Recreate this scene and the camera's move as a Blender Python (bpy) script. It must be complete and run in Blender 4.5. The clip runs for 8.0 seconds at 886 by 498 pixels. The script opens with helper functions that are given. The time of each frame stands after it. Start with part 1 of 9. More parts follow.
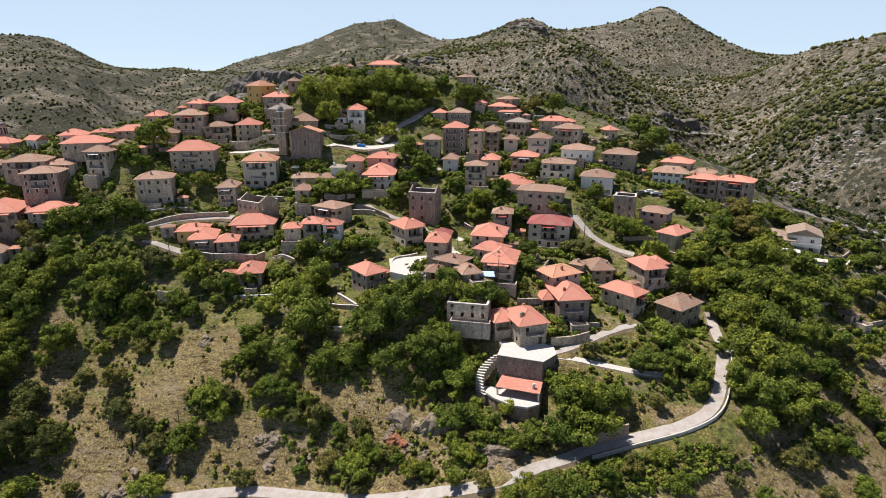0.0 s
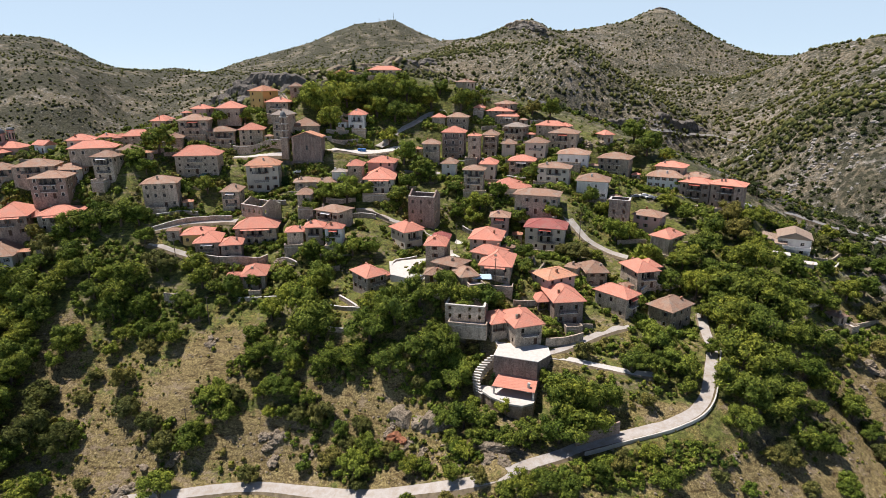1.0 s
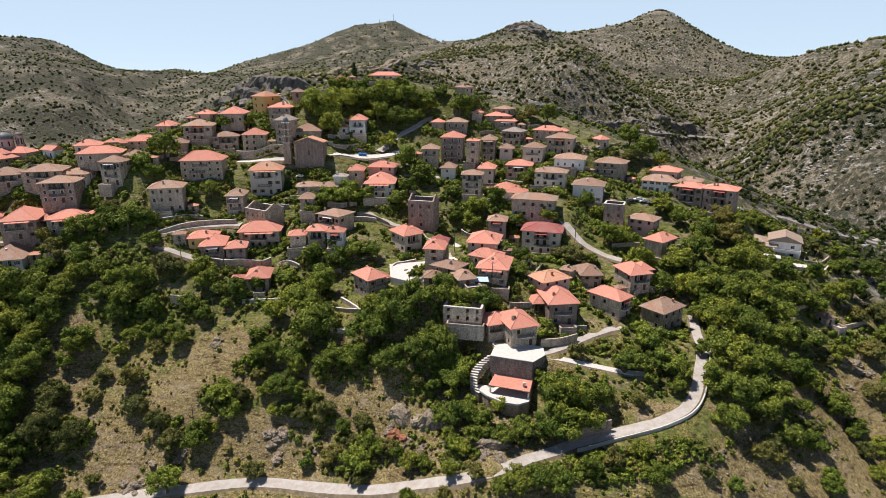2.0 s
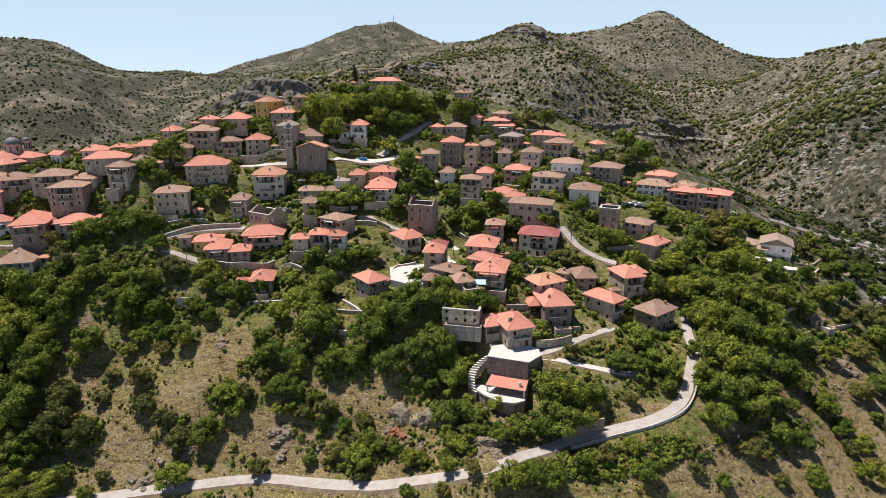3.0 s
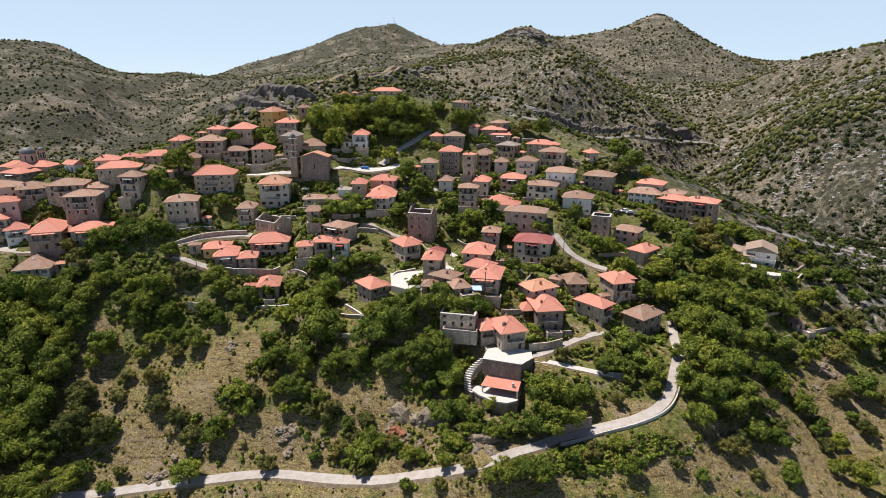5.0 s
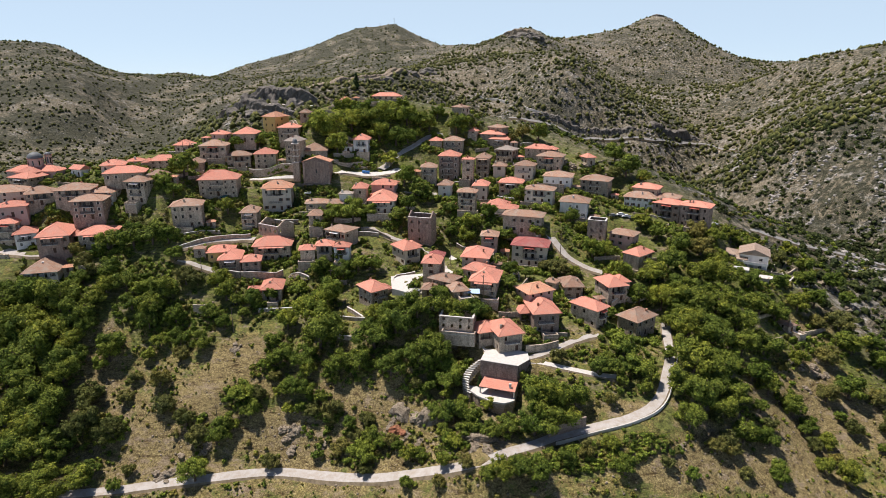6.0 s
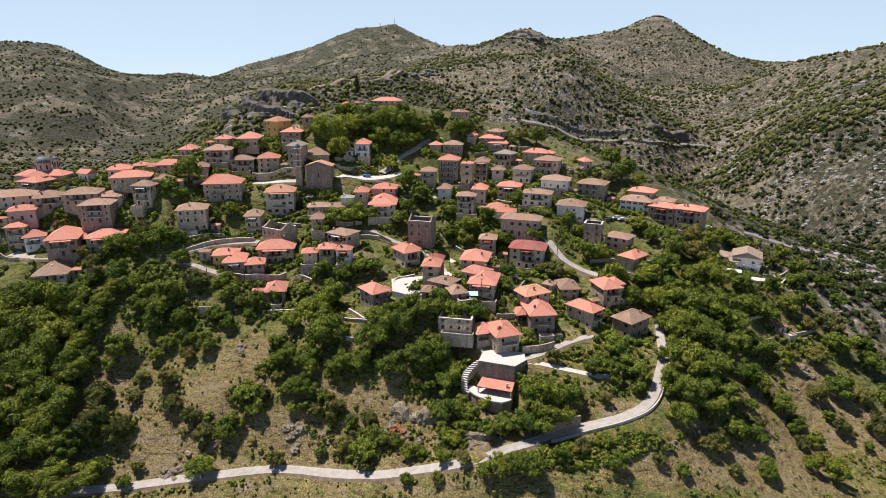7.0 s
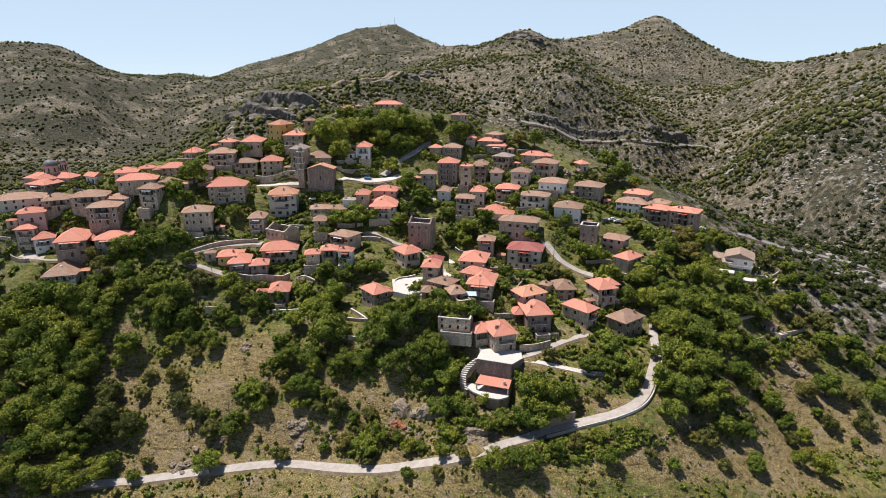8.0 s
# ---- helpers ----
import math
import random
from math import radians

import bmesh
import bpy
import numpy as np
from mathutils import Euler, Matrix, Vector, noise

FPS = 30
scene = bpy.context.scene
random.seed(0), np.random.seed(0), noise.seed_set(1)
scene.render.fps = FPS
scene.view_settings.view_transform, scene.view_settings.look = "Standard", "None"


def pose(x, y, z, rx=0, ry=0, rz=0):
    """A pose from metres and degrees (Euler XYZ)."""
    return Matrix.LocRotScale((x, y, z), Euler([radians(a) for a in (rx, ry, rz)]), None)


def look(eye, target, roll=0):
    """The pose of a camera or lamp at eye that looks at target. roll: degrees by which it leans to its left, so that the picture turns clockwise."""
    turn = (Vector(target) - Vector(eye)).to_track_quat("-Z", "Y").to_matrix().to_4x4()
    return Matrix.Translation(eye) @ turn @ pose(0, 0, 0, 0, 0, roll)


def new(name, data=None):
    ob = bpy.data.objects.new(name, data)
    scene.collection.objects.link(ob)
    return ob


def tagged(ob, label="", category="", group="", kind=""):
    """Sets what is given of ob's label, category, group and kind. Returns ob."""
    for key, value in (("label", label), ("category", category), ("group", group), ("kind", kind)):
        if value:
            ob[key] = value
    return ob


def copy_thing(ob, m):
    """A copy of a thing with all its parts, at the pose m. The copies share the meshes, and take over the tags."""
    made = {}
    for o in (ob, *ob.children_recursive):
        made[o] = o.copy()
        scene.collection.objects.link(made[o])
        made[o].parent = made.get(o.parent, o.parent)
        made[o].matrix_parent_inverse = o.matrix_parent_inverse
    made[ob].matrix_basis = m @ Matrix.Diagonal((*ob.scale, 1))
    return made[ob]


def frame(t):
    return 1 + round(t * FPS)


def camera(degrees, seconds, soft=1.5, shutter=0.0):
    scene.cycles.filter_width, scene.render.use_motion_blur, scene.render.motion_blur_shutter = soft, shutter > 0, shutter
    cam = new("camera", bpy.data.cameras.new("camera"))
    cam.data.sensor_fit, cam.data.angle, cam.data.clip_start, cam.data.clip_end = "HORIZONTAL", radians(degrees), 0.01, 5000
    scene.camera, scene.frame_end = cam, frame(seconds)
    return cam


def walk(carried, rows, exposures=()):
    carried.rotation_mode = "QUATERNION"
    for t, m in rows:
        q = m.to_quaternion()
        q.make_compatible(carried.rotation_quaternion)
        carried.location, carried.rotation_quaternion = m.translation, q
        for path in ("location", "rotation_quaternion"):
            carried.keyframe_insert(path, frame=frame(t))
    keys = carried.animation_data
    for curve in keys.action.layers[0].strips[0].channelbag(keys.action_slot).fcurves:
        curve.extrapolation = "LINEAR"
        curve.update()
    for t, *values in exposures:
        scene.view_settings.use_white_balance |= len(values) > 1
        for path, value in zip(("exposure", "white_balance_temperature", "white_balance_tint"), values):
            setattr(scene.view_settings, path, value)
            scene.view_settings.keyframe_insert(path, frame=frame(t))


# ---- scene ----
cam = camera(75.0, 8.0, soft=0.25)
ROWS = [
    (0.0, -0.050, 0.000, 117.977, 73.006, -0.008, -0.004),
    (0.5, 0.217, -2.372, 119.277, 72.998, -0.009, 0.001),
    (1.0, 0.474, -4.898, 120.603, 73.006, -0.011, 0.006),
    (1.5, 0.721, -7.480, 121.922, 73.025, -0.015, 0.012),
    (3.0, 1.408, -14.993, 125.772, 73.108, -0.027, 0.032),
    (3.5, 1.620, -17.349, 127.056, 73.132, -0.032, 0.040),
    (4.0, 1.824, -19.641, 128.370, 73.151, -0.035, 0.047),
    (4.5, 2.021, -21.897, 129.731, 73.163, -0.039, 0.055),
    (6.0, 2.570, -28.807, 134.152, 73.155, -0.042, 0.076),
    (6.5, 2.740, -31.288, 135.684, 73.141, -0.040, 0.083),
    (7.0, 2.905, -33.913, 137.168, 73.123, -0.036, 0.089),
    (7.5, 3.065, -36.704, 138.519, 73.106, -0.029, 0.094),
    (8.0, 3.220, -39.666, 139.621, 73.093, -0.021, 0.098),
]
walk(cam, [(t, pose(x, y, z, rx, ry, rz)) for t, x, y, z, rx, ry, rz in ROWS], exposures=[(0.0, 0.29, 6620, 17), (8.0, 0.27, 6620, 17)])

# World, sun and sky
world = bpy.data.worlds.new("world")
scene.world = world
world.use_nodes = True
SUN_DIR = Vector((-0.35, 0.19, 0.915)).normalized()
sky = world.node_tree.nodes.new("ShaderNodeTexSky")
sky.sky_type, sky.sun_disc = "NISHITA", False
sky.sun_elevation = math.asin(SUN_DIR.z)
sky.sun_rotation = math.atan2(SUN_DIR.x, SUN_DIR.y)
sky.altitude, sky.air_density, sky.dust_density, sky.ozone_density = 900, 0.5, 0.0, 2.2
# summer haze: the sky grows pale and even towards the horizon
wt = world.node_tree
wdir, wsep, wramp, wmix = (wt.nodes.new(k) for k in ("ShaderNodeTexCoord", "ShaderNodeSeparateXYZ", "ShaderNodeMapRange", "ShaderNodeMix"))
wt.links.new(wdir.outputs["Generated"], wsep.inputs[0])
wt.links.new(wsep.outputs[2], wramp.inputs[0])
for socket, value in zip(wramp.inputs[1:5], (0.13, 0.30, 0.8, 0.0)):
    socket.default_value = value
wmix.data_type = "RGBA"
wt.links.new(wramp.outputs[0], wmix.inputs[0])
wt.links.new(sky.outputs[0], wmix.inputs[6])
wmix.inputs[7].default_value = (4.75, 6.25, 7.2, 1)
wt.links.new(wmix.outputs[2], wt.nodes["Background"].inputs[0])
wt.nodes["Background"].inputs[1].default_value = 0.11
sun = new("sun", bpy.data.lights.new("sun", "SUN"))
sun.data.energy, sun.data.angle, sun.data.color = 5.0, radians(0.53), (1.0, 0.965, 0.91)
sun.matrix_world = look((0, 0, 600), Vector((0, 0, 600)) - SUN_DIR)

# Materials


def material(name, rough=0.9):
    m = bpy.data.materials.new(name)
    m.use_nodes = True
    t = m.node_tree
    b = t.nodes["Principled BSDF"]
    b.inputs["Roughness"].default_value = rough
    b.inputs["Specular IOR Level"].default_value = 0.25
    return m, t, b


def add(t, kind, **sets):
    n = t.nodes.new(kind)
    for k, v in sets.items():
        if k in n.inputs:
            n.inputs[k].default_value = v
    return n


def coords(t, scale, uv=False):
    tc = t.nodes.new("ShaderNodeTexCoord")
    mp = t.nodes.new("ShaderNodeMapping")
    mp.inputs["Scale"].default_value = scale if isinstance(scale, tuple) else (scale,) * 3
    t.links.new(tc.outputs["UV" if uv else "Object"], mp.inputs[0])
    return mp.outputs[0]


def noise_tex(t, vec, scale, detail=4.0, rough=0.6):
    n = add(t, "ShaderNodeTexNoise", Scale=scale, Detail=detail, Roughness=rough)
    t.links.new(vec, n.inputs["Vector"])
    return n.outputs[0]


def ramp(t, fac, *stops):
    r = t.nodes.new("ShaderNodeValToRGB")
    while len(r.color_ramp.elements) < len(stops):
        r.color_ramp.elements.new(0.5)
    for e, (pos, col) in zip(r.color_ramp.elements, stops):
        e.position = pos
        e.color = (*col, 1) if isinstance(col, tuple) else (col, col, col, 1)
    t.links.new(fac, r.inputs[0])
    return r.outputs[0]


def mix(t, fac, a, b, mode="MIX"):
    n = t.nodes.new("ShaderNodeMix")
    n.data_type, n.blend_type = "RGBA", mode
    for value, sock in ((fac, n.inputs[0]), (a, n.inputs[6]), (b, n.inputs[7])):
        if isinstance(value, (int, float)):
            sock.default_value = value
        elif isinstance(value, tuple):
            sock.default_value = (*value, 1)
        else:
            t.links.new(value, sock)
    return n.outputs[2]


def bump(t, b, height, strength, distance):
    n = add(t, "ShaderNodeBump", Strength=strength, Distance=distance)
    t.links.new(height, n.inputs["Height"])
    t.links.new(n.outputs[0], b.inputs["Normal"])


def island(t):
    return t.nodes.new("ShaderNodeNewGeometry").outputs["Random Per Island"]


def object_random(t):
    return t.nodes.new("ShaderNodeObjectInfo").outputs["Random"]


def tile_material(name, light, dark, worn):
    """Roof tiles in rows down the slope, varied from roof to roof and from patch to patch."""
    m, t, b = material(name, 0.85)
    uv = coords(t, 1.0, uv=True)
    wav = add(t, "ShaderNodeTexWave", Scale=1.25, Distortion=0.0)
    wav.bands_direction = "X"
    t.links.new(uv, wav.inputs["Vector"])
    row = add(t, "ShaderNodeTexWave", Scale=0.9, Distortion=0.6)
    row.bands_direction, row.wave_profile = "Y", "SAW"
    t.links.new(uv, row.inputs["Vector"])
    pos = coords(t, 1.0)
    grain = ramp(t, noise_tex(t, pos, 2.6, 5, 0.75), (0.35, dark), (0.62, light))
    grime = ramp(t, noise_tex(t, pos, 0.45, 5, 0.7), (0.46, 0.0), (0.70, 1.0))
    col = mix(t, grime, grain, worn)
    tone = ramp(t, object_random(t), (0.0, 0.88), (1.0, 1.22))
    col = mix(t, 1.0, col, tone, "MULTIPLY")
    groove = ramp(t, wav.outputs[0], (0.0, 0.70), (0.45, 1.0))
    col = mix(t, 1.0, col, groove, "MULTIPLY")
    t.links.new(col, b.inputs["Base Color"])
    bump(t, b, mix(t, 0.4, wav.outputs[0], row.outputs[0]), 0.8, 0.08)
    return m


def stone_material(name, a, c, joint, scale=2.6):
    """Rubble masonry with paler joints, weather streaks and uneven faces."""
    m, t, b = material(name, 0.95)
    pos = coords(t, (1.0, 1.0, 1.5))
    vor = add(t, "ShaderNodeTexVoronoi", Scale=scale)
    t.links.new(pos, vor.inputs["Vector"])
    edge = add(t, "ShaderNodeTexVoronoi", Scale=scale)
    edge.feature = "DISTANCE_TO_EDGE"
    t.links.new(pos, edge.inputs["Vector"])
    bw = t.nodes.new("ShaderNodeSeparateColor")
    t.links.new(vor.outputs["Color"], bw.inputs[0])
    col = ramp(t, bw.outputs[0], (0.0, a), (1.0, c))
    col = mix(t, ramp(t, edge.outputs[0], (0.02, 0.75), (0.09, 0.0)), col, joint)
    streak = ramp(t, noise_tex(t, coords(t, (0.9, 0.9, 0.22)), 1.0, 5, 0.7), (0.35, 0.62), (0.68, 1.12))
    col = mix(t, 1.0, col, streak, "MULTIPLY")
    tone = ramp(t, object_random(t), (0.0, (0.88, 0.86, 0.84)), (0.5, (1.12, 1.09, 1.05)), (1.0, (1.28, 1.22, 1.16)))
    col = mix(t, 1.0, col, tone, "MULTIPLY")
    t.links.new(col, b.inputs["Base Color"])
    bump(t, b, edge.outputs[0], 0.7, 0.06)
    return m


def plaster_material(name, base, stain, amount=0.5):
    m, t, b = material(name, 0.92)
    pos = coords(t, 1.0)
    streak = ramp(t, noise_tex(t, coords(t, (1.2, 1.2, 0.25)), 1.0, 6, 0.7), (0.42, 0.0), (0.75, amount))
    col = mix(t, streak, base, stain)
    col = mix(t, 1.0, col, ramp(t, noise_tex(t, pos, 6.0, 4), (0.3, 0.88), (0.7, 1.05)), "MULTIPLY")
    t.links.new(col, b.inputs["Base Color"])
    bump(t, b, noise_tex(t, pos, 9.0, 4), 0.25, 0.03)
    return m


def plain_material(name, base, rough=0.7, vary=0.15, scale=3.0, metal=0.0):
    m, t, b = material(name, rough)
    b.inputs["Metallic"].default_value = metal
    k = ramp(t, noise_tex(t, coords(t, 1.0), scale, 4), (0.3, 1 - vary), (0.7, 1 + vary))
    t.links.new(mix(t, 1.0, base, k, "MULTIPLY"), b.inputs["Base Color"])
    return m


def leaf_material(name, light, dark):
    """Leaves: each clump and each plant has a tone of its own, and light passes through a little."""
    m, t, b = material(name, 0.7)
    b.inputs["Specular IOR Level"].default_value = 0.08
    col = ramp(t, island(t), (0.0, dark), (1.0, light))
    tone = ramp(t, object_random(t), (0.0, (0.62, 0.70, 0.60)), (0.5, (0.95, 0.95, 0.9)), (1.0, (1.30, 1.15, 0.95)))
    col = mix(t, 1.0, col, tone, "MULTIPLY")
    place = t.nodes.new("ShaderNodeNewGeometry").outputs["Position"]
    patch = ramp(t, noise_tex(t, place, 0.12, 3), (0.35, (0.75, 0.82, 0.8)), (0.65, (1.15, 1.08, 0.9)))
    col = mix(t, 1.0, col, patch, "MULTIPLY")
    # single leaves within a spray; shade in the gaps between them is painted in
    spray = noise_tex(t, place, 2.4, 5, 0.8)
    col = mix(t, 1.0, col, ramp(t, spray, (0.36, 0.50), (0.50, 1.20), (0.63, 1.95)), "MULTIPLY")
    bump(t, b, spray, 0.8, 0.16)
    t.links.new(col, b.inputs["Base Color"])
    tr = t.nodes.new("ShaderNodeBsdfTranslucent")
    t.links.new(col, tr.inputs[0])
    ms = add(t, "ShaderNodeMixShader")
    ms.inputs[0].default_value = 0.18
    t.links.new(b.outputs[0], ms.inputs[1])
    t.links.new(tr.outputs[0], ms.inputs[2])
    t.links.new(ms.outputs[0], t.nodes["Material Output"].inputs[0])
    return m


TILE = {
    "r": tile_material("new_red_roof_tile", (0.68, 0.290, 0.200), (0.54, 0.205, 0.140), (0.56, 0.29, 0.21)),
    "o": tile_material("pale_terracotta_roof_tile", (0.62, 0.31, 0.19), (0.48, 0.22, 0.13), (0.44, 0.29, 0.20)),
    "b": tile_material("old_brown_roof_tile", (0.44, 0.27, 0.18), (0.27, 0.155, 0.105), (0.36, 0.30, 0.24)),
    "g": tile_material("grey_beige_roof_tile", (0.40, 0.33, 0.27), (0.29, 0.235, 0.19), (0.36, 0.33, 0.29)),
    "v": tile_material("pale_beige_roof_tile", (0.40, 0.30, 0.225), (0.30, 0.215, 0.155), (0.36, 0.29, 0.23)),
    "m": tile_material("maroon_roof_tile", (0.40, 0.13, 0.11), (0.28, 0.085, 0.075), (0.32, 0.17, 0.14)),
}
WALL = {
    "s": stone_material("grey_rubble_stone", (0.23, 0.188, 0.145), (0.53, 0.445, 0.35), (0.54, 0.475, 0.39)),
    "d": stone_material("dark_reddish_stone", (0.19, 0.14, 0.115), (0.37, 0.285, 0.235), (0.37, 0.31, 0.265)),
    "w": plaster_material("white_lime_plaster", (0.74, 0.72, 0.68), (0.45, 0.41, 0.36)),
    "c": plaster_material("cream_plaster", (0.56, 0.50, 0.41), (0.36, 0.31, 0.25)),
    "p": plaster_material("pink_plaster", (0.52, 0.37, 0.32), (0.38, 0.27, 0.23)),
    "y": plaster_material("yellow_ochre_plaster", (0.62, 0.43, 0.16), (0.45, 0.33, 0.18)),
}
CONCRETE = plaster_material("pale_concrete", (0.64, 0.605, 0.545), (0.38, 0.35, 0.30), 0.7)
WHITEWASH = plaster_material("white_concrete_paving", (0.60, 0.575, 0.52), (0.42, 0.39, 0.33), 0.7)
FRAME_WOOD = plain_material("brown_window_wood", (0.085, 0.048, 0.03))
FRAME_PALE = plain_material("pale_stone_surround", (0.60, 0.56, 0.49), 0.9)
SHUTTER = plain_material("grey_green_shutter_paint", (0.16, 0.17, 0.15))
SHUTTER_BROWN = plain_material("brown_shutter_paint", (0.14, 0.075, 0.045))
IRON = plain_material("dark_iron_railing", (0.05, 0.05, 0.05), 0.5)
WOOD_POLE = plain_material("weathered_pole_wood", (0.16, 0.12, 0.09), 0.9)
CANOPY_RED = plain_material("red_canopy_sheet", (0.46, 0.11, 0.075), 0.6)
CANOPY_WHITE = plain_material("white_canopy_cloth", (0.66, 0.65, 0.61), 0.8)
GLASS, gt, gb = material("window_glass", 0.12)
gb.inputs["Base Color"].default_value = (0.012, 0.014, 0.016, 1)
gb.inputs["Specular IOR Level"].default_value = 0.5
BARK = plain_material("tree_bark", (0.11, 0.08, 0.06), 0.95)
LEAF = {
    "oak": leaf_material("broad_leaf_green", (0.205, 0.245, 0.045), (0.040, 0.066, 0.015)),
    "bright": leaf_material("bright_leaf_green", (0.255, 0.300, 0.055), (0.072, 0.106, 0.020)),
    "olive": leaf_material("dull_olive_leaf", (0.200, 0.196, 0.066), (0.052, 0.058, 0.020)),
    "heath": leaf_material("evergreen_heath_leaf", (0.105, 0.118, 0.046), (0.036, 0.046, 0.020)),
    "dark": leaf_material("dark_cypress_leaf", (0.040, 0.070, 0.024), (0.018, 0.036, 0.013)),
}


def land_material():
    """Dry grass, green herbs, bare soil and limestone; scrub takes over on the far hills."""
    m, t, b = material("hillside_grass_and_rock", 0.97)
    pos = coords(t, 1.0)
    big = noise_tex(t, pos, 0.035, 5, 0.65)
    mid = noise_tex(t, pos, 0.25, 7, 0.75)
    fine = noise_tex(t, pos, 1.9, 7, 0.85)
    dry = ramp(t, fine, (0.38, (0.046, 0.034, 0.016)), (0.5, (0.152, 0.121, 0.056)), (0.62, (0.315, 0.262, 0.135)))
    herb = ramp(t, fine, (0.38, (0.036, 0.046, 0.012)), (0.51, (0.140, 0.122, 0.033)), (0.64, (0.31, 0.262, 0.086)))
    lush = t.nodes.new("ShaderNodeAttribute")
    lush.attribute_name = "lush"
    amount = mix(t, 0.5, mid, lush.outputs["Fac"])
    near = mix(t, ramp(t, amount, (0.40, 0.0), (0.60, 0.92)), dry, herb)
    weeds = ramp(t, noise_tex(t, pos, 0.8, 8, 0.8), (0.36, (0.020, 0.030, 0.008)), (0.52, (0.085, 0.104, 0.026)), (0.66, (0.20, 0.215, 0.060)))
    grown = t.nodes.new("ShaderNodeMath")
    grown.operation = "MULTIPLY_ADD"
    grown.inputs[1].default_value, grown.inputs[2].default_value = 0.40, -0.17
    t.links.new(lush.outputs["Fac"], grown.inputs[0])
    reach_of = mix(t, 1.0, noise_tex(t, pos, 0.16, 9, 0.78), grown.outputs[0], "ADD")
    near = mix(t, ramp(t, reach_of, (0.50, 0.0), (0.57, 0.88)), near, weeds)
    clods = ramp(t, noise_tex(t, coords(t, (1.0, 1.0, 2.0)), 0.9, 9, 0.85), (0.36, 0.46), (0.50, 1.08), (0.64, 1.55))
    near = mix(t, 1.0, near, clods, "MULTIPLY")
    # narrow treads that follow the contours, with bare brown risers
    treads = noise_tex(t, coords(t, (0.22, 0.22, 1.5)), 1.0, 6, 0.7)
    near = mix(t, 1.0, near, ramp(t, treads, (0.36, (0.38, 0.31, 0.24)), (0.45, (0.98, 0.94, 0.86)), (0.64, (1.30, 1.28, 1.15))), "MULTIPLY")
    soil = ramp(t, fine, (0.38, (0.12, 0.082, 0.050)), (0.62, (0.36, 0.29, 0.205)))
    near = mix(t, ramp(t, noise_tex(t, coords(t, (1.0, 1.0, 2.5)), 0.13, 9, 0.8), (0.53, 0.0), (0.61, 0.75)), near, soil)
    # far hills: grey-beige grass and pale rock under dark evergreen scrub
    grass = ramp(t, noise_tex(t, pos, 0.2, 9, 0.9), (0.38, (0.085, 0.070, 0.042)), (0.5, (0.225, 0.190, 0.122)), (0.60, (0.40, 0.345, 0.25)))
    rocky = ramp(t, noise_tex(t, pos, 0.045, 12, 0.9), (0.518, 0.0), (0.548, 1.0))
    patchy = ramp(t, noise_tex(t, pos, 0.016, 6, 0.75), (0.44, 0.30), (0.56, 1.0))
    rocky = mix(t, 1.0, rocky, patchy, "MULTIPLY")
    grass = mix(t, rocky, grass, ramp(t, noise_tex(t, pos, 0.25, 6, 0.8), (0.38, (0.12, 0.105, 0.085)), (0.56, (0.60, 0.565, 0.50))))
    green = ramp(t, noise_tex(t, pos, 0.12, 8, 0.9), (0.38, (0.010, 0.015, 0.007)), (0.62, (0.066, 0.074, 0.042)))
    wooded = t.nodes.new("ShaderNodeAttribute")
    wooded.attribute_name = "wooded"
    cover = None
    warp = mix(t, 1.0, pos, mix(t, 1.0, noise_tex(t, pos, 0.45, 6, 0.8), (9.0, 9.0, 9.0), "MULTIPLY"), "ADD")
    for scale, lo, hi in ((0.19, 0.30, 0.40), (0.11, 0.28, 0.36)):
        vor = add(t, "ShaderNodeTexVoronoi", Scale=scale)
        vor.voronoi_dimensions = "2D"
        t.links.new(warp, vor.inputs["Vector"])
        spread = t.nodes.new("ShaderNodeMath")
        spread.operation = "MULTIPLY_ADD"
        spread.inputs[1].default_value = -1.9
        t.links.new(wooded.outputs["Fac"], spread.inputs[0])
        t.links.new(vor.outputs["Distance"], spread.inputs[2])
        d = ramp(t, spread.outputs[0], (lo, 0.95), (hi, 0.0))
        cover = d if cover is None else mix(t, 1.0, cover, d, "LIGHTEN")
    patch = noise_tex(t, pos, 0.010, 6, 0.7)
    growth = mix(t, 0.5, noise_tex(t, pos, 0.06, 10, 0.9), patch)
    wood = ramp(t, growth, (0.50, 0.0), (0.56, 0.86))
    thin = ramp(t, patch, (0.38, 0.25), (0.50, 1.0))
    cover = mix(t, 1.0, mix(t, 1.0, cover, thin, "MULTIPLY"), wood, "LIGHTEN")
    far = mix(t, mix(t, 1.0, cover, (0.88, 0.88, 0.88), "MULTIPLY"), grass, green)
    at = t.nodes.new("ShaderNodeAttribute")
    at.attribute_name = "scrub"
    col = mix(t, at.outputs["Fac"], near, far)
    slope = t.nodes.new("ShaderNodeNewGeometry")
    sep = t.nodes.new("ShaderNodeSeparateXYZ")
    t.links.new(slope.outputs["True Normal"], sep.inputs[0])
    steep = ramp(t, sep.outputs[2], (0.42, 0.9), (0.58, 0.0))
    crag = ramp(t, noise_tex(t, coords(t, (1, 1, 0.4)), 0.5, 8, 0.75), (0.35, (0.10, 0.092, 0.08)), (0.65, (0.38, 0.36, 0.33)))
    col = mix(t, steep, col, crag)
    t.links.new(col, b.inputs["Base Color"])
    near_bump = add(t, "ShaderNodeBump", Strength=1.0)
    close = t.nodes.new("ShaderNodeMath")
    close.operation = "MULTIPLY_ADD"
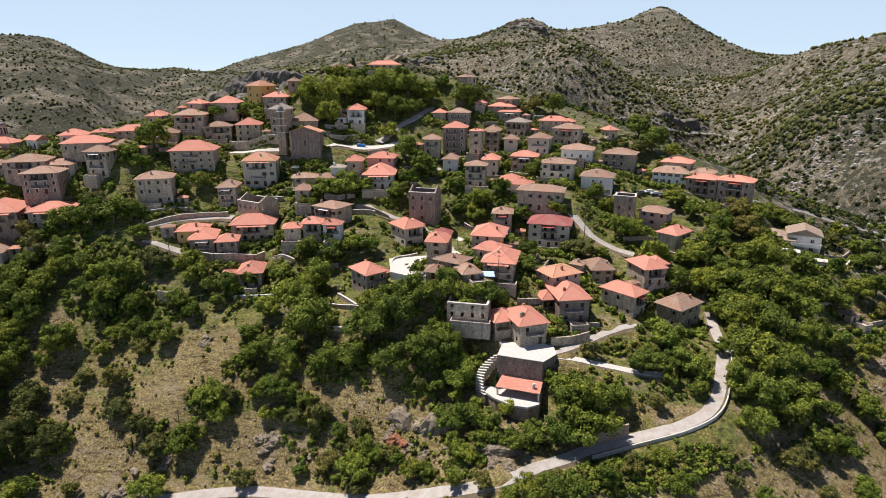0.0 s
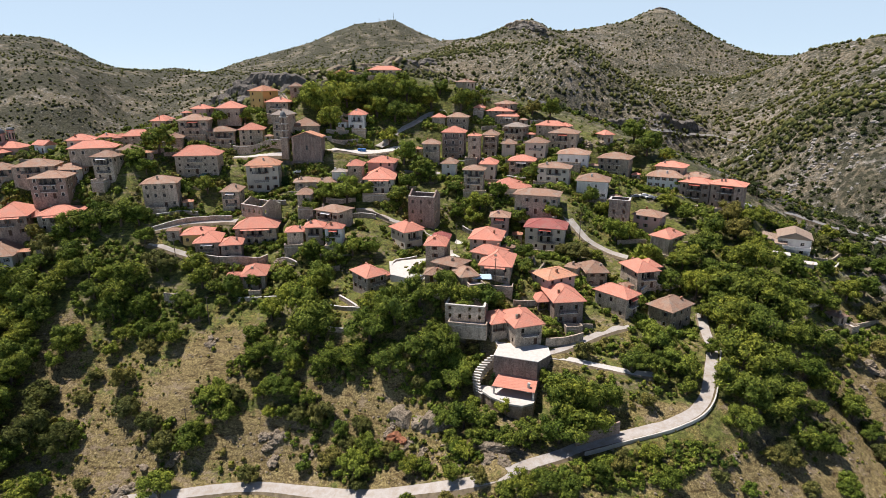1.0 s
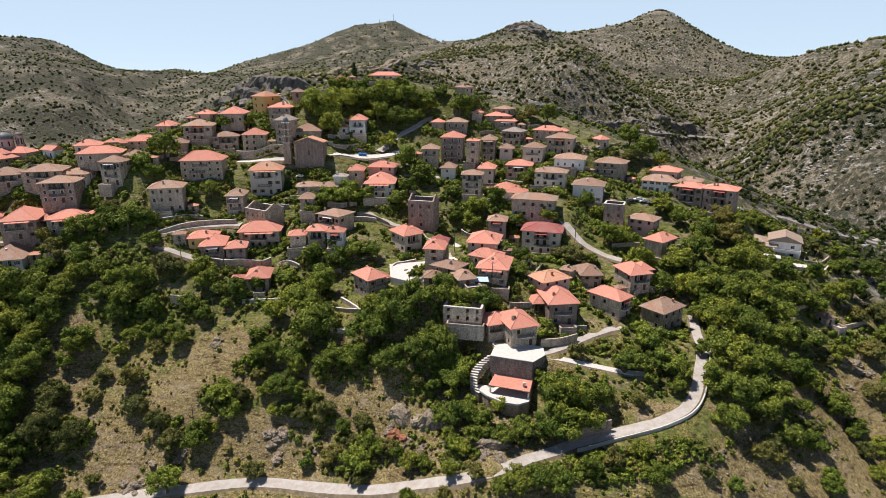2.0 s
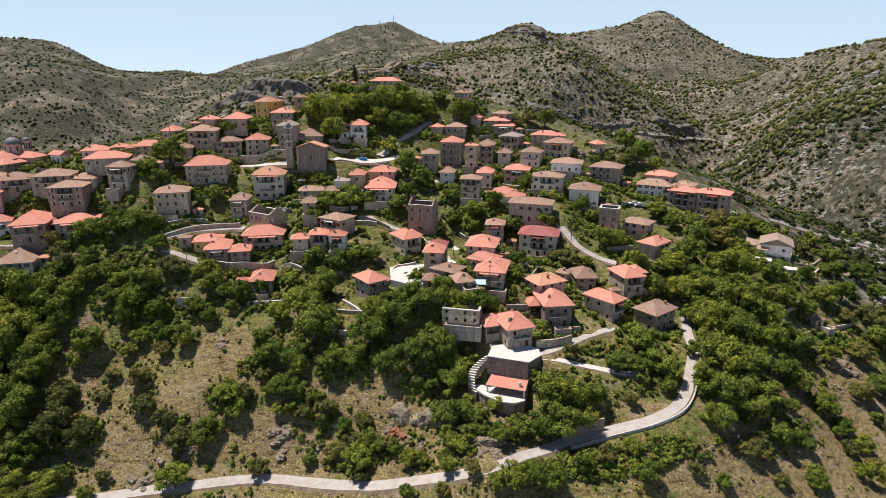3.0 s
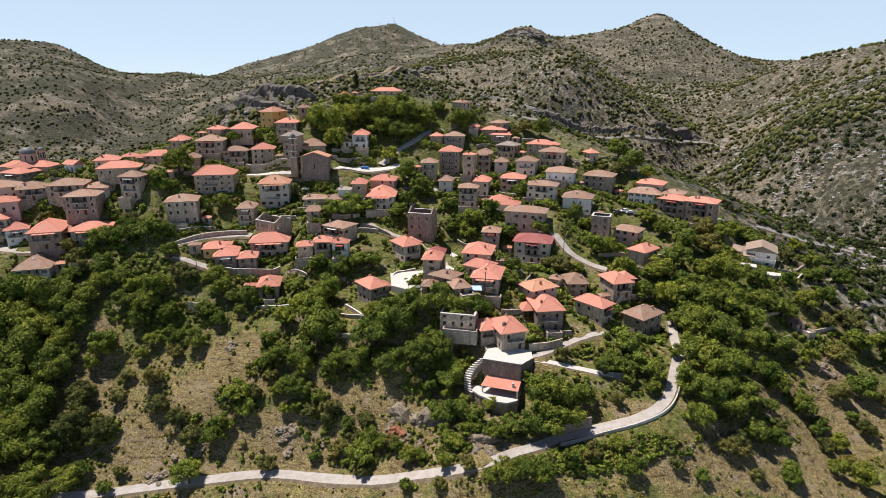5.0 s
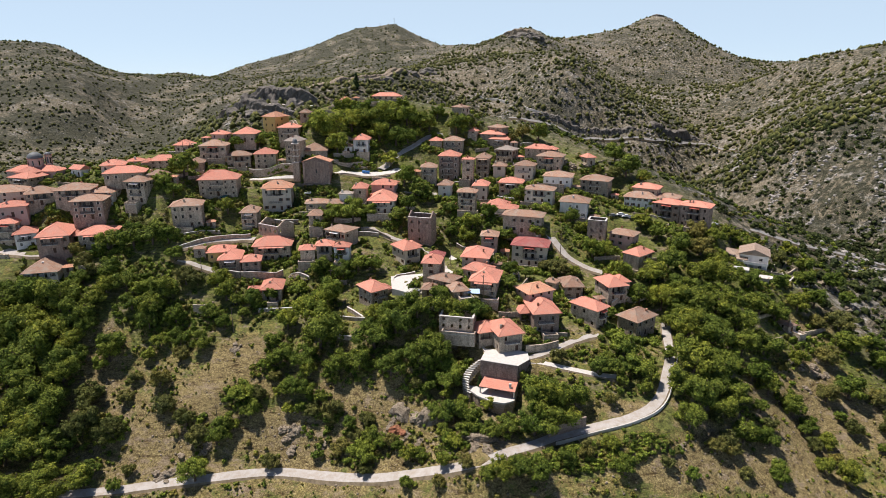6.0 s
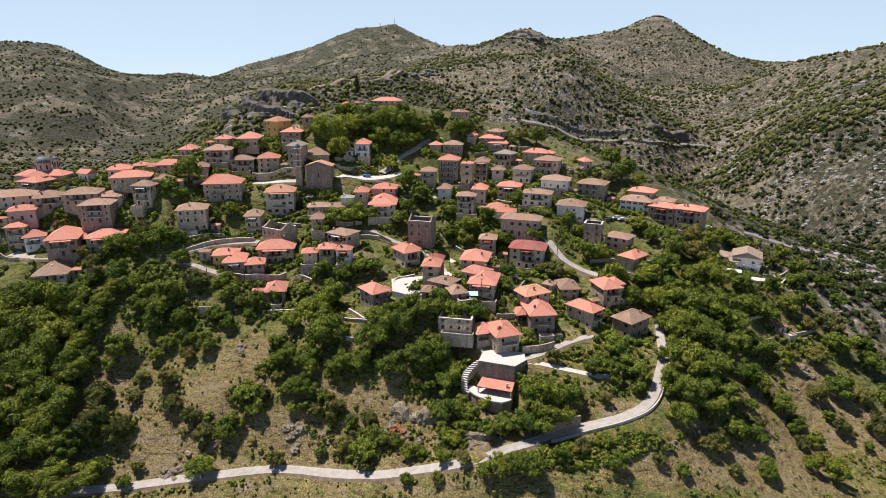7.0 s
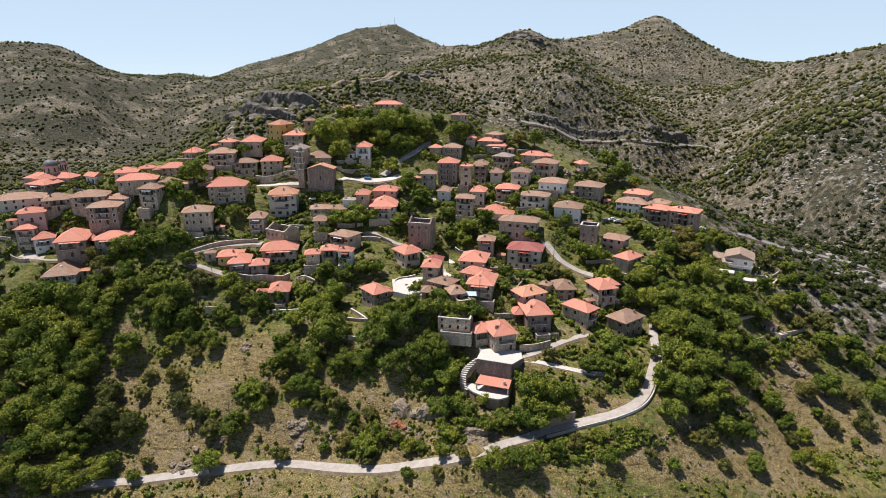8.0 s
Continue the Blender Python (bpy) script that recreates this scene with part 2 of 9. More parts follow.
    close.inputs[1].default_value, close.inputs[2].default_value = -0.40, 0.42
    t.links.new(at.outputs["Fac"], close.inputs[0])
    t.links.new(close.outputs[0], near_bump.inputs["Distance"])
    t.links.new(mix(t, 0.55, mix(t, 0.5, mid, fine), treads), near_bump.inputs["Height"])
    reach = t.nodes.new("ShaderNodeMath")
    reach.operation = "MULTIPLY"
    reach.inputs[1].default_value = 22.0
    t.links.new(at.outputs["Fac"], reach.inputs[0])
    far_bump = add(t, "ShaderNodeBump", Strength=0.9)
    t.links.new(noise_tex(t, pos, 0.022, 10, 0.70), far_bump.inputs["Height"])
    t.links.new(reach.outputs[0], far_bump.inputs["Distance"])
    t.links.new(near_bump.outputs[0], far_bump.inputs["Normal"])
    t.links.new(far_bump.outputs[0], b.inputs["Normal"])
    return m


LAND = land_material()
ROAD, rt_, rb_ = material("worn_pale_road", 0.95)
_p = coords(rt_, 1.0)
rt_.links.new(mix(rt_, ramp(rt_, noise_tex(rt_, _p, 0.5, 6, 0.7), (0.40, 0.0), (0.66, 0.8)), ramp(rt_, noise_tex(rt_, _p, 5.0, 5), (0.3, (0.36, 0.335, 0.30)), (0.7, (0.50, 0.47, 0.43))), (0.33, 0.28, 0.215)), rb_.inputs["Base Color"])
ASPHALT = plain_material("grey_asphalt", (0.24, 0.23, 0.21), 0.9, 0.2, 0.4)
def rock_material(name, light, dark):
    """Weathered limestone: pale faces, dark cracks and lichen stains."""
    m, t, b = material(name, 0.95)
    pos = coords(t, 1.0)
    col = ramp(t, noise_tex(t, pos, 1.3, 8, 0.75), (0.36, dark), (0.60, light))
    crack = ramp(t, noise_tex(t, coords(t, (1, 1, 2.2)), 2.6, 6, 0.8), (0.38, 0.35), (0.52, 1.0))
    t.links.new(mix(t, 1.0, col, crack, "MULTIPLY"), b.inputs["Base Color"])
    bump(t, b, noise_tex(t, pos, 1.6, 8, 0.8), 1.0, 0.5)
    return m


ROCK = rock_material("pale_limestone_rock", (0.43, 0.355, 0.255), (0.14, 0.108, 0.072))
BRIGHT_ROCK = rock_material("sunlit_white_limestone", (0.55, 0.52, 0.465), (0.22, 0.20, 0.17))
BANK = plain_material("dry_earth_bank", (0.19, 0.15, 0.095), 0.95, 0.35, 0.8)
CLIFF = rock_material("grey_cliff_rock", (0.26, 0.235, 0.20), (0.075, 0.067, 0.056))

# ---- mesh helpers ----


def mesh_of(name, verts, faces, mat, smooth=False, uvs=None):
    me = bpy.data.meshes.new(name)
    me.from_pydata(verts, [], faces)
    for mt in mat if isinstance(mat, (list, tuple)) else [mat]:
        me.materials.append(mt)
    if smooth:
        me.shade_smooth()
    if uvs is not None:
        layer = me.uv_layers.new(name="UVMap")
        layer.data.foreach_set("uv", np.asarray(uvs, np.float32).ravel())
    me.update()
    return me


def part(name, me, parent, loc=(0, 0, 0), rz=0.0, label=""):
    ob = new(name, me)
    ob.parent = parent
    ob.location, ob.rotation_euler = loc, (0, 0, rz)
    if label:
        tagged(ob, label)
    return ob


class Build:
    """Collects boxes, quads and prisms into one mesh."""

    def __init__(self):
        self.v, self.f = [], []

    def poly(self, *pts):
        n = len(self.v)
        self.v += [tuple(p) for p in pts]
        self.f.append(tuple(range(n, n + len(pts))))

    def box(self, x0, y0, z0, x1, y1, z1):
        n = len(self.v)
        self.v += [(x, y, z) for z in (z0, z1) for x, y in ((x0, y0), (x1, y0), (x1, y1), (x0, y1))]
        self.f += [tuple(n + i for i in q) for q in ((3, 2, 1, 0), (4, 5, 6, 7), (0, 1, 5, 4), (1, 2, 6, 5), (2, 3, 7, 6), (3, 0, 4, 7))]

    def tube(self, a, b, ra, rb=None, n=6):
        rb = ra if rb is None else rb
        a, b = Vector(a), Vector(b)
        ax = (b - a).normalized()
        u = ax.orthogonal().normalized()
        w = ax.cross(u)
        k = len(self.v)
        for c, r in ((a, ra), (b, rb)):
            self.v += [tuple(c + r * (math.cos(6.28319 * i / n) * u + math.sin(6.28319 * i / n) * w)) for i in range(n)]
        self.f += [(k + i, k + (i + 1) % n, k + n + (i + 1) % n, k + n + i) for i in range(n)]
        self.f += [tuple(k + i for i in reversed(range(n))), tuple(k + n + i for i in range(n))]

    def mesh(self, name, mat, smooth=False):
        return mesh_of(name, self.v, self.f, mat, smooth)


# ---- the lie of the land ----
FOOTINGS, SUMMITS, CRESTS = [], [], []


def footing(x, y, z):
    """Ground level that a house, a road or a slope is laid on."""
    FOOTINGS.append((x, y, z))


def summit(x, y, z):
    """Height of a crest, spur or valley floor of the hills round the village."""
    SUMMITS.append((x, y, z))


def crest(x, y, rise):
    """A rocky crest that rises above, or a notch that falls below, the smooth line of a ridge."""
    CRESTS.append((x, y, rise))


def bell(r, reach):
    return (1 + r / reach) * np.exp(-r / reach)


class Land:
    """Smooth land through summits and footings, in two scales: broad hills, then the terraces of the village."""

    def __init__(self):
        self.pts = np.array(FOOTINGS + SUMMITS, float)
        n = len(FOOTINGS)
        r = np.hypot(self.pts[:, None, 0] - self.pts[None, :, 0], self.pts[:, None, 1] - self.pts[None, :, 1])
        slack = np.r_[np.full(n, 0.02), np.full(len(SUMMITS), 0.0005)]
        self.mean = 40.0
        self.broad = np.linalg.solve(bell(r, 220.0) + np.diag(slack), self.pts[:, 2] - self.mean)
        rest = self.pts[:n, 2] - self.mean - bell(r[:n], 220.0) @ self.broad
        self.fine = np.linalg.solve(bell(r[:n, :n], 9.0) + np.eye(n) * 0.06, rest)
        self.n = n

    def height(self, x, y):
        x, y = np.ravel(np.asarray(x, float)), np.ravel(np.asarray(y, float))
        out = np.empty(len(x))
        for i in range(0, len(x), 8000):
            a, b = x[i : i + 8000], y[i : i + 8000]
            r = np.hypot(a[:, None] - self.pts[None, :, 0], b[:, None] - self.pts[None, :, 1])
            out[i : i + 8000] = self.mean + bell(r, 220.0) @ self.broad + bell(r[:, : self.n], 9.0) @ self.fine
        return out


# Levels of the slopes and of the hills around
footing(83.2, 150.9, 41.3)
footing(73.0, 130.5, 37.0)
footing(54.7, 119.8, 33.2)
footing(35.8, 117.7, 28.5)
footing(11.6, 109.0, 30.3)
footing(-20.8, 115.2, 19.5)
footing(-41.5, 121.5, 15.3)
footing(-73.7, 160.5, 39.5)
footing(-46.5, 133.9, 23.0)
footing(-89.2, 124.4, 13.8)
footing(-76.6, 141.3, 30.3)
footing(73.9, 116.0, 29.2)
footing(144.5, 168.3, 26.0)
footing(-128.4, 168.0, 45.5)
footing(-110.2, 156.4, 32.2)
footing(141.4, 198.4, 47.3)
footing(98.3, 131.1, 25.0)
footing(129.9, 136.6, 13.2)
footing(-40.6, 189.8, 52.7)
summit(0, 20, -22)
summit(-160, 20, -25)
summit(160, 20, -30)
summit(-260, 120, 10)
summit(260, 120, -10)
summit(0, 90, 0)
summit(-110, 110, 12)
summit(-60, -120, -60)
summit(60, -120, -60)
summit(-170, 400, 45)
summit(-290, 340, 30)
summit(-300, 480, 22)
summit(-330, 620, 12)
summit(-420, 620, 2)
summit(-430, 800, -8)
summit(-560, 800, -22)
summit(-560, 1050, -28)
summit(-800, 1200, -55)
summit(-420, 480, 5)
summit(-700, 900, -40)
summit(-60, 450, 75)
summit(60, 440, 75)
summit(160, 400, 45)
summit(230, 330, 35)
summit(-330, 240, 30)
summit(-1288, 3301, 119)
summit(-1182, 1663, 86)
summit(-1002, 1961, 59)
summit(-325, 982, 97)
summit(211, 1032, 167)
summit(299, 980, 103)
summit(81, 1105, 150)
summit(786, 1606, 131)
summit(427, 792, 9)
summit(397, 935, 38)
summit(380, 570, 75)
summit(363, 476, 35)
summit(326, 436, -9)
summit(235, 892, 46)
summit(133, 936, 86)
summit(333, 534, 24)
summit(362, 868, 5)
summit(-1060, 1554, 22)
summit(-997, 1633, 40)
summit(-954, 1744, -19)
summit(-858, 1798, 13)
summit(-290, 809, 85)
summit(-219, 1031, 121)
summit(-1129, 1795, 130)
summit(-927, 1573, -33)
summit(-344, 2559, 212)
summit(410, 877, -13)
summit(462, 821, 37)
summit(348, 505, 30)
summit(400, 533, 68)
summit(358, 447, 8)
summit(328, 483, 9)
summit(322, 899, 67)
summit(194, 932, 113)
summit(113, 1003, 111)
summit(597, 1591, 146)
summit(724, 1693, 191)
summit(536, 1066, 60)
summit(-1947, 2307, 223)
summit(-1688, 2317, 258)
summit(-1527, 2315, 250)
summit(-1430, 2307, 223)
summit(-1344, 2296, 186)
summit(-1257, 2283, 143)
summit(-1171, 2280, 135)
summit(-1345, 2799, 124)
summit(-1266, 2805, 144)
summit(-1200, 2806, 147)
summit(-1147, 2802, 132)
summit(-1460, 3735, 109)
summit(-1354, 3753, 166)
summit(-1178, 3770, 224)
summit(-931, 3787, 278)
summit(-790, 3800, 322)
summit(-650, 3819, 386)
summit(-519, 3828, 413)
summit(-438, 3830, 420)
summit(-308, 3838, 447)
summit(-244, 3830, 420)
summit(-156, 3815, 369)
summit(-33, 3798, 316)
summit(40, 2736, 256)
summit(104, 2736, 259)
summit(94, 1521, 212)
summit(151, 1529, 239)
summit(194, 1532, 250)
summit(225, 1533, 251)
summit(246, 1528, 237)
summit(265, 1522, 216)
summit(370, 1845, 246)
summit(456, 1846, 249)
summit(524, 1850, 262)
summit(641, 2068, 292)
summit(699, 2076, 320)
summit(756, 2078, 325)
summit(794, 2073, 311)
summit(851, 2062, 272)
summit(909, 2048, 227)
summit(985, 2039, 196)
summit(1061, 2034, 179)
summit(1316, 2295, 178)
summit(665, 1086, 156)
summit(737, 1091, 174)
summit(807, 1096, 189)
summit(922, 1104, 214)
summit(-196, 916, 113)
summit(-126, 920, 125)
summit(-55, 921, 130)
summit(109, 414, 76)
summit(143, 409, 61)
summit(-232, 617, 91)
summit(-189, 620, 101)
summit(251, 365, 17)
summit(294, 362, 7)
crest(-1758, 2234, -9.4)
crest(-1745, 2262, -5.0)
crest(-1694, 2287, 3.7)
crest(-1652, 2318, 3.2)
crest(-1596, 2262, -3.3)
crest(-1552, 2290, -8.0)
crest(-1498, 2318, 14.3)
crest(-1484, 2374, 10.0)
crest(-1428, 2346, 7.8)
crest(-1428, 2402, -3.8)
crest(-1377, 2421, -18.2)
crest(-1325, 2402, -10.7)
crest(-1330, 2472, -14.6)
crest(-1274, 2528, -4.5)
crest(-1260, 2584, -1.7)
crest(-1273, 2756, -3.0)
crest(-1232, 2794, 3.3)
crest(-1192, 2834, -11.0)
crest(-1372, 3606, -7.9)
crest(-1330, 3662, -8.4)
crest(-1260, 3732, -14.0)
crest(-1148, 3690, -5.0)
crest(-1092, 3718, -3.8)
crest(-1036, 3746, -3.8)
crest(-980, 3774, -6.3)
crest(-840, 3721, -3.9)
crest(-785, 3774, -2.7)
crest(-667, 3781, -7.1)
crest(-590, 3774, -18.4)
crest(-540, 3802, 11.2)
crest(-471, 3802, 9.3)
crest(-345, 3830, -22.0)
crest(-307, 3830, 6.7)
crest(-215, 3802, -6.7)
crest(68, 1695, 5.8)
crest(112, 1632, -10.9)
crest(151, 1618, -4.2)
crest(187, 1576, -15.8)
crest(226, 1588, 15.7)
crest(315, 1744, -8.4)
crest(367, 1814, -9.5)
crest(467, 1898, 3.2)
crest(487, 1870, -2.9)
crest(515, 1870, 3.1)
crest(563, 1926, 1.8)
crest(637, 2066, 2.8)
crest(679, 2094, -3.7)
crest(725, 2066, 18.7)
crest(789, 2052, -19.5)
crest(802, 1954, -9.5)
crest(839, 1917, -4.8)
crest(886, 1898, -3.7)
crest(1082, 2094, -1.7)
crest(1153, 2178, -5.3)
crest(1266, 2230, -9.9)
crest(1306, 2234, 23.4)
crest(679, 1114, 7.5)
crest(725, 1114, -2.7)
crest(714, 1086, -5.8)
crest(802, 1128, -1.6)
crest(-1618, 2318, -7.0)
crest(-1372, 2514, -7.3)
crest(-1381, 2589, -10.2)
crest(-1344, 3522, -5.2)
crest(-1176, 3774, -2.9)
crest(-1120, 3796, -2.7)
crest(-785, 3746, -2.3)
crest(-667, 3830, -5.4)
crest(65, 2682, 2.9)
crest(102, 1686, -9.3)
crest(136, 1580, -7.7)
crest(324, 1786, -5.3)
crest(395, 1814, 12.8)
crest(858, 1842, -5.1)
crest(886, 1814, 5.2)
crest(1110, 2206, 5.5)
crest(1166, 2225, -2.5)
crest(1194, 2225, -1.9)
crest(1272, 2284, -2.9)
crest(1306, 2262, -9.3)
crest(-1316, 2633, 5.5)
crest(-1288, 2654, -3.4)
crest(-1288, 3550, -2.7)
crest(-1316, 3802, -3.4)
crest(261, 1618, -5.1)
crest(306, 1702, -3.1)
crest(-1400, 2346, -7.9)
crest(-1176, 2878, -2.9)
crest(-1260, 3298, -2.3)
crest(-1372, 3774, -2.2)
crest(-1428, 2542, -2.0)
crest(-341, 3802, -4.5)
crest(-1288, 2346, -1.5)
crest(360, 1870, -3.1)
# Levels of the house terraces
footing(-199.8, 213.5, 76.7)
footing(-182.0, 222.8, 76.7)
footing(-193.7, 223.5, 77.0)
footing(-187.6, 233.5, 78.3)
footing(-191.5, 238.0, 82.3)
footing(-203.3, 241.4, 82.3)
footing(-195.3, 246.6, 82.6)
footing(-199.2, 255.3, 83.9)
footing(-179.1, 216.7, 78.8)
footing(-168.9, 222.7, 78.8)
footing(-176.5, 224.0, 79.1)
footing(-174.0, 231.3, 80.3)
footing(-168.1, 219.1, 79.8)
footing(-153.7, 223.1, 79.8)
footing(-162.6, 227.2, 80.1)
footing(-157.1, 235.3, 81.4)
footing(-155.9, 224.5, 78.3)
footing(-145.4, 224.7, 78.3)
footing(-150.7, 229.0, 78.6)
footing(-145.6, 233.6, 79.7)
footing(-156.5, 211.2, 74.1)
footing(-143.7, 213.8, 74.1)
footing(-151.2, 217.9, 74.4)
footing(-145.9, 224.7, 75.7)
footing(-185.2, 207.4, 75.8)
footing(-175.5, 212.1, 75.8)
footing(-182.3, 213.9, 76.1)
footing(-179.5, 220.3, 77.2)
footing(-184.9, 203.6, 63.7)
footing(-177.0, 205.5, 63.7)
footing(-182.2, 209.8, 64.0)
footing(-179.6, 216.1, 65.1)
footing(-175.6, 201.2, 64.1)
footing(-168.5, 205.4, 64.1)
footing(-174.5, 207.3, 64.4)
footing(-173.3, 213.5, 65.3)
footing(-164.0, 197.1, 63.1)
footing(-152.3, 201.2, 63.1)
footing(-160.9, 207.0, 63.4)
footing(-157.8, 216.9, 64.7)
footing(-149.3, 201.3, 63.8)
footing(-135.6, 205.3, 63.8)
footing(-144.2, 209.1, 64.1)
footing(-139.0, 217.0, 65.4)
footing(-163.7, 185.5, 52.4)
footing(-151.5, 189.1, 52.4)
footing(-160.0, 195.5, 52.7)
footing(-156.3, 205.5, 54.0)
footing(-167.9, 240.7, 87.7)
footing(-174.7, 243.7, 87.7)
footing(-170.2, 244.7, 88.0)
footing(-172.5, 248.7, 88.7)
footing(-156.7, 237.9, 90.2)
footing(-147.0, 241.4, 90.2)
footing(-153.4, 243.8, 90.5)
footing(-150.0, 249.7, 91.5)
footing(-150.9, 229.0, 87.7)
footing(-134.6, 234.5, 87.7)
footing(-144.4, 236.6, 88.0)
footing(-137.9, 244.2, 89.3)
footing(-138.8, 247.8, 89.6)
footing(-126.2, 250.8, 89.6)
footing(-133.4, 253.1, 89.9)
footing(-128.0, 258.4, 91.2)
footing(-152.3, 252.4, 90.7)
footing(-144.7, 254.7, 90.7)
footing(-149.4, 256.8, 91.0)
footing(-146.6, 261.1, 91.7)
footing(-130.6, 274.1, 94.8)
footing(-138.2, 274.4, 94.8)
footing(-134.2, 279.4, 95.1)
footing(-137.8, 284.7, 96.2)
footing(-119.3, 260.1, 93.0)
footing(-106.1, 262.1, 93.0)
footing(-113.6, 266.8, 93.3)
footing(-107.8, 273.4, 94.6)
footing(-119.2, 247.7, 88.7)
footing(-113.0, 249.7, 88.7)
footing(-117.5, 252.9, 89.0)
footing(-115.7, 258.2, 89.9)
footing(-128.2, 220.0, 79.8)
footing(-137.3, 221.0, 79.8)
footing(-132.3, 224.4, 80.1)
footing(-136.4, 228.8, 81.0)
footing(-123.5, 228.8, 87.9)
footing(-130.9, 228.8, 87.9)
footing(-127.2, 232.3, 88.2)
footing(-130.9, 235.8, 88.9)
footing(-113.2, 209.4, 70.9)
footing(-101.0, 212.7, 70.9)
footing(-108.5, 216.3, 71.2)
footing(-103.8, 223.1, 72.5)
footing(-109.5, 231.2, 80.3)
footing(-92.4, 233.7, 80.3)
footing(-101.9, 238.4, 80.6)
footing(-94.2, 245.7, 81.9)
footing(-110.5, 273.1, 101.4)
footing(-118.4, 274.7, 101.4)
footing(-113.8, 277.2, 101.7)
footing(-117.0, 281.3, 102.4)
footing(-105.9, 271.8, 100.3)
footing(-94.5, 273.2, 100.3)
footing(-101.1, 279.6, 100.6)
footing(-96.2, 287.4, 101.9)
footing(-89.4, 292.6, 102.5)
footing(-97.8, 297.3, 102.5)
footing(-90.9, 299.9, 102.8)
footing(-92.4, 307.2, 104.0)
footing(-86.3, 284.5, 100.6)
footing(-75.0, 284.9, 100.6)
footing(-80.8, 289.5, 100.9)
footing(-75.3, 294.5, 102.1)
footing(-68.3, 255.4, 92.5)
footing(-75.7, 256.5, 92.5)
footing(-71.2, 261.0, 92.8)
footing(-74.2, 266.5, 93.8)
footing(-68.6, 262.6, 93.2)
footing(-56.1, 264.6, 93.2)
footing(-63.5, 270.2, 93.5)
footing(-58.3, 277.7, 94.8)
footing(-92.8, 261.9, 87.8)
footing(-81.9, 263.9, 87.8)
footing(-88.3, 268.0, 88.1)
footing(-83.8, 274.2, 89.2)
footing(-106.4, 260.7, 88.7)
footing(-94.9, 263.6, 88.7)
footing(-101.8, 267.0, 89.0)
footing(-97.3, 273.4, 90.2)
footing(-81.6, 233.6, 73.0)
footing(-68.1, 235.6, 73.0)
footing(-75.6, 239.7, 73.3)
footing(-69.6, 245.7, 74.6)
footing(-36.8, 276.4, 94.3)
footing(-45.2, 276.5, 94.3)
footing(-40.9, 282.1, 94.6)
footing(-45.0, 287.8, 95.8)
footing(-49.7, 275.1, 95.0)
footing(-45.4, 275.4, 95.0)
footing(-47.7, 278.1, 95.3)
footing(-45.7, 281.1, 95.8)
footing(-56.3, 309.9, 117.9)
footing(-50.7, 310.3, 117.9)
footing(-53.8, 313.9, 118.2)
footing(-51.3, 317.9, 119.0)
footing(-22.4, 315.8, 119.6)
footing(-39.3, 316.5, 119.6)
footing(-30.7, 320.4, 119.9)
footing(-38.9, 324.9, 121.2)
footing(-76.6, 295.0, 111.1)
footing(-70.8, 295.4, 111.1)
footing(-74.0, 299.1, 111.4)
footing(-71.4, 303.1, 112.2)
footing(-39.8, 236.5, 75.9)
footing(-33.2, 236.6, 75.9)
footing(-36.6, 241.0, 76.2)
footing(-33.4, 245.5, 77.1)
footing(-20.7, 244.8, 78.0)
footing(-32.6, 246.2, 78.0)
footing(-26.1, 250.6, 78.3)
footing(-31.4, 256.4, 79.5)
footing(-19.7, 230.5, 72.6)
footing(-32.4, 230.5, 72.6)
footing(-26.0, 239.0, 72.9)
footing(-32.4, 247.6, 74.2)
footing(-40.0, 233.8, 76.5)
footing(-45.9, 234.1, 76.5)
footing(-42.8, 236.4, 76.8)
footing(-45.7, 239.1, 77.3)
footing(-61.0, 230.4, 74.4)
footing(-51.3, 231.6, 74.4)
footing(-56.6, 235.1, 74.7)
footing(-52.3, 239.8, 75.7)
footing(-51.1, 231.1, 74.1)
footing(-43.8, 231.5, 74.1)
footing(-47.6, 234.4, 74.4)
footing(-44.2, 237.7, 75.1)
footing(-56.5, 215.3, 70.1)
footing(-50.8, 215.6, 70.1)
footing(-53.8, 219.3, 70.4)
footing(-51.1, 223.3, 71.1)
footing(-87.1, 218.5, 67.2)
footing(-79.8, 219.3, 67.2)
footing(-84.0, 223.9, 67.5)
footing(-80.9, 229.2, 68.5)
footing(-68.5, 209.7, 67.7)
footing(-78.6, 215.7, 67.7)
footing(-71.0, 216.9, 68.0)
footing(-73.5, 224.2, 69.2)
footing(-77.6, 202.9, 58.3)
footing(-62.0, 204.8, 58.3)
footing(-70.4, 208.9, 58.6)
footing(-63.2, 214.9, 59.9)
footing(-56.0, 194.8, 60.9)
footing(-49.7, 195.9, 60.9)
footing(-53.3, 198.3, 61.2)
footing(-50.7, 201.8, 61.7)
footing(-49.5, 195.9, 60.7)
footing(-42.7, 196.3, 60.7)
footing(-46.3, 199.2, 61.0)
footing(-43.0, 202.5, 61.7)
footing(-35.9, 195.2, 60.9)
footing(-42.2, 195.4, 60.9)
footing(-38.9, 197.8, 61.2)
footing(-41.9, 200.5, 61.7)
footing(-39.0, 205.4, 63.2)
footing(-48.8, 211.0, 63.2)
footing(-41.5, 212.3, 63.5)
footing(-44.0, 219.3, 64.6)
footing(-94.1, 195.6, 60.8)
footing(-83.9, 197.7, 60.8)
footing(-89.8, 201.0, 61.1)
footing(-85.6, 206.3, 62.1)
footing(-87.9, 191.1, 55.8)
footing(-79.3, 193.0, 55.8)
footing(-84.9, 197.9, 56.1)
footing(-81.9, 204.6, 57.3)
footing(-78.8, 191.1, 55.9)
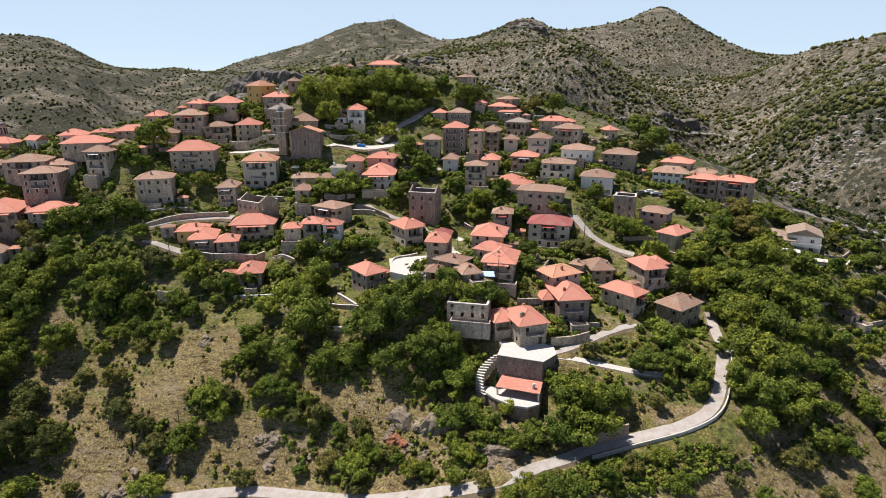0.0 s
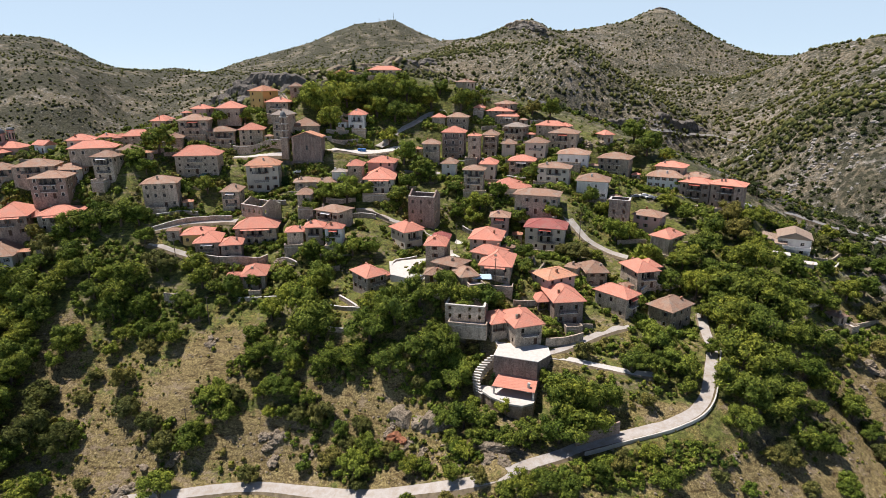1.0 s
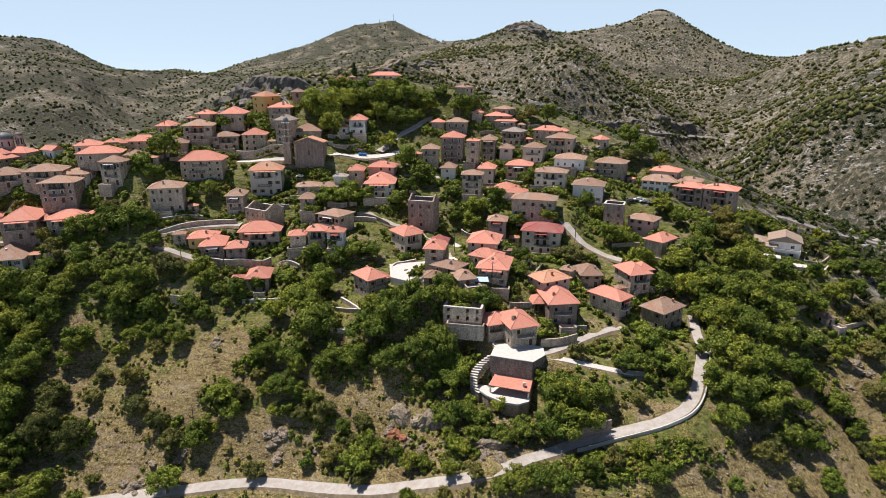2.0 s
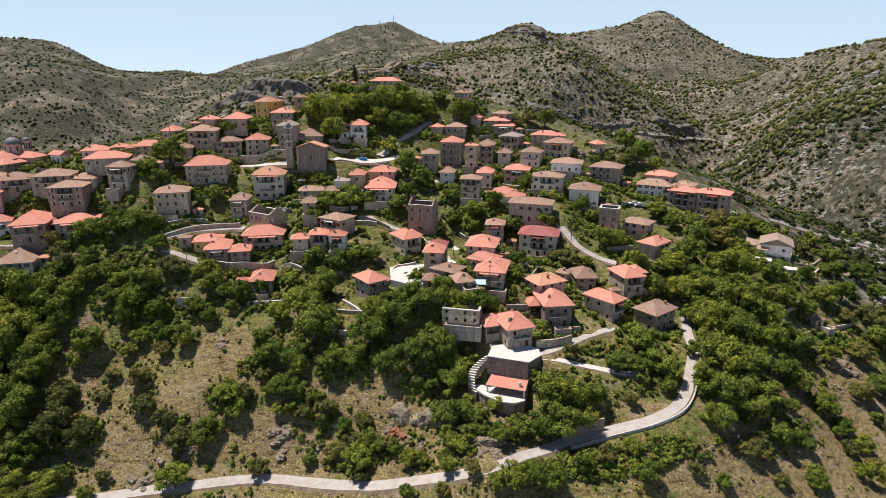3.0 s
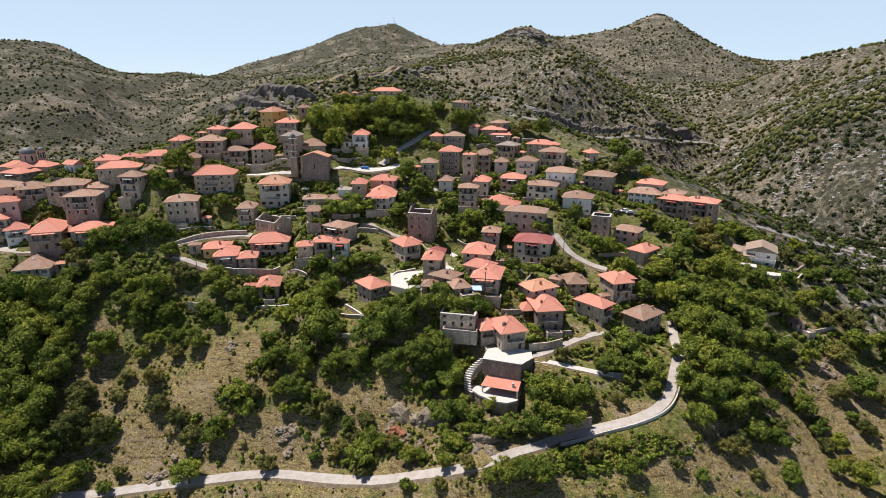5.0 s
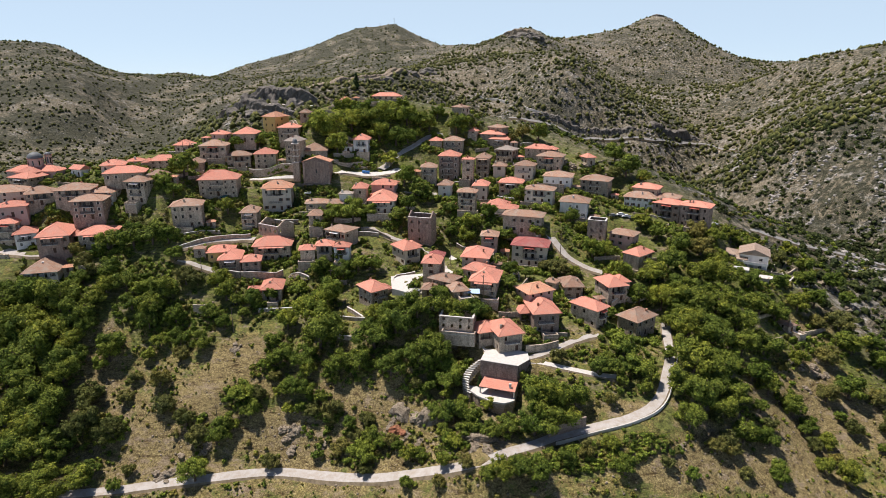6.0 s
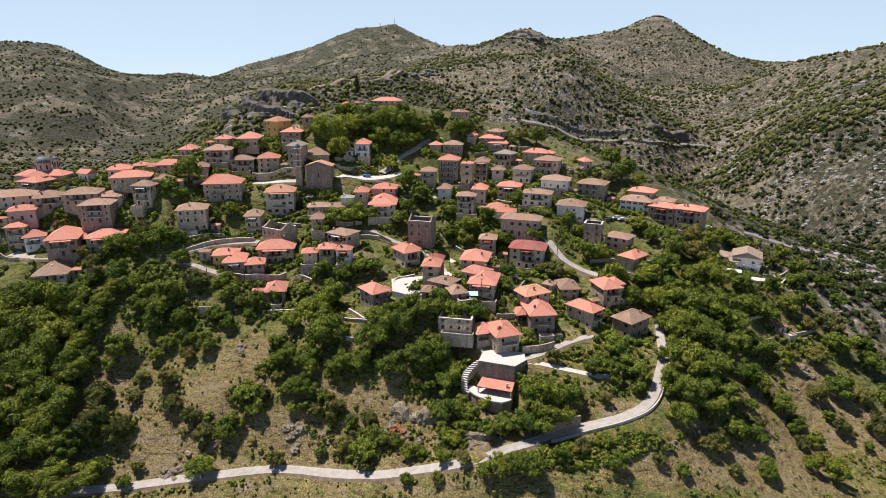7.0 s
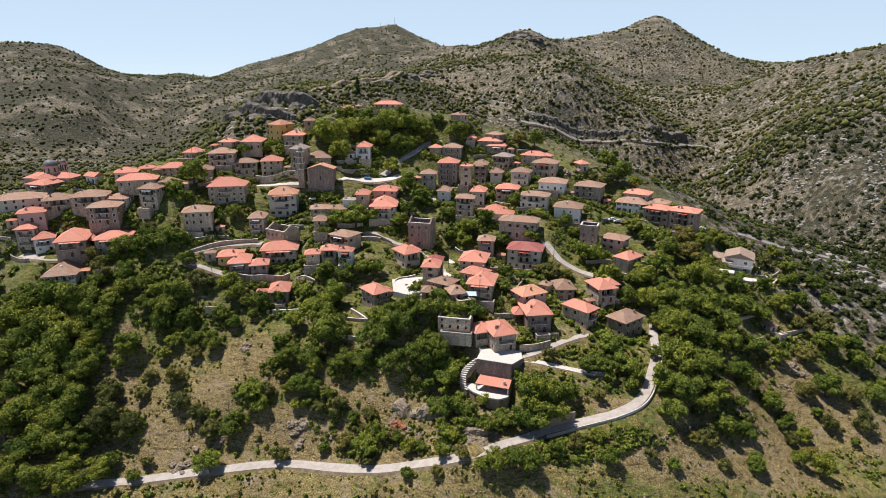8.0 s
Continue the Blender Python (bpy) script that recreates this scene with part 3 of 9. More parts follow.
footing(-71.5, 192.8, 55.9)
footing(-76.0, 195.8, 56.2)
footing(-73.2, 200.4, 56.9)
footing(-68.0, 179.6, 49.2)
footing(-60.1, 180.9, 49.2)
footing(-64.9, 185.6, 49.5)
footing(-61.9, 191.6, 50.6)
footing(-13.6, 198.1, 57.8)
footing(-6.8, 202.7, 57.8)
footing(-13.3, 205.0, 58.1)
footing(-13.0, 211.8, 59.3)
footing(-3.0, 213.2, 63.1)
footing(-13.3, 216.1, 63.1)
footing(-6.9, 219.0, 63.4)
footing(-10.9, 224.8, 64.5)
footing(1.1, 177.6, 58.0)
footing(-5.8, 178.6, 58.0)
footing(-1.6, 182.7, 58.3)
footing(-4.4, 187.9, 59.3)
footing(25.8, 208.9, 59.8)
footing(18.4, 210.1, 59.8)
footing(22.7, 213.3, 60.1)
footing(19.7, 217.7, 60.8)
footing(20.2, 185.1, 60.3)
footing(9.4, 187.5, 60.3)
footing(16.2, 192.5, 60.6)
footing(12.2, 199.8, 61.9)
footing(21.9, 167.3, 55.9)
footing(12.0, 169.5, 55.9)
footing(18.5, 175.1, 56.2)
footing(15.0, 182.9, 57.5)
footing(18.1, 174.0, 60.2)
footing(9.7, 179.0, 60.2)
footing(16.0, 180.1, 60.5)
footing(13.9, 186.1, 61.4)
footing(4.9, 169.2, 58.9)
footing(-3.3, 174.6, 58.9)
footing(3.1, 175.4, 59.2)
footing(1.3, 181.5, 60.2)
footing(5.9, 162.6, 57.9)
footing(11.7, 164.4, 57.9)
footing(7.6, 167.4, 58.2)
footing(9.2, 172.2, 59.0)
footing(-0.6, 166.5, 57.0)
footing(-5.4, 167.4, 57.0)
footing(-2.5, 170.0, 57.3)
footing(-4.4, 173.5, 57.8)
footing(44.7, 200.3, 56.2)
footing(30.2, 206.9, 56.2)
footing(40.3, 209.7, 56.5)
footing(35.8, 219.2, 57.8)
footing(-23.6, 167.4, 52.0)
footing(-17.6, 172.2, 52.0)
footing(-23.8, 173.9, 52.3)
footing(-24.0, 180.3, 53.4)
footing(33.4, 164.9, 53.1)
footing(43.4, 170.1, 53.1)
footing(36.2, 171.8, 53.4)
footing(39.0, 178.6, 54.6)
footing(33.8, 155.7, 47.4)
footing(43.4, 157.0, 47.4)
footing(37.7, 162.9, 47.7)
footing(41.7, 170.0, 49.0)
footing(49.1, 180.1, 50.8)
footing(56.8, 180.3, 50.8)
footing(52.8, 185.4, 51.1)
footing(56.5, 190.8, 52.1)
footing(45.8, 180.5, 53.7)
footing(42.2, 182.8, 53.7)
footing(45.1, 183.4, 54.0)
footing(44.5, 186.2, 54.3)
footing(64.8, 174.7, 51.4)
footing(72.7, 176.9, 51.4)
footing(67.3, 181.2, 51.7)
footing(69.8, 187.6, 52.8)
footing(56.7, 159.0, 47.4)
footing(62.1, 163.8, 47.4)
footing(55.5, 165.9, 47.7)
footing(54.3, 172.7, 48.9)
footing(72.3, 162.1, 42.2)
footing(66.8, 169.3, 42.2)
footing(74.4, 169.4, 42.5)
footing(76.5, 176.7, 43.8)
footing(12.7, 150.1, 50.3)
footing(1.0, 152.5, 50.3)
footing(7.5, 154.5, 50.6)
footing(2.3, 158.9, 51.9)
footing(20.8, 144.0, 45.4)
footing(29.3, 146.8, 45.4)
footing(23.2, 151.1, 45.7)
footing(25.5, 158.2, 47.0)
footing(13.0, 313.9, 112.7)
footing(18.2, 319.1, 112.7)
footing(12.5, 319.6, 113.0)
footing(12.1, 325.3, 113.8)
footing(35.8, 307.9, 101.4)
footing(28.2, 313.8, 101.4)
footing(34.5, 314.1, 101.7)
footing(33.3, 320.3, 102.6)
footing(21.7, 307.3, 101.1)
footing(16.7, 308.4, 101.1)
footing(19.9, 310.9, 101.4)
footing(18.0, 314.6, 102.0)
footing(37.1, 304.7, 99.5)
footing(23.1, 308.5, 99.5)
footing(31.7, 312.6, 99.8)
footing(26.3, 320.4, 101.1)
footing(39.4, 301.9, 92.1)
footing(28.6, 305.4, 92.1)
footing(35.4, 308.2, 92.4)
footing(31.5, 314.6, 93.5)
footing(13.1, 293.6, 92.1)
footing(2.0, 295.4, 92.1)
footing(8.3, 299.2, 92.4)
footing(3.5, 304.8, 93.5)
footing(1.6, 293.6, 95.4)
footing(-5.3, 294.2, 95.4)
footing(-1.6, 297.2, 95.7)
footing(-4.7, 300.8, 96.3)
footing(10.6, 269.1, 81.1)
footing(-0.3, 270.6, 81.1)
footing(5.9, 275.0, 81.4)
footing(1.2, 280.9, 82.6)
footing(17.7, 265.8, 82.0)
footing(12.0, 266.8, 82.0)
footing(15.3, 268.7, 82.3)
footing(12.8, 271.7, 82.8)
footing(26.6, 275.0, 81.6)
footing(19.2, 276.4, 81.6)
footing(23.9, 280.7, 81.9)
footing(21.2, 286.4, 83.0)
footing(39.8, 284.0, 88.0)
footing(30.7, 288.9, 88.0)
footing(37.4, 290.3, 88.3)
footing(34.9, 296.7, 89.3)
footing(59.7, 283.4, 90.7)
footing(46.7, 288.9, 90.7)
footing(54.8, 290.0, 91.0)
footing(50.0, 296.7, 92.3)
footing(64.1, 272.8, 85.2)
footing(51.5, 277.5, 85.2)
footing(59.8, 280.5, 85.5)
footing(55.5, 288.3, 86.8)
footing(48.4, 265.5, 82.0)
footing(38.8, 269.1, 82.0)
footing(45.1, 271.4, 82.3)
footing(41.8, 277.2, 83.4)
footing(34.8, 270.4, 82.4)
footing(28.1, 271.7, 82.4)
footing(32.1, 274.9, 82.7)
footing(29.5, 279.4, 83.4)
footing(-1.1, 258.3, 82.6)
footing(-8.9, 258.8, 82.6)
footing(-4.8, 262.7, 82.9)
footing(-8.5, 267.0, 83.7)
footing(6.2, 252.6, 75.4)
footing(-0.5, 253.5, 75.4)
footing(3.5, 257.6, 75.7)
footing(0.7, 262.5, 76.6)
footing(24.2, 252.8, 74.0)
footing(16.8, 254.3, 74.0)
footing(21.5, 258.6, 74.3)
footing(18.7, 264.3, 75.3)
footing(17.5, 235.1, 72.6)
footing(8.8, 236.6, 72.6)
footing(13.8, 239.6, 72.9)
footing(10.0, 244.0, 73.8)
footing(41.1, 252.6, 76.6)
footing(29.8, 255.5, 76.6)
footing(36.7, 258.8, 76.9)
footing(32.3, 265.0, 78.0)
footing(65.9, 255.2, 81.0)
footing(52.5, 259.7, 81.0)
footing(61.0, 263.1, 81.3)
footing(56.2, 271.0, 82.6)
footing(54.7, 240.8, 74.9)
footing(41.1, 245.2, 74.9)
footing(49.3, 247.4, 75.2)
footing(44.0, 254.0, 76.5)
footing(69.8, 234.1, 69.3)
footing(57.1, 238.5, 69.3)
footing(65.3, 241.7, 69.6)
footing(60.8, 249.2, 70.9)
footing(78.8, 278.8, 87.8)
footing(83.9, 280.3, 87.8)
footing(80.3, 283.0, 88.1)
footing(81.9, 287.3, 88.8)
footing(84.3, 255.1, 74.5)
footing(71.6, 261.6, 74.5)
footing(80.7, 263.8, 74.8)
footing(77.1, 272.4, 76.1)
footing(32.5, 237.9, 70.5)
footing(23.0, 240.7, 70.5)
footing(29.0, 243.8, 70.8)
footing(25.6, 249.7, 71.7)
footing(45.4, 214.7, 67.0)
footing(28.4, 220.0, 67.0)
footing(38.4, 222.0, 67.3)
footing(31.4, 229.3, 68.6)
footing(36.5, 233.5, 71.4)
footing(26.7, 236.1, 71.4)
footing(32.7, 239.0, 71.7)
footing(28.9, 244.5, 72.8)
footing(107.3, 249.9, 76.6)
footing(96.7, 256.4, 76.6)
footing(104.8, 257.6, 76.9)
footing(102.2, 265.4, 78.2)
footing(105.0, 244.5, 71.2)
footing(91.4, 251.7, 71.2)
footing(100.4, 252.2, 71.5)
footing(95.7, 259.8, 72.8)
footing(116.1, 245.6, 72.6)
footing(107.6, 251.0, 72.6)
footing(114.1, 251.9, 72.9)
footing(112.1, 258.3, 73.9)
footing(123.7, 228.7, 65.6)
footing(129.4, 237.0, 65.6)
footing(116.3, 240.0, 65.9)
footing(108.8, 251.2, 67.2)
footing(73.9, 217.0, 63.0)
footing(66.4, 219.9, 63.0)
footing(71.4, 221.7, 63.3)
footing(68.8, 226.3, 64.0)
footing(84.9, 213.3, 58.1)
footing(76.3, 219.9, 58.1)
footing(83.4, 220.3, 58.4)
footing(81.9, 227.2, 59.5)
footing(83.1, 197.3, 55.7)
footing(77.8, 203.3, 55.7)
footing(84.6, 203.9, 56.0)
footing(86.0, 210.5, 57.1)
footing(138.3, 213.2, 50.2)
footing(149.2, 220.4, 50.2)
footing(139.5, 223.2, 50.5)
footing(140.7, 233.2, 51.8)
footing(140.5, 183.0, 35.0)
footing(144.7, 184.5, 35.0)
footing(141.6, 186.2, 35.3)
footing(142.8, 189.5, 35.8)
BARE = []


def bare(x, y, rx, ry):
    """A patch of dry grass or bare soil that shrubs keep off."""
    BARE.append((x, y, rx, ry))


bare(69.4, 111.1, 13.6, 4.1)
bare(119.0, 134.6, 15.8, 16.0)
bare(98.3, 114.3, 20.4, 4.7)
bare(114.2, 151.3, 5.7, 9.9)
bare(-66.1, 157.8, 13.4, 6.8)
bare(-91.5, 134.4, 12.2, 8.1)
bare(-52.7, 133.7, 11.3, 4.9)
bare(-30.9, 141.1, 8.0, 5.4)
bare(-121.7, 163.1, 5.5, 8.2)
bare(-77.7, 144.1, 6.3, 7.4)
bare(130.3, 154.6, 13.5, 10.3)
bare(86.5, 117.8, 11.9, 8.9)
bare(61.2, 125.8, 6.5, 3.1)
bare(146.2, 171.3, 10.4, 6.1)
bare(-11.5, 117.5, 9.5, 2.6)
bare(12.0, 115.7, 7.7, 4.2)
bare(-30.7, 200.5, 6.8, 6.0)
bare(-104.7, 194.7, 4.4, 1.8)
bare(-102.4, 218.9, 6.0, 5.6)
bare(58.2, 126.6, 6.5, 2.4)
bare(-19.0, 136.5, 10.0, 4.0)
bare(-116.0, 151.0, 4.0, 10.0)
bare(-42.0, 128.0, 9.0, 5.0)
bare(141.0, 153.0, 15.0, 14.0)
bare(156.0, 146.0, 15.0, 12.0)
bare(114.0, 125.0, 17.0, 8.0)
bare(67.0, 110.0, 14.0, 6.0)
bare(150.0, 186.0, 9.0, 7.0)
bare(176.0, 196.0, 16.0, 9.0)
footing(10.2, 136.4, 33.1)
footing(12.8, 132.2, 33.1)
footing(17.7, 129.7, 33.1)
footing(23.0, 132.7, 33.1)
footing(24.2, 136.4, 33.1)
footing(24.2, 137.9, 35.5)
footing(14.2, 142.1, 35.5)
footing(8.0, 152.1, 35.5)
footing(16.4, 145.8, 45.0)
footing(30.4, 140.4, 45.0)
footing(30.5, 145.4, 45.0)
footing(19.4, 149.8, 45.0)
footing(17.0, 153.5, 45.0)
footing(15.0, 151.8, 45.0)
footing(-18.4, 187.7, 55.9)
footing(-8.9, 190.4, 55.9)
footing(3.0, 193.2, 55.9)
footing(5.6, 216.0, 55.9)
footing(8.3, 211.1, 55.9)
footing(6.5, 189.8, 55.9)
footing(-1.2, 178.9, 55.9)
footing(-4.6, 170.6, 55.9)
footing(-7.9, 168.4, 55.9)
footing(-16.8, 174.0, 55.9)
footing(-11.4, 188.0, 55.7)
footing(-3.4, 188.0, 55.7)
footing(4.6, 188.0, 55.7)
footing(-118.5, 111.8, 13.2)
footing(-119.3, 116.2, 13.2)
footing(-100.3, 115.5, 12.5)
footing(-101.1, 119.9, 12.5)
footing(-85.8, 118.4, 12.4)
footing(-86.2, 122.8, 12.4)
footing(-69.2, 118.6, 15.0)
footing(-69.4, 123.0, 15.0)
footing(-53.3, 120.3, 15.6)
footing(-53.5, 124.7, 15.6)
footing(-42.0, 119.7, 15.7)
footing(-41.0, 123.9, 15.7)
footing(-21.3, 113.1, 19.4)
footing(-20.3, 117.3, 19.4)
footing(-5.4, 110.3, 23.3)
footing(-4.6, 114.7, 23.3)
footing(11.8, 106.8, 29.5)
footing(11.4, 111.2, 29.5)
footing(25.2, 113.0, 29.7)
footing(23.4, 117.0, 29.7)
footing(36.1, 117.9, 30.2)
footing(34.9, 122.1, 30.2)
footing(45.2, 118.9, 32.0)
footing(44.8, 123.3, 32.0)
footing(54.7, 119.9, 34.3)
footing(54.1, 124.3, 34.3)
footing(59.8, 121.0, 34.9)
footing(58.2, 125.2, 34.9)
footing(67.3, 124.6, 36.1)
footing(64.7, 128.2, 36.1)
footing(72.9, 130.6, 37.8)
footing(69.3, 133.0, 37.8)
footing(78.8, 141.6, 40.2)
footing(74.8, 143.6, 40.2)
footing(83.2, 151.1, 41.6)
footing(79.0, 152.7, 41.6)
footing(85.8, 159.8, 40.7)
footing(81.6, 161.0, 40.7)
footing(89.4, 172.4, 41.3)
footing(85.2, 173.6, 41.3)
footing(90.9, 179.0, 44.1)
footing(86.5, 180.0, 44.1)
footing(54.9, 139.7, 41.1)
footing(54.1, 135.9, 41.1)
footing(49.9, 140.6, 41.5)
footing(49.2, 136.9, 41.5)
footing(44.9, 141.7, 42.1)
footing(44.2, 138.0, 42.1)
footing(38.1, 142.9, 42.8)
footing(37.5, 139.1, 42.8)
footing(31.3, 144.1, 43.7)
footing(30.6, 140.3, 43.7)
footing(-47.3, 255.2, 87.0)
footing(-49.6, 261.6, 87.0)
footing(-39.6, 257.9, 85.8)
footing(-41.8, 264.3, 85.8)
footing(-31.2, 260.7, 85.4)
footing(-33.3, 267.2, 85.4)
footing(-22.9, 263.2, 85.9)
footing(-26.4, 269.0, 85.9)
footing(-15.4, 270.4, 87.8)
footing(-20.2, 275.3, 87.8)
footing(-92.8, 251.2, 84.6)
footing(-92.4, 254.3, 84.6)
footing(-82.0, 249.7, 85.1)
footing(-81.8, 252.9, 85.1)
footing(-69.9, 249.9, 85.7)
footing(-70.0, 253.1, 85.7)
footing(46.5, 225.5, 70.8)
footing(50.5, 225.7, 70.8)
footing(47.0, 215.0, 67.4)
footing(50.9, 215.9, 67.4)
footing(50.4, 208.5, 63.1)
footing(53.8, 210.6, 63.1)
footing(54.5, 202.9, 59.3)
footing(57.2, 205.9, 59.3)
footing(60.9, 198.8, 56.7)
footing(63.1, 202.2, 56.7)
footing(-21.7, 280.1, 93.0)
footing(-24.1, 282.1, 93.0)
footing(-13.3, 290.0, 96.3)
footing(-15.9, 291.9, 96.3)
footing(-4.7, 304.6, 100.1)
footing(-7.1, 306.7, 100.1)
footing(2.8, 309.7, 102.7)
footing(1.0, 312.3, 102.7)
footing(-99.9, 201.1, 65.9)
footing(-101.9, 203.9, 65.9)
footing(-92.9, 206.2, 66.2)
footing(-94.7, 209.1, 66.2)
footing(-83.4, 211.7, 65.2)
footing(-85.1, 214.6, 65.2)


# ---- the ground: one sheet from under the camera to the far mountains ----
LANDFORM = Land()


def axis_steps(lo, a, b, hi, fine, grow):
    mid = list(np.arange(a, b + fine, fine))
    left, step = [a], fine
    while left[-1] > lo:
        step = min(step * grow, 28)
        left.append(left[-1] - step)
    right, step = [mid[-1]], fine
    while right[-1] < hi:
        step = min(step * grow, 28)
        right.append(right[-1] + step)
    return np.array(left[:0:-1] + mid + right[1:])


def roughness(x, y):
    """Crags and gullies, in metres: slight in the village, strong on the mountains."""
    far = np.clip((np.hypot(x, y - 230) - 190) / 400, 0, 1)
    out = np.zeros(len(x))
    for i in range(len(x)):
        p = Vector((x[i], y[i], 0))
        out[i] = 0.35 * noise.noise(p * 0.12) + 0.18 * noise.noise(p * 0.5)
        if far[i] > 0:
            out[i] += far[i] * (11 * (noise.ridged_multi_fractal(p * 0.0045, 1.0, 2.1, 5, 1.0, 2.0) - 1.1) + 4.0 * (noise.ridged_multi_fractal(p * 0.016, 1.0, 2.1, 3, 1.0, 2.0) - 1.0) + 1.5 * noise.noise(p * 0.09))
    return out


MAIN_ROAD = ((-118.9, 114.0), (-100.7, 117.7), (-86.0, 120.6), (-69.3, 120.8), (-53.4, 122.5), (-41.5, 121.8), (-20.8, 115.2), (-5.0, 112.5), (11.6, 109.0), (24.3, 115.0), (35.5, 120.0), (45.0, 121.1), (54.4, 122.1), (59.0, 123.1), (66.0, 126.4), (71.1, 131.8), (76.8, 142.6), (81.1, 151.9), (83.7, 160.4), (87.3, 173.0), (88.7, 179.5))
gx = axis_steps(-2700, -235, 225, 2700, 2.0, 1.045)
gy = axis_steps(-160, 80, 390, 4300, 2.0, 1.04)
GX, GY = np.meshgrid(gx, gy)
gz = LANDFORM.height(GX, GY)
crest_calm = np.clip((np.ravel(GY) - 900) / 800, 0, 0.55)
# the road is laid on an even bed
bed = np.full(GX.size, 99.0)
for (ax, ay), (bx, by) in zip(MAIN_ROAD, MAIN_ROAD[1:]):
    run = (bx - ax) ** 2 + (by - ay) ** 2
    k = np.clip(((np.ravel(GX) - ax) * (bx - ax) + (np.ravel(GY) - ay) * (by - ay)) / run, 0, 1)
    bed = np.minimum(bed, np.hypot(np.ravel(GX) - ax - k * (bx - ax), np.ravel(GY) - ay - k * (by - ay)))
even = np.clip((bed - 3.0) / 4.0, 0, 1)
gz = gz + roughness(np.ravel(GX), np.ravel(GY)) * (1 - crest_calm) * even
# sharp tops of the ridges
for cx_, cy_, rise_ in CRESTS:
    gz = gz + rise_ * np.exp(-np.hypot(np.ravel(GX) - cx_, np.ravel(GY) - cy_) / 110.0)
GZ = gz.reshape(GX.shape)


def ground_z(x, y):
    """Height of the ground sheet at a place."""
    i = int(np.clip(np.searchsorted(gx, x) - 1, 0, len(gx) - 2))
    j = int(np.clip(np.searchsorted(gy, y) - 1, 0, len(gy) - 2))
    u, v = (x - gx[i]) / (gx[i + 1] - gx[i]), (y - gy[j]) / (gy[j + 1] - gy[j])
    return float((GZ[j, i] * (1 - u) + GZ[j, i + 1] * u) * (1 - v) + (GZ[j + 1, i] * (1 - u) + GZ[j + 1, i + 1] * u) * v)


gv = np.stack([GX.ravel(), GY.ravel(), GZ.ravel()], 1)
idx = np.arange(len(gv)).reshape(GX.shape)
gf = np.stack([idx[:-1, :-1].ravel(), idx[:-1, 1:].ravel(), idx[1:, 1:].ravel(), idx[1:, :-1].ravel()], 1)
ground_me = bpy.data.meshes.new("ground")
ground_me.vertices.add(len(gv))
ground_me.vertices.foreach_set("co", gv.astype(np.float32).ravel())
ground_me.loops.add(gf.size)
ground_me.loops.foreach_set("vertex_index", gf.astype(np.int32).ravel())
ground_me.polygons.add(len(gf))
ground_me.polygons.foreach_set("loop_start", np.arange(0, gf.size, 4, dtype=np.int32))
ground_me.polygons.foreach_set("loop_total", np.full(len(gf), 4, np.int32))
ground_me.update(calc_edges=True)
ground_me.shade_smooth()
ground_me.materials.append(LAND)
# the scrub of the mountains comes close to the houses on the valley side and behind the village
valley_side = np.clip((gv[:, 0] * 0.5 + (gv[:, 1] - 250)) / 70, 0, 1)
scrub = np.clip((np.hypot(gv[:, 0] * 0.95, gv[:, 1] - 215) - 165 + 62 * valley_side) / 50, 0, 1)
wooded = 0.13 * (1 + np.clip((gv[:, 1] - 1400) / 1500, 0, 0.7)) * np.clip((-0.02 * gv[:, 1] - gv[:, 0]) / (0.05 * np.maximum(gv[:, 1], 1)), 0, 1) * np.clip((gv[:, 1] - 520) / 250, 0, 1)
ground_me.attributes.new("wooded", "FLOAT", "POINT").data.foreach_set("value", wooded.astype(np.float32))
ground_me.attributes.new("scrub", "FLOAT", "POINT").data.foreach_set("value", scrub.astype(np.float32))
lush = np.full(len(gv), 0.50)
for bx, by, brx, bry in BARE:
    lush -= 0.50 * np.exp(-1.1 * (((gv[:, 0] - bx) / brx) ** 2 + ((gv[:, 1] - by) / bry) ** 2) ** 1.5)
lush += np.clip((gv[:, 1] - 160) / 80, -0.12, 0.20)
lush += 0.20 * np.clip((gv[:, 0] - 30) / 30, 0, 1) * np.clip((185 - gv[:, 1]) / 40, 0, 1)
ground_me.attributes.new("lush", "FLOAT", "POINT").data.foreach_set("value", np.clip(lush, 0.05, 0.8).astype(np.float32))
tagged(new("ground", ground_me), "steep hillside of dry grass, soil and limestone rising to scrubby mountains", "ground", kind="structure")


def smooth_line(pts, step=1.5):
    """Points along a smooth curve through the corners of a way."""
    p = [Vector(q) for q in pts]
    p = [p[0] * 2 - p[1]] + p + [p[-1] * 2 - p[-2]]
    out = []
    for a, b, c, d in zip(p, p[1:], p[2:], p[3:]):
        n = max(2, int((c - b).length / step))
        for i in range(n):
            t = i / n
            out.append(0.5 * (2 * b + (c - a) * t + (2 * a - 5 * b + 4 * c - d) * t * t + (3 * b - a - 3 * c + d) * t ** 3))
    return out + [p[-2]]


WAYS = []


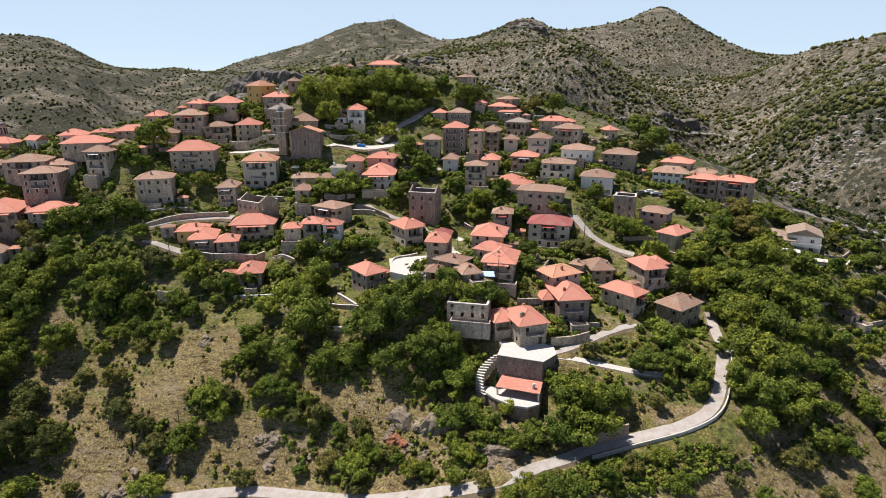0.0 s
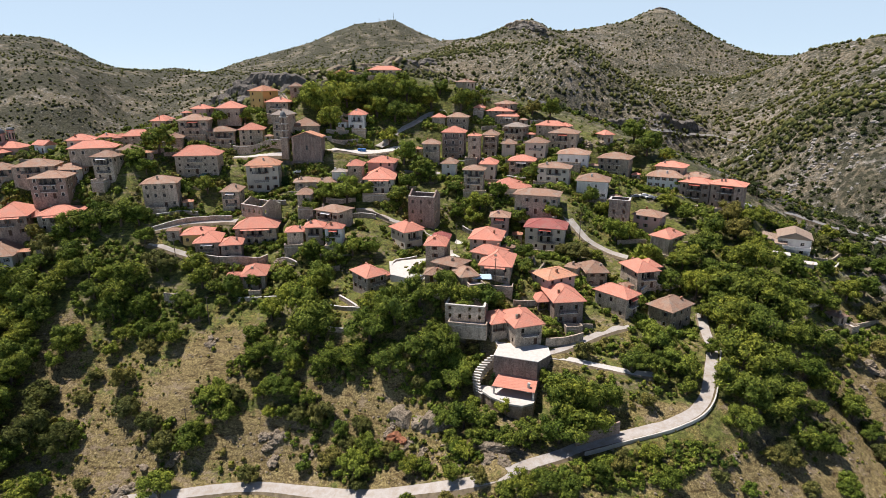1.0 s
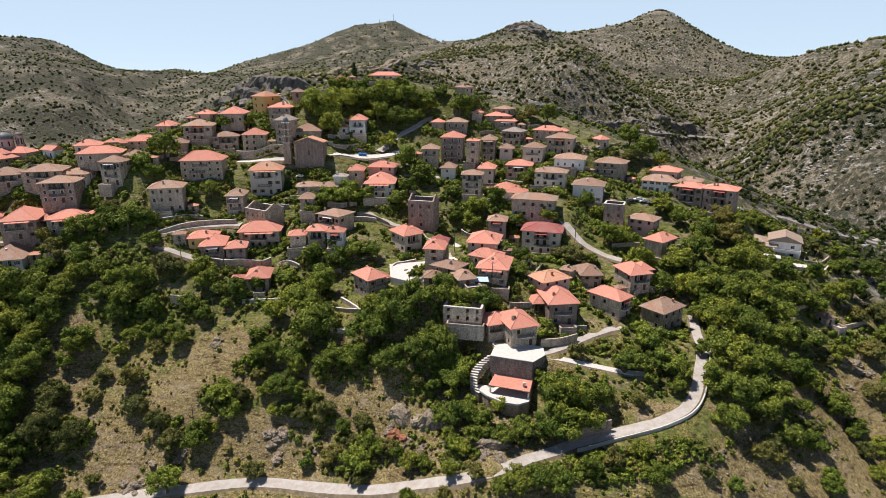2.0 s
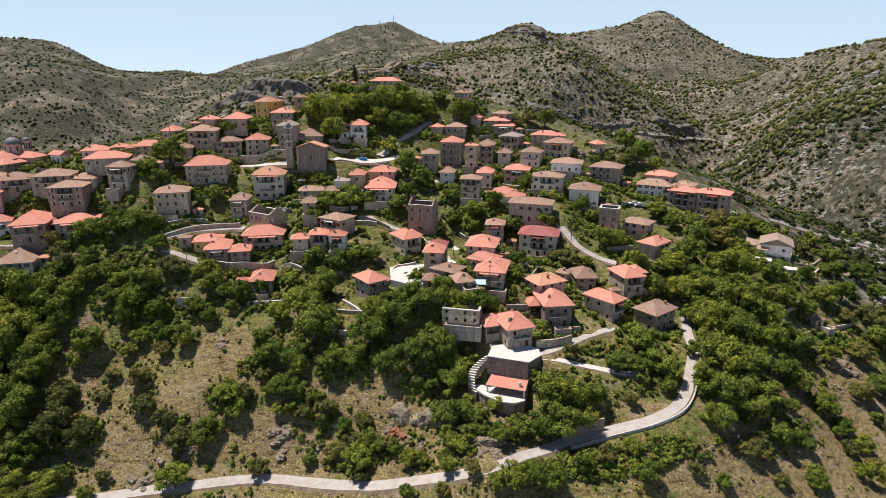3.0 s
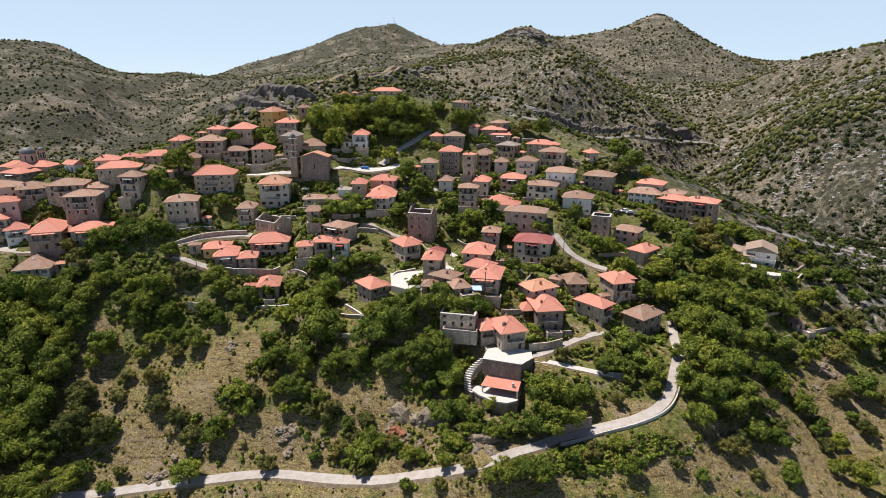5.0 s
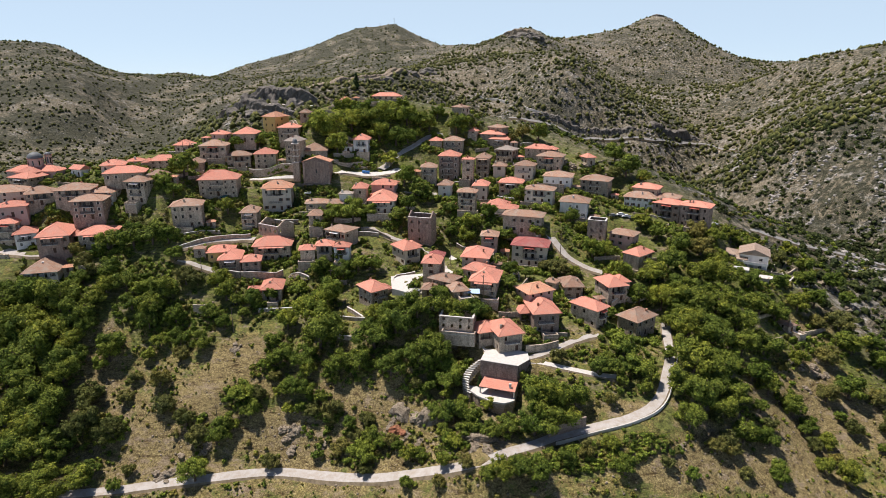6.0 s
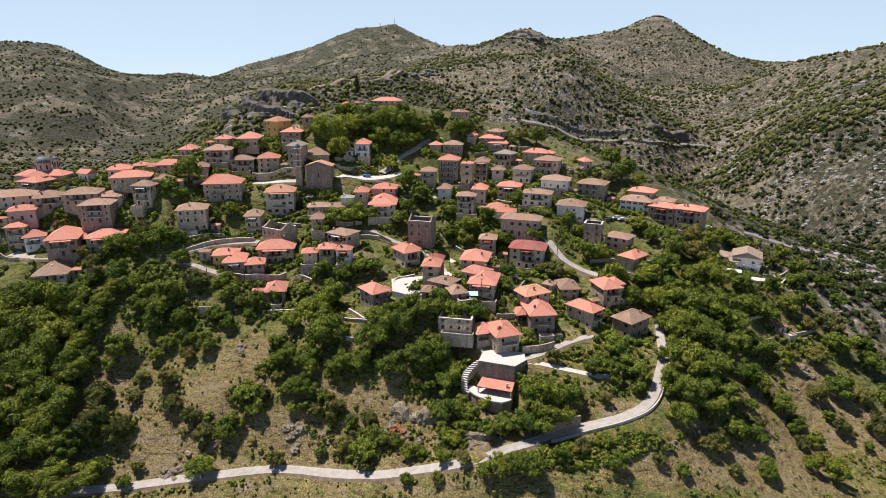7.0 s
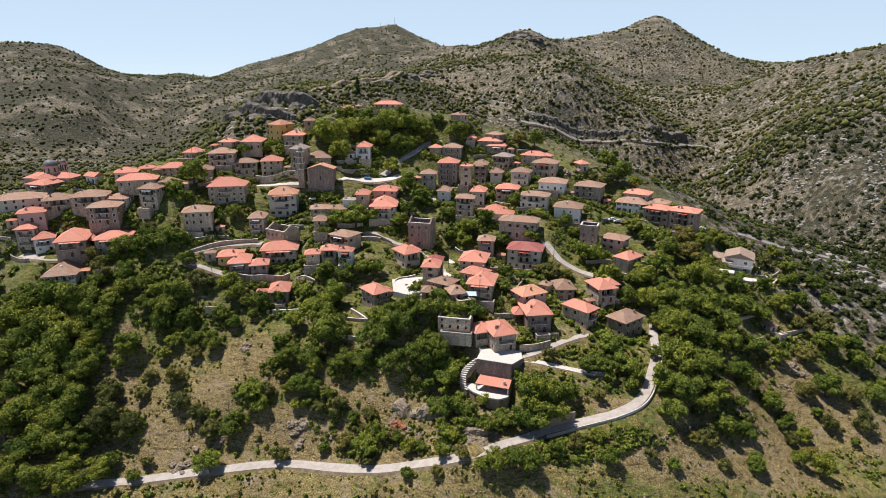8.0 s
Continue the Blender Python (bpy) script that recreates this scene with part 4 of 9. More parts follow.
def road(name, width, label, category, mat, *pts, lift=0.12, thick=0.5, bank=None, tilt=0.5):
    """A paved way laid on the ground, with an uneven edge and some thickness."""
    line = smooth_line([(x, y, 0) for x, y in pts])
    v, f = [], []
    zs = []
    for i, p in enumerate(line):
        d = (line[min(i + 1, len(line) - 1)] - line[max(i - 1, 0)]).normalized()
        edge = [ground_z(p.x - d.y * k, p.y + d.x * k) for k in (-width / 2, 0, width / 2)]
        zs.append(0.25 * max(edge) + 0.75 * edge[1])
    zs = [sum(zs[max(0, i - 3) : i + 4]) / len(zs[max(0, i - 3) : i + 4]) for i in range(len(zs))]
    for i, p in enumerate(line):
        d = (line[min(i + 1, len(line) - 1)] - line[max(i - 1, 0)]).normalized()
        n = Vector((-d.y, d.x, 0))
        wob = 0.12 * noise.noise(p * 0.6)
        WAYS.append((p.x, p.y, width / 2))
        for s, q in ((-1, 1), (1, 1), (1, 0), (-1, 0)):
            e = p + n * s * (width / 2 + wob * s + (0 if q else 0.9))
            lean = tilt * (ground_z(e.x, e.y) - ground_z(p.x, p.y))
            zz = zs[i] + lean + (lift if q else -thick)
            v.append((e.x, e.y, zz))
        if i:
            k = 4 * (i - 1)
            for a, b in ((0, 1), (1, 2), (2, 3), (3, 0)):
                f.append((k + a, k + b, k + 4 + b, k + 4 + a))
    f += [(0, 1, 2, 3), tuple(len(v) - 4 + i for i in (3, 2, 1, 0))]
    me = mesh_of(name, v, f, [mat, bank or BANK])
    # the sides are earth banks, the top is paved
    for i, p in enumerate(me.polygons):
        p.material_index = 0 if i < len(f) - 2 and i % 4 == 0 else 1
    return tagged(new(name, me), label, category, kind="structure")


def cliff(label, mat, rise, *pts, fade=True):
    """A rough rock face along a line on the slope, its top falling back into the hill."""
    line = smooth_line([(x, y, 0) for x, y in pts], max(1.2, rise * 0.12))
    n, m = len(line), 12
    v, f = [], []
    for i, p in enumerate(line):
        d = (line[min(i + 1, n - 1)] - line[max(i - 1, 0)]).normalized()
        out = Vector((d.y, -d.x, 0))
        end = min(1.0, min(i, n - 1 - i) / (0.22 * n)) if fade else 1.0
        tall = rise * (0.25 + 0.75 * end) * (0.9 + 0.22 * noise.noise(p * (2.2 / rise)))
        base = ground_z(p.x, p.y)
        for j in range(m + 1):
            k = j / m
            up = base - 0.35 * rise + (tall + 0.35 * rise) * min(1, k / 0.72)
            back = 0.30 * rise * k + max(0, k - 0.72) * rise * 5.0
            if k > 0.72:
                up += (k - 0.72) * tall * 0.1 - max(0, k - 0.86) * tall * 4.0
            q = Vector((p.x, p.y, up))
            rough = 0.10 * noise.noise(q * (1.6 / rise)) + 0.26 * abs(noise.noise(Vector((q.x, q.y, q.z * 0.25)) * (4.5 / rise))) + 0.16 * abs(noise.noise(Vector((q.x, q.y, q.z * 0.5)) * (13.0 / rise)))
            e = p - out * (back + rough * rise)
            v.append((e.x, e.y, up + 0.03 * rise * noise.noise(q * (12.0 / rise) + Vector((9, 0, 0)))))
        if i:
            a, b = (i - 1) * (m + 1), i * (m + 1)
            f += [(a + j, b + j, b + j + 1, a + j + 1) for j in range(m)]
    return tagged(new("cliff", mesh_of("cliff", v, f, mat)), label, "cliff", kind="structure")


def stone_wall(height, label, mat, *pts, thick=0.45, coping=None, base=1.5):
    """A free-standing or retaining wall along a way."""
    line = smooth_line([(x, y, 0) for x, y in pts], 2.0)
    b, c = Build(), Build()
    tops = [ground_z(p.x, p.y) + height for p in line]
    for p, q, za, zb in zip(line, line[1:], tops, tops[1:]):
        d = (q - p).normalized()
        n = Vector((-d.y, d.x, 0)) * thick / 2
        for bb, lo, hi, k in ((b, -height - base, 0, 1.0),) + (((c, 0.004, 0.16, 1.25),) if coping else ()):
            a0, a1, a2, a3 = p - n * k, q - n * k, q + n * k, p + n * k
            bot = [(a0.x, a0.y, za + lo), (a1.x, a1.y, zb + lo), (a2.x, a2.y, zb + lo), (a3.x, a3.y, za + lo)]
            top = [(a0.x, a0.y, za + hi), (a1.x, a1.y, zb + hi), (a2.x, a2.y, zb + hi), (a3.x, a3.y, za + hi)]
            bb.poly(*top)
            for i in range(4):
                bb.poly(bot[i], bot[(i + 1) % 4], top[(i + 1) % 4], top[i])
    ob = tagged(new("retaining_wall", b.mesh("retaining_wall", mat)), label, "wall", kind="structure")
    if coping:
        part("coping", c.mesh("coping", coping), ob)
    return ob


# ---- roads, paths and walls ----
road("road", 3.1, "narrow pale concrete road curving along the slope below the village", "road", ROAD, *MAIN_ROAD, lift=0.16, tilt=0.7)
stone_wall(0.95, "low white parapet wall along the outer edge of the road", WHITEWASH, (83.2, 150.9), (78.8, 141.5), (73.0, 130.5), (67.4, 124.6), (59.8, 121.0), (54.7, 119.8), (45.3, 118.8), (35.8, 117.7), thick=0.35)
road("path", 2.3, "pale concrete driveway across green bank", "path", WHITEWASH, (58.8, 137.3), (54.5, 137.8), (49.5, 138.7), (44.6, 139.9), (37.8, 141.0), (30.9, 142.2), (26.6, 143.0))
road("path", 2.2, "dusty track rising past the garden walls", "path", ROAD, (29.2, 142.7), (35.0, 145.8), (41.1, 149.6), (49.3, 153.7), (57.2, 156.9))
road("path", 3.2, "grey concrete lane running uphill between gardens", "path", ROAD, (48.5, 225.6), (49.0, 215.4), (52.1, 209.5), (55.9, 204.4), (62.0, 200.5), (68.4, 197.0))
road("path", 6.0, "white concrete street beside the old church", "path", WHITEWASH, (-51.8, 259.5), (-48.5, 258.4), (-40.7, 261.1), (-32.3, 263.9), (-24.7, 266.1), (-17.8, 272.9))
road("path", 2.4, "pale lane climbing the wooded hilltop", "path", ROAD, (-29.9, 268.7), (-22.9, 281.1), (-14.6, 290.9), (-5.9, 305.7), (1.9, 311.0), lift=0.15, thick=0.3, bank=ROAD, tilt=0.5)
road("path", 2.4, "pale terrace street in front of the stone houses", "path", WHITEWASH, (-92.6, 252.8), (-81.9, 251.3), (-69.9, 251.5))
road("path", 2.6, "pale village lane along a garden wall", "path", ROAD, (-108.6, 199.3), (-100.9, 202.5), (-93.8, 207.6), (-84.3, 213.2), (-79.5, 212.9))
road("path", 2.6, "pale village lane above the green slope", "path", ROAD, (-105.4, 195.3), (-97.8, 193.4), (-90.1, 192.6), (-81.1, 191.6), (-71.5, 192.0))
road("path", 2.2, "pale stepped lane between the houses", "path", ROAD, (-33.6, 223.9), (-26.5, 221.2), (-20.4, 217.8), (-11.2, 215.9), (-2.7, 208.5), (2.6, 200.1), (3.9, 189.3))
road("path", 2.0, "narrow pale footpath between gardens", "path", ROAD, (-16.7, 248.8), (-8.7, 249.9), (-0.8, 253.0))
road("path", 4.2, "pale street passing in front of the lower houses", "path", ROAD, (-182.6, 202.3), (-168.4, 198.1), (-163.1, 202.8), (-150.9, 201.9))
road("mountain_road", 5.5, "grey mountain road cut into the slope", "road", ASPHALT, (158.0, 257.0), (169.0, 254.5), (186.4, 254.8), (202.6, 259.9), (218.0, 262.5), (245.0, 268.6), (270.0, 274.0), lift=0.35, thick=1.2)
road("mountain_road", 5.5, "grey bend of the mountain road in the valley", "road", ASPHALT, (318.3, 603.2), (327.7, 609.5), (338.4, 622.9), lift=0.5, thick=3.0)
road("mountain_road", 5.5, "long road cut across the far rocky slope", "road", ASPHALT, (106.4, 909.7), (150.0, 893.0), (208.5, 882.8), (272.8, 880.7), (323.0, 876.0), (362.0, 898.0), (402.2, 919.1), (441.7, 920.0), (462.3, 877.3), lift=0.4, thick=1.6)
road("mountain_road", 6.0, "pale road ledge cut into the cliff behind the village", "road", ROAD, (-222.0, 634.0), (-208.0, 627.5), (-174.2, 619.5), (-142.0, 627.0), lift=0.8, thick=4.0)
cliff("dark rock cutting above the long mountain road", CLIFF, 13.0, (118.0, 911.0), (150.0, 897.0), (208.5, 887.0), (272.8, 885.0), (323.0, 881.0))
cliff("dark rock cutting above the bend of the mountain road", CLIFF, 17.0, (315.0, 884.0), (362.0, 904.0), (402.2, 924.0), (425.0, 926.0))
cliff("tall dark grey rock face above the road ledge", CLIFF, 19.0, (-226.0, 642.0), (-208.0, 633.0), (-190.0, 627.0), (-174.0, 625.0), (-152.0, 632.0), (-134.0, 640.0))
cliff("dark grey cliff dropping below the road ledge", CLIFF, 13.0, (-243.0, 628.0), (-224.0, 616.0), (-206.0, 602.0), (-188.0, 592.0), (-168.0, 588.0), (-150.0, 590.0))
cliff("grey broken cliff on the spur behind the village", CLIFF, 14.0, (-262.0, 640.0), (-244.0, 622.0), (-226.0, 603.0))
cliff("pale broken rock band below the ridge", ROCK, 8.0, (-150.0, 705.0), (-147.0, 760.0), (-138.0, 822.0), (-119.0, 857.0), (-80.0, 889.0), (-60.0, 960.0), (-44.0, 1050.0))
cliff("pale rock band along the ridge", ROCK, 7.0, (-128.0, 800.0), (-96.0, 850.0), (-62.0, 905.0), (-20.0, 950.0), (30.0, 970.0))
cliff("pale grey rock knob on the mountain ridge", ROCK, 20.0, (142.0, 1536.0), (166.0, 1522.0), (192.0, 1508.0), (220.0, 1503.0), (242.0, 1511.0))
cliff("brown limestone bluff beside a cave mouth", ROCK, 5.0, (-16.0, 132.0), (-12.5, 129.5), (-9.6, 127.6))
cliff("brown limestone bluff below the terrace", ROCK, 5.5, (-7.6, 127.8), (-4.0, 126.4), (0.5, 126.0), (4.0, 127.5))
cliff("broken brown rock step above the road", ROCK, 2.6, (6.0, 119.5), (10.5, 116.8), (15.5, 115.8), (19.0, 117.5))
stone_wall(4.2, "weathered remains of a stone wall among creepers", WALL["s"], (-92.5, 174.5), (-89.0, 174.2), (-86.0, 174.6))
stone_wall(3.5, "long pale retaining wall on the far slope", CONCRETE, (58.2, 987.5), (83.2, 972.7), (107.1, 944.8), thick=1.5)
stone_wall(3.0, "short pale retaining wall on the far slope", CONCRETE, (132.1, 922.1), (145.5, 907.1), (160.1, 901.9), thick=1.5)
stone_wall(3.6, "tall rough stone retaining wall below the church terrace", WALL["s"], (-93.5, 255.8), (-82.6, 254.1), (-68.8, 253.2), coping=CONCRETE)
stone_wall(3.2, "stone retaining wall under the red roofed houses", WALL["s"], (-86.3, 190.7), (-77.4, 189.9), (-70.4, 191.9), (-63.2, 195.1), coping=CONCRETE)
stone_wall(1.6, "stone garden wall along the lane", WALL["s"], (-106.6, 199.8), (-99.1, 203.8), (-88.6, 212.3), (-81.7, 214.1), coping=CONCRETE)
stone_wall(2.2, "stone retaining wall below the gardens", WALL["s"], (-162.7, 220.3), (-158.7, 221.5), (-149.5, 218.7), coping=CONCRETE)
stone_wall(2.0, "stone retaining wall with pale coping behind terraces", WALL["s"], (66.3, 174.5), (74.4, 180.5), (83.0, 185.7), coping=CONCRETE)
stone_wall(2.6, "grey stone retaining wall beside the track", WALL["s"], (30.1, 146.2), (36.2, 147.9), (41.7, 150.2))
stone_wall(3.6, "stone retaining wall above the road bend", WALL["d"], (33.9, 120.3), (39.5, 121.5), (45.4, 122.3))
stone_wall(1.2, "weathered stone terrace wall among the trees", WALL["s"], (-36.9, 168.8), (-32.0, 165.4), (-25.6, 162.2), coping=CONCRETE)
stone_wall(1.3, "weathered stone terrace wall below a garden", WALL["s"], (-35.4, 159.1), (-30.2, 156.8), (-25.2, 155.2), coping=CONCRETE)
stone_wall(0.7, "stone retaining wall beside the church street", WALL["s"], (-48.8, 255.1), (-37.8, 259.0), (-24.3, 261.4), base=3.5)
stone_wall(1.5, "stone terrace wall above a dry garden plot", WALL["s"], (-34.4, 221.7), (-27.0, 219.3), (-20.8, 216.5))
stone_wall(1.0, "low stone wall along a hillside garden", WALL["s"], (-53.4, 264.4), (-44.1, 266.7), (-31.9, 269.5))
stone_wall(1.6, "low stone wall in front of a sunny yard", WALL["s"], (-17.5, 180.8), (-16.3, 187.7), (-8.9, 191.5), coping=WHITEWASH)


# ---- houses ----
SHARED = {}


def shared(key, make):
    if key not in SHARED:
        SHARED[key] = make()
    return SHARED[key]


def joined(b, name, mat):
    """One connected mesh from faces whose corners meet."""
    seen, v, f = {}, [], []
    for face in b.f:
        row = []
        for i in face:
            k = tuple(round(q, 4) for q in b.v[i])
            if k not in seen:
                seen[k] = len(v)
                v.append(k)
            row.append(seen[k])
        f.append(tuple(row))
    return mesh_of(name, v, f, mat)


def window_meshes(w, h, mat):
    def make():
        b = Build()
        t = 0.09
        holes = [(-w / 2 + t, -0.035, t, h * 0.6), (0.035, w / 2 - t, t, h * 0.6), (-w / 2 + t, -0.035, h * 0.6 + 0.06, h - t), (0.035, w / 2 - t, h * 0.6 + 0.06, h - t)]
        face_wall(b, lambda u, i, q: (u, 0.09 + i, q), w, 0, h, holes, 0, 0.06)
        g = Build()
        g.box(-w / 2 + 0.03, 0.14, 0.03, w / 2 - 0.03, 0.18, h - 0.03)
        return joined(b, "window", mat), g.mesh("pane", GLASS)

    return shared(("win", w, h, mat.name), make)


def surround_mesh(w, h):
    def make():
        b = Build()
        k = 0.17
        for x0, z0, x1, z1 in ((-w / 2 - k, -0.02, -w / 2 - 0.003, h + k), (w / 2 + 0.003, -0.02, w / 2 + k, h + k), (-w / 2 - 0.003, h + 0.003, w / 2 + 0.003, h + k)):
            b.box(x0, -0.035, z0, x1, 0.02, z1)
        return b.mesh("surround", FRAME_PALE)

    return shared(("sur", w, h), make)


def shutter_mesh(w, h, mat):
    def make():
        b = Build()
        o, i = [(0, 0), (w, 0), (w, h), (0, h)], [(0.07, 0.09), (w - 0.07, 0.09), (w - 0.07, h - 0.09), (0.07, h - 0.09)]
        for k in range(4):
            (xa, za), (xb, zb) = o[k], o[(k + 1) % 4]
            (xc, zc), (xd, zd_) = i[(k + 1) % 4], i[k]
            b.poly((xa, -0.03, za), (xb, -0.03, zb), (xb, -0.07, zb), (xa, -0.07, za))
            b.poly((xa, -0.07, za), (xb, -0.07, zb), (xc, -0.05, zc), (xd, -0.05, zd_))
        b.poly(*[(x, -0.05, z) for x, z in i])
        return joined(b, "shutter", mat)

    return shared(("shu", w, h, mat.name), make)


def door_mesh(w, h):
    def make():
        b = Build()
        b.box(-w / 2, 0.10, 0, w / 2, 0.17, h)
        for sx in (-1, 1):
            b.box(sx * w / 4 - w / 6, 0.07, 0.2, sx * w / 4 + w / 6, 0.1, h * 0.45)
            b.box(sx * w / 4 - w / 6, 0.07, h * 0.52, sx * w / 4 + w / 6, 0.1, h - 0.2)
        return b.mesh("door", FRAME_WOOD)

    return shared(("door", w, h), make)


def face_wall(b, side, length, z0, z1, holes, out, thick=0.22, clear=()):
    """One wall face with openings cut in. side: a function (u, inward, z) -> place."""
    us = sorted({-length / 2, length / 2, *(u for h in holes for u in h[:2])})
    zs = sorted({z0, z1, *(z for h in holes for z in h[2:])})
    for ua, ub in zip(us, us[1:]):
        for za, zb in zip(zs, zs[1:]):
            um, zm = (ua + ub) / 2, (za + zb) / 2
            if not any(h[0] < um < h[1] and h[2] < zm < h[3] for h in holes):
                b.poly(side(ua, 0, za), side(ub, 0, za), side(ub, 0, zb), side(ua, 0, zb))
    for u0, u1, za, zb in (q for q in holes if q not in clear):
        for p, q in (((u0, za), (u1, za)), ((u1, za), (u1, zb)), ((u1, zb), (u0, zb)), ((u0, zb), (u0, za))):
            b.poly(side(p[0], 0, p[1]), side(q[0], 0, q[1]), side(q[0], thick, q[1]), side(p[0], thick, p[1]))


def hip_roof(w, d, h, rise, over, mat, gable=False):
    """A tiled roof on a w x d plan: eave boards, sloping tile planes, and capping tiles on ridge and hips."""
    X, Y = w / 2 + over, d / 2 + over
    e0, e1 = h - 0.10 - over * 0.25, h + 0.08 - over * 0.25
    top = e1 + rise * (1 + over / max(min(w, d) / 2, 1))
    if w >= d:
        k = X if gable else max(X - Y, 0.15)
        ridge = [(-k, 0, top), (k, 0, top)]
    else:
        k = Y if gable else max(Y - X, 0.15)
        ridge = [(0, -k, top), (0, k, top)]
    c0 = [(-X, -Y, e0), (X, -Y, e0), (X, Y, e0), (-X, Y, e0)]
    c1 = [(x, y, e1) for x, y, _ in c0]
    v = c0 + c1 + ridge
    a, b = 8, 9
    if w >= d:
        f = [(4, 5, b, a), (6, 7, a, b), (5, 6, b), (7, 4, a)]
    else:
        f = [(5, 6, b, a), (7, 4, a, b), (4, 5, a), (6, 7, b)]
    f += [(0, 1, 5, 4), (1, 2, 6, 5), (2, 3, 7, 6), (3, 0, 4, 7), (3, 2, 1, 0)]
    uvs = []
    for face in f:
        p = [Vector(v[i]) for i in face]
        u = (p[1] - p[0]).normalized()
        n = (p[1] - p[0]).cross(p[2] - p[0]).normalized()
        s = n.cross(u)
        uvs += [((q - p[0]).dot(u), (q - p[0]).dot(s)) for q in p]
    roof = mesh_of("roof", v, f, mat, uvs=uvs)
    cap = Build()
    cap.tube(ridge[0], ridge[1], 0.11)
    if not gable:
        for i, (x, y, z) in enumerate(c1):
            near = min(ridge, key=lambda r: (r[0] - x) ** 2 + (r[1] - y) ** 2)
            cap.tube((x * 0.99, y * 0.99, z), near, 0.09)
    caps = cap.mesh("ridge_tiles", mat)
    caps.uv_layers.new(name="UVMap")
    return roof, caps, top


def chimney(house, x, y, z, tall, mat):
    b = Build()
    b.box(-0.32, -0.26, -1.5, 0.32, 0.26, tall)
    b.box(-0.42, -0.36, tall, 0.42, 0.36, tall + 0.1)
    b.box(-0.25, -0.2, tall + 0.1, 0.25, 0.2, tall + 0.32)
    b.box(-0.36, -0.3, tall + 0.32, 0.36, 0.3, tall + 0.4)
    part("chimney", b.mesh("chimney", mat), house, (x, y, z))


def balcony(house, u, y, z, w):
    s = Build()
    s.box(-w / 2, -1.15, -0.16, w / 2, 0.0, 0.0)
    slab = part("balcony", s.mesh("balcony", CONCRETE), house, (u, y, z))
    r = Build()
    k = max(4, int(w / 0.3))
    gaps = [(-w / 2 + (i + 0.12) * w / k, -w / 2 + (i + 0.88) * w / k, 0.12, 0.92) for i in range(k)]
    face_wall(r, lambda u, i, q: (u, -1.12 + i, q), w, 0.004, 0.98, gaps, 0, 0.03)
    side = [(-0.56 + (i + 0.12) * 0.28, -0.56 + (i + 0.88) * 0.28, 0.12, 0.92) for i in range(4)]
    for s_ in (-1, 1):
        face_wall(r, lambda u, i, q: (s_ * (w / 2 - i), u - 0.56, q), 1.12, 0.004, 0.98, side, 0, 0.03)
    part("railing", joined(r, "railing", IRON), slab)


ROOF_WORDS = {"r": "bright red tiled", "o": "pale terracotta tiled", "b": "weathered brown tiled", "g": "grey-beige tiled", "m": "maroon tiled"}
WALL_WORDS = {"s": "grey rubble stone", "d": "dark reddish stone", "w": "whitewashed", "c": "cream plastered", "p": "pink plastered", "y": "yellow ochre"}
HOUSES, HOUSE_Z = [], []


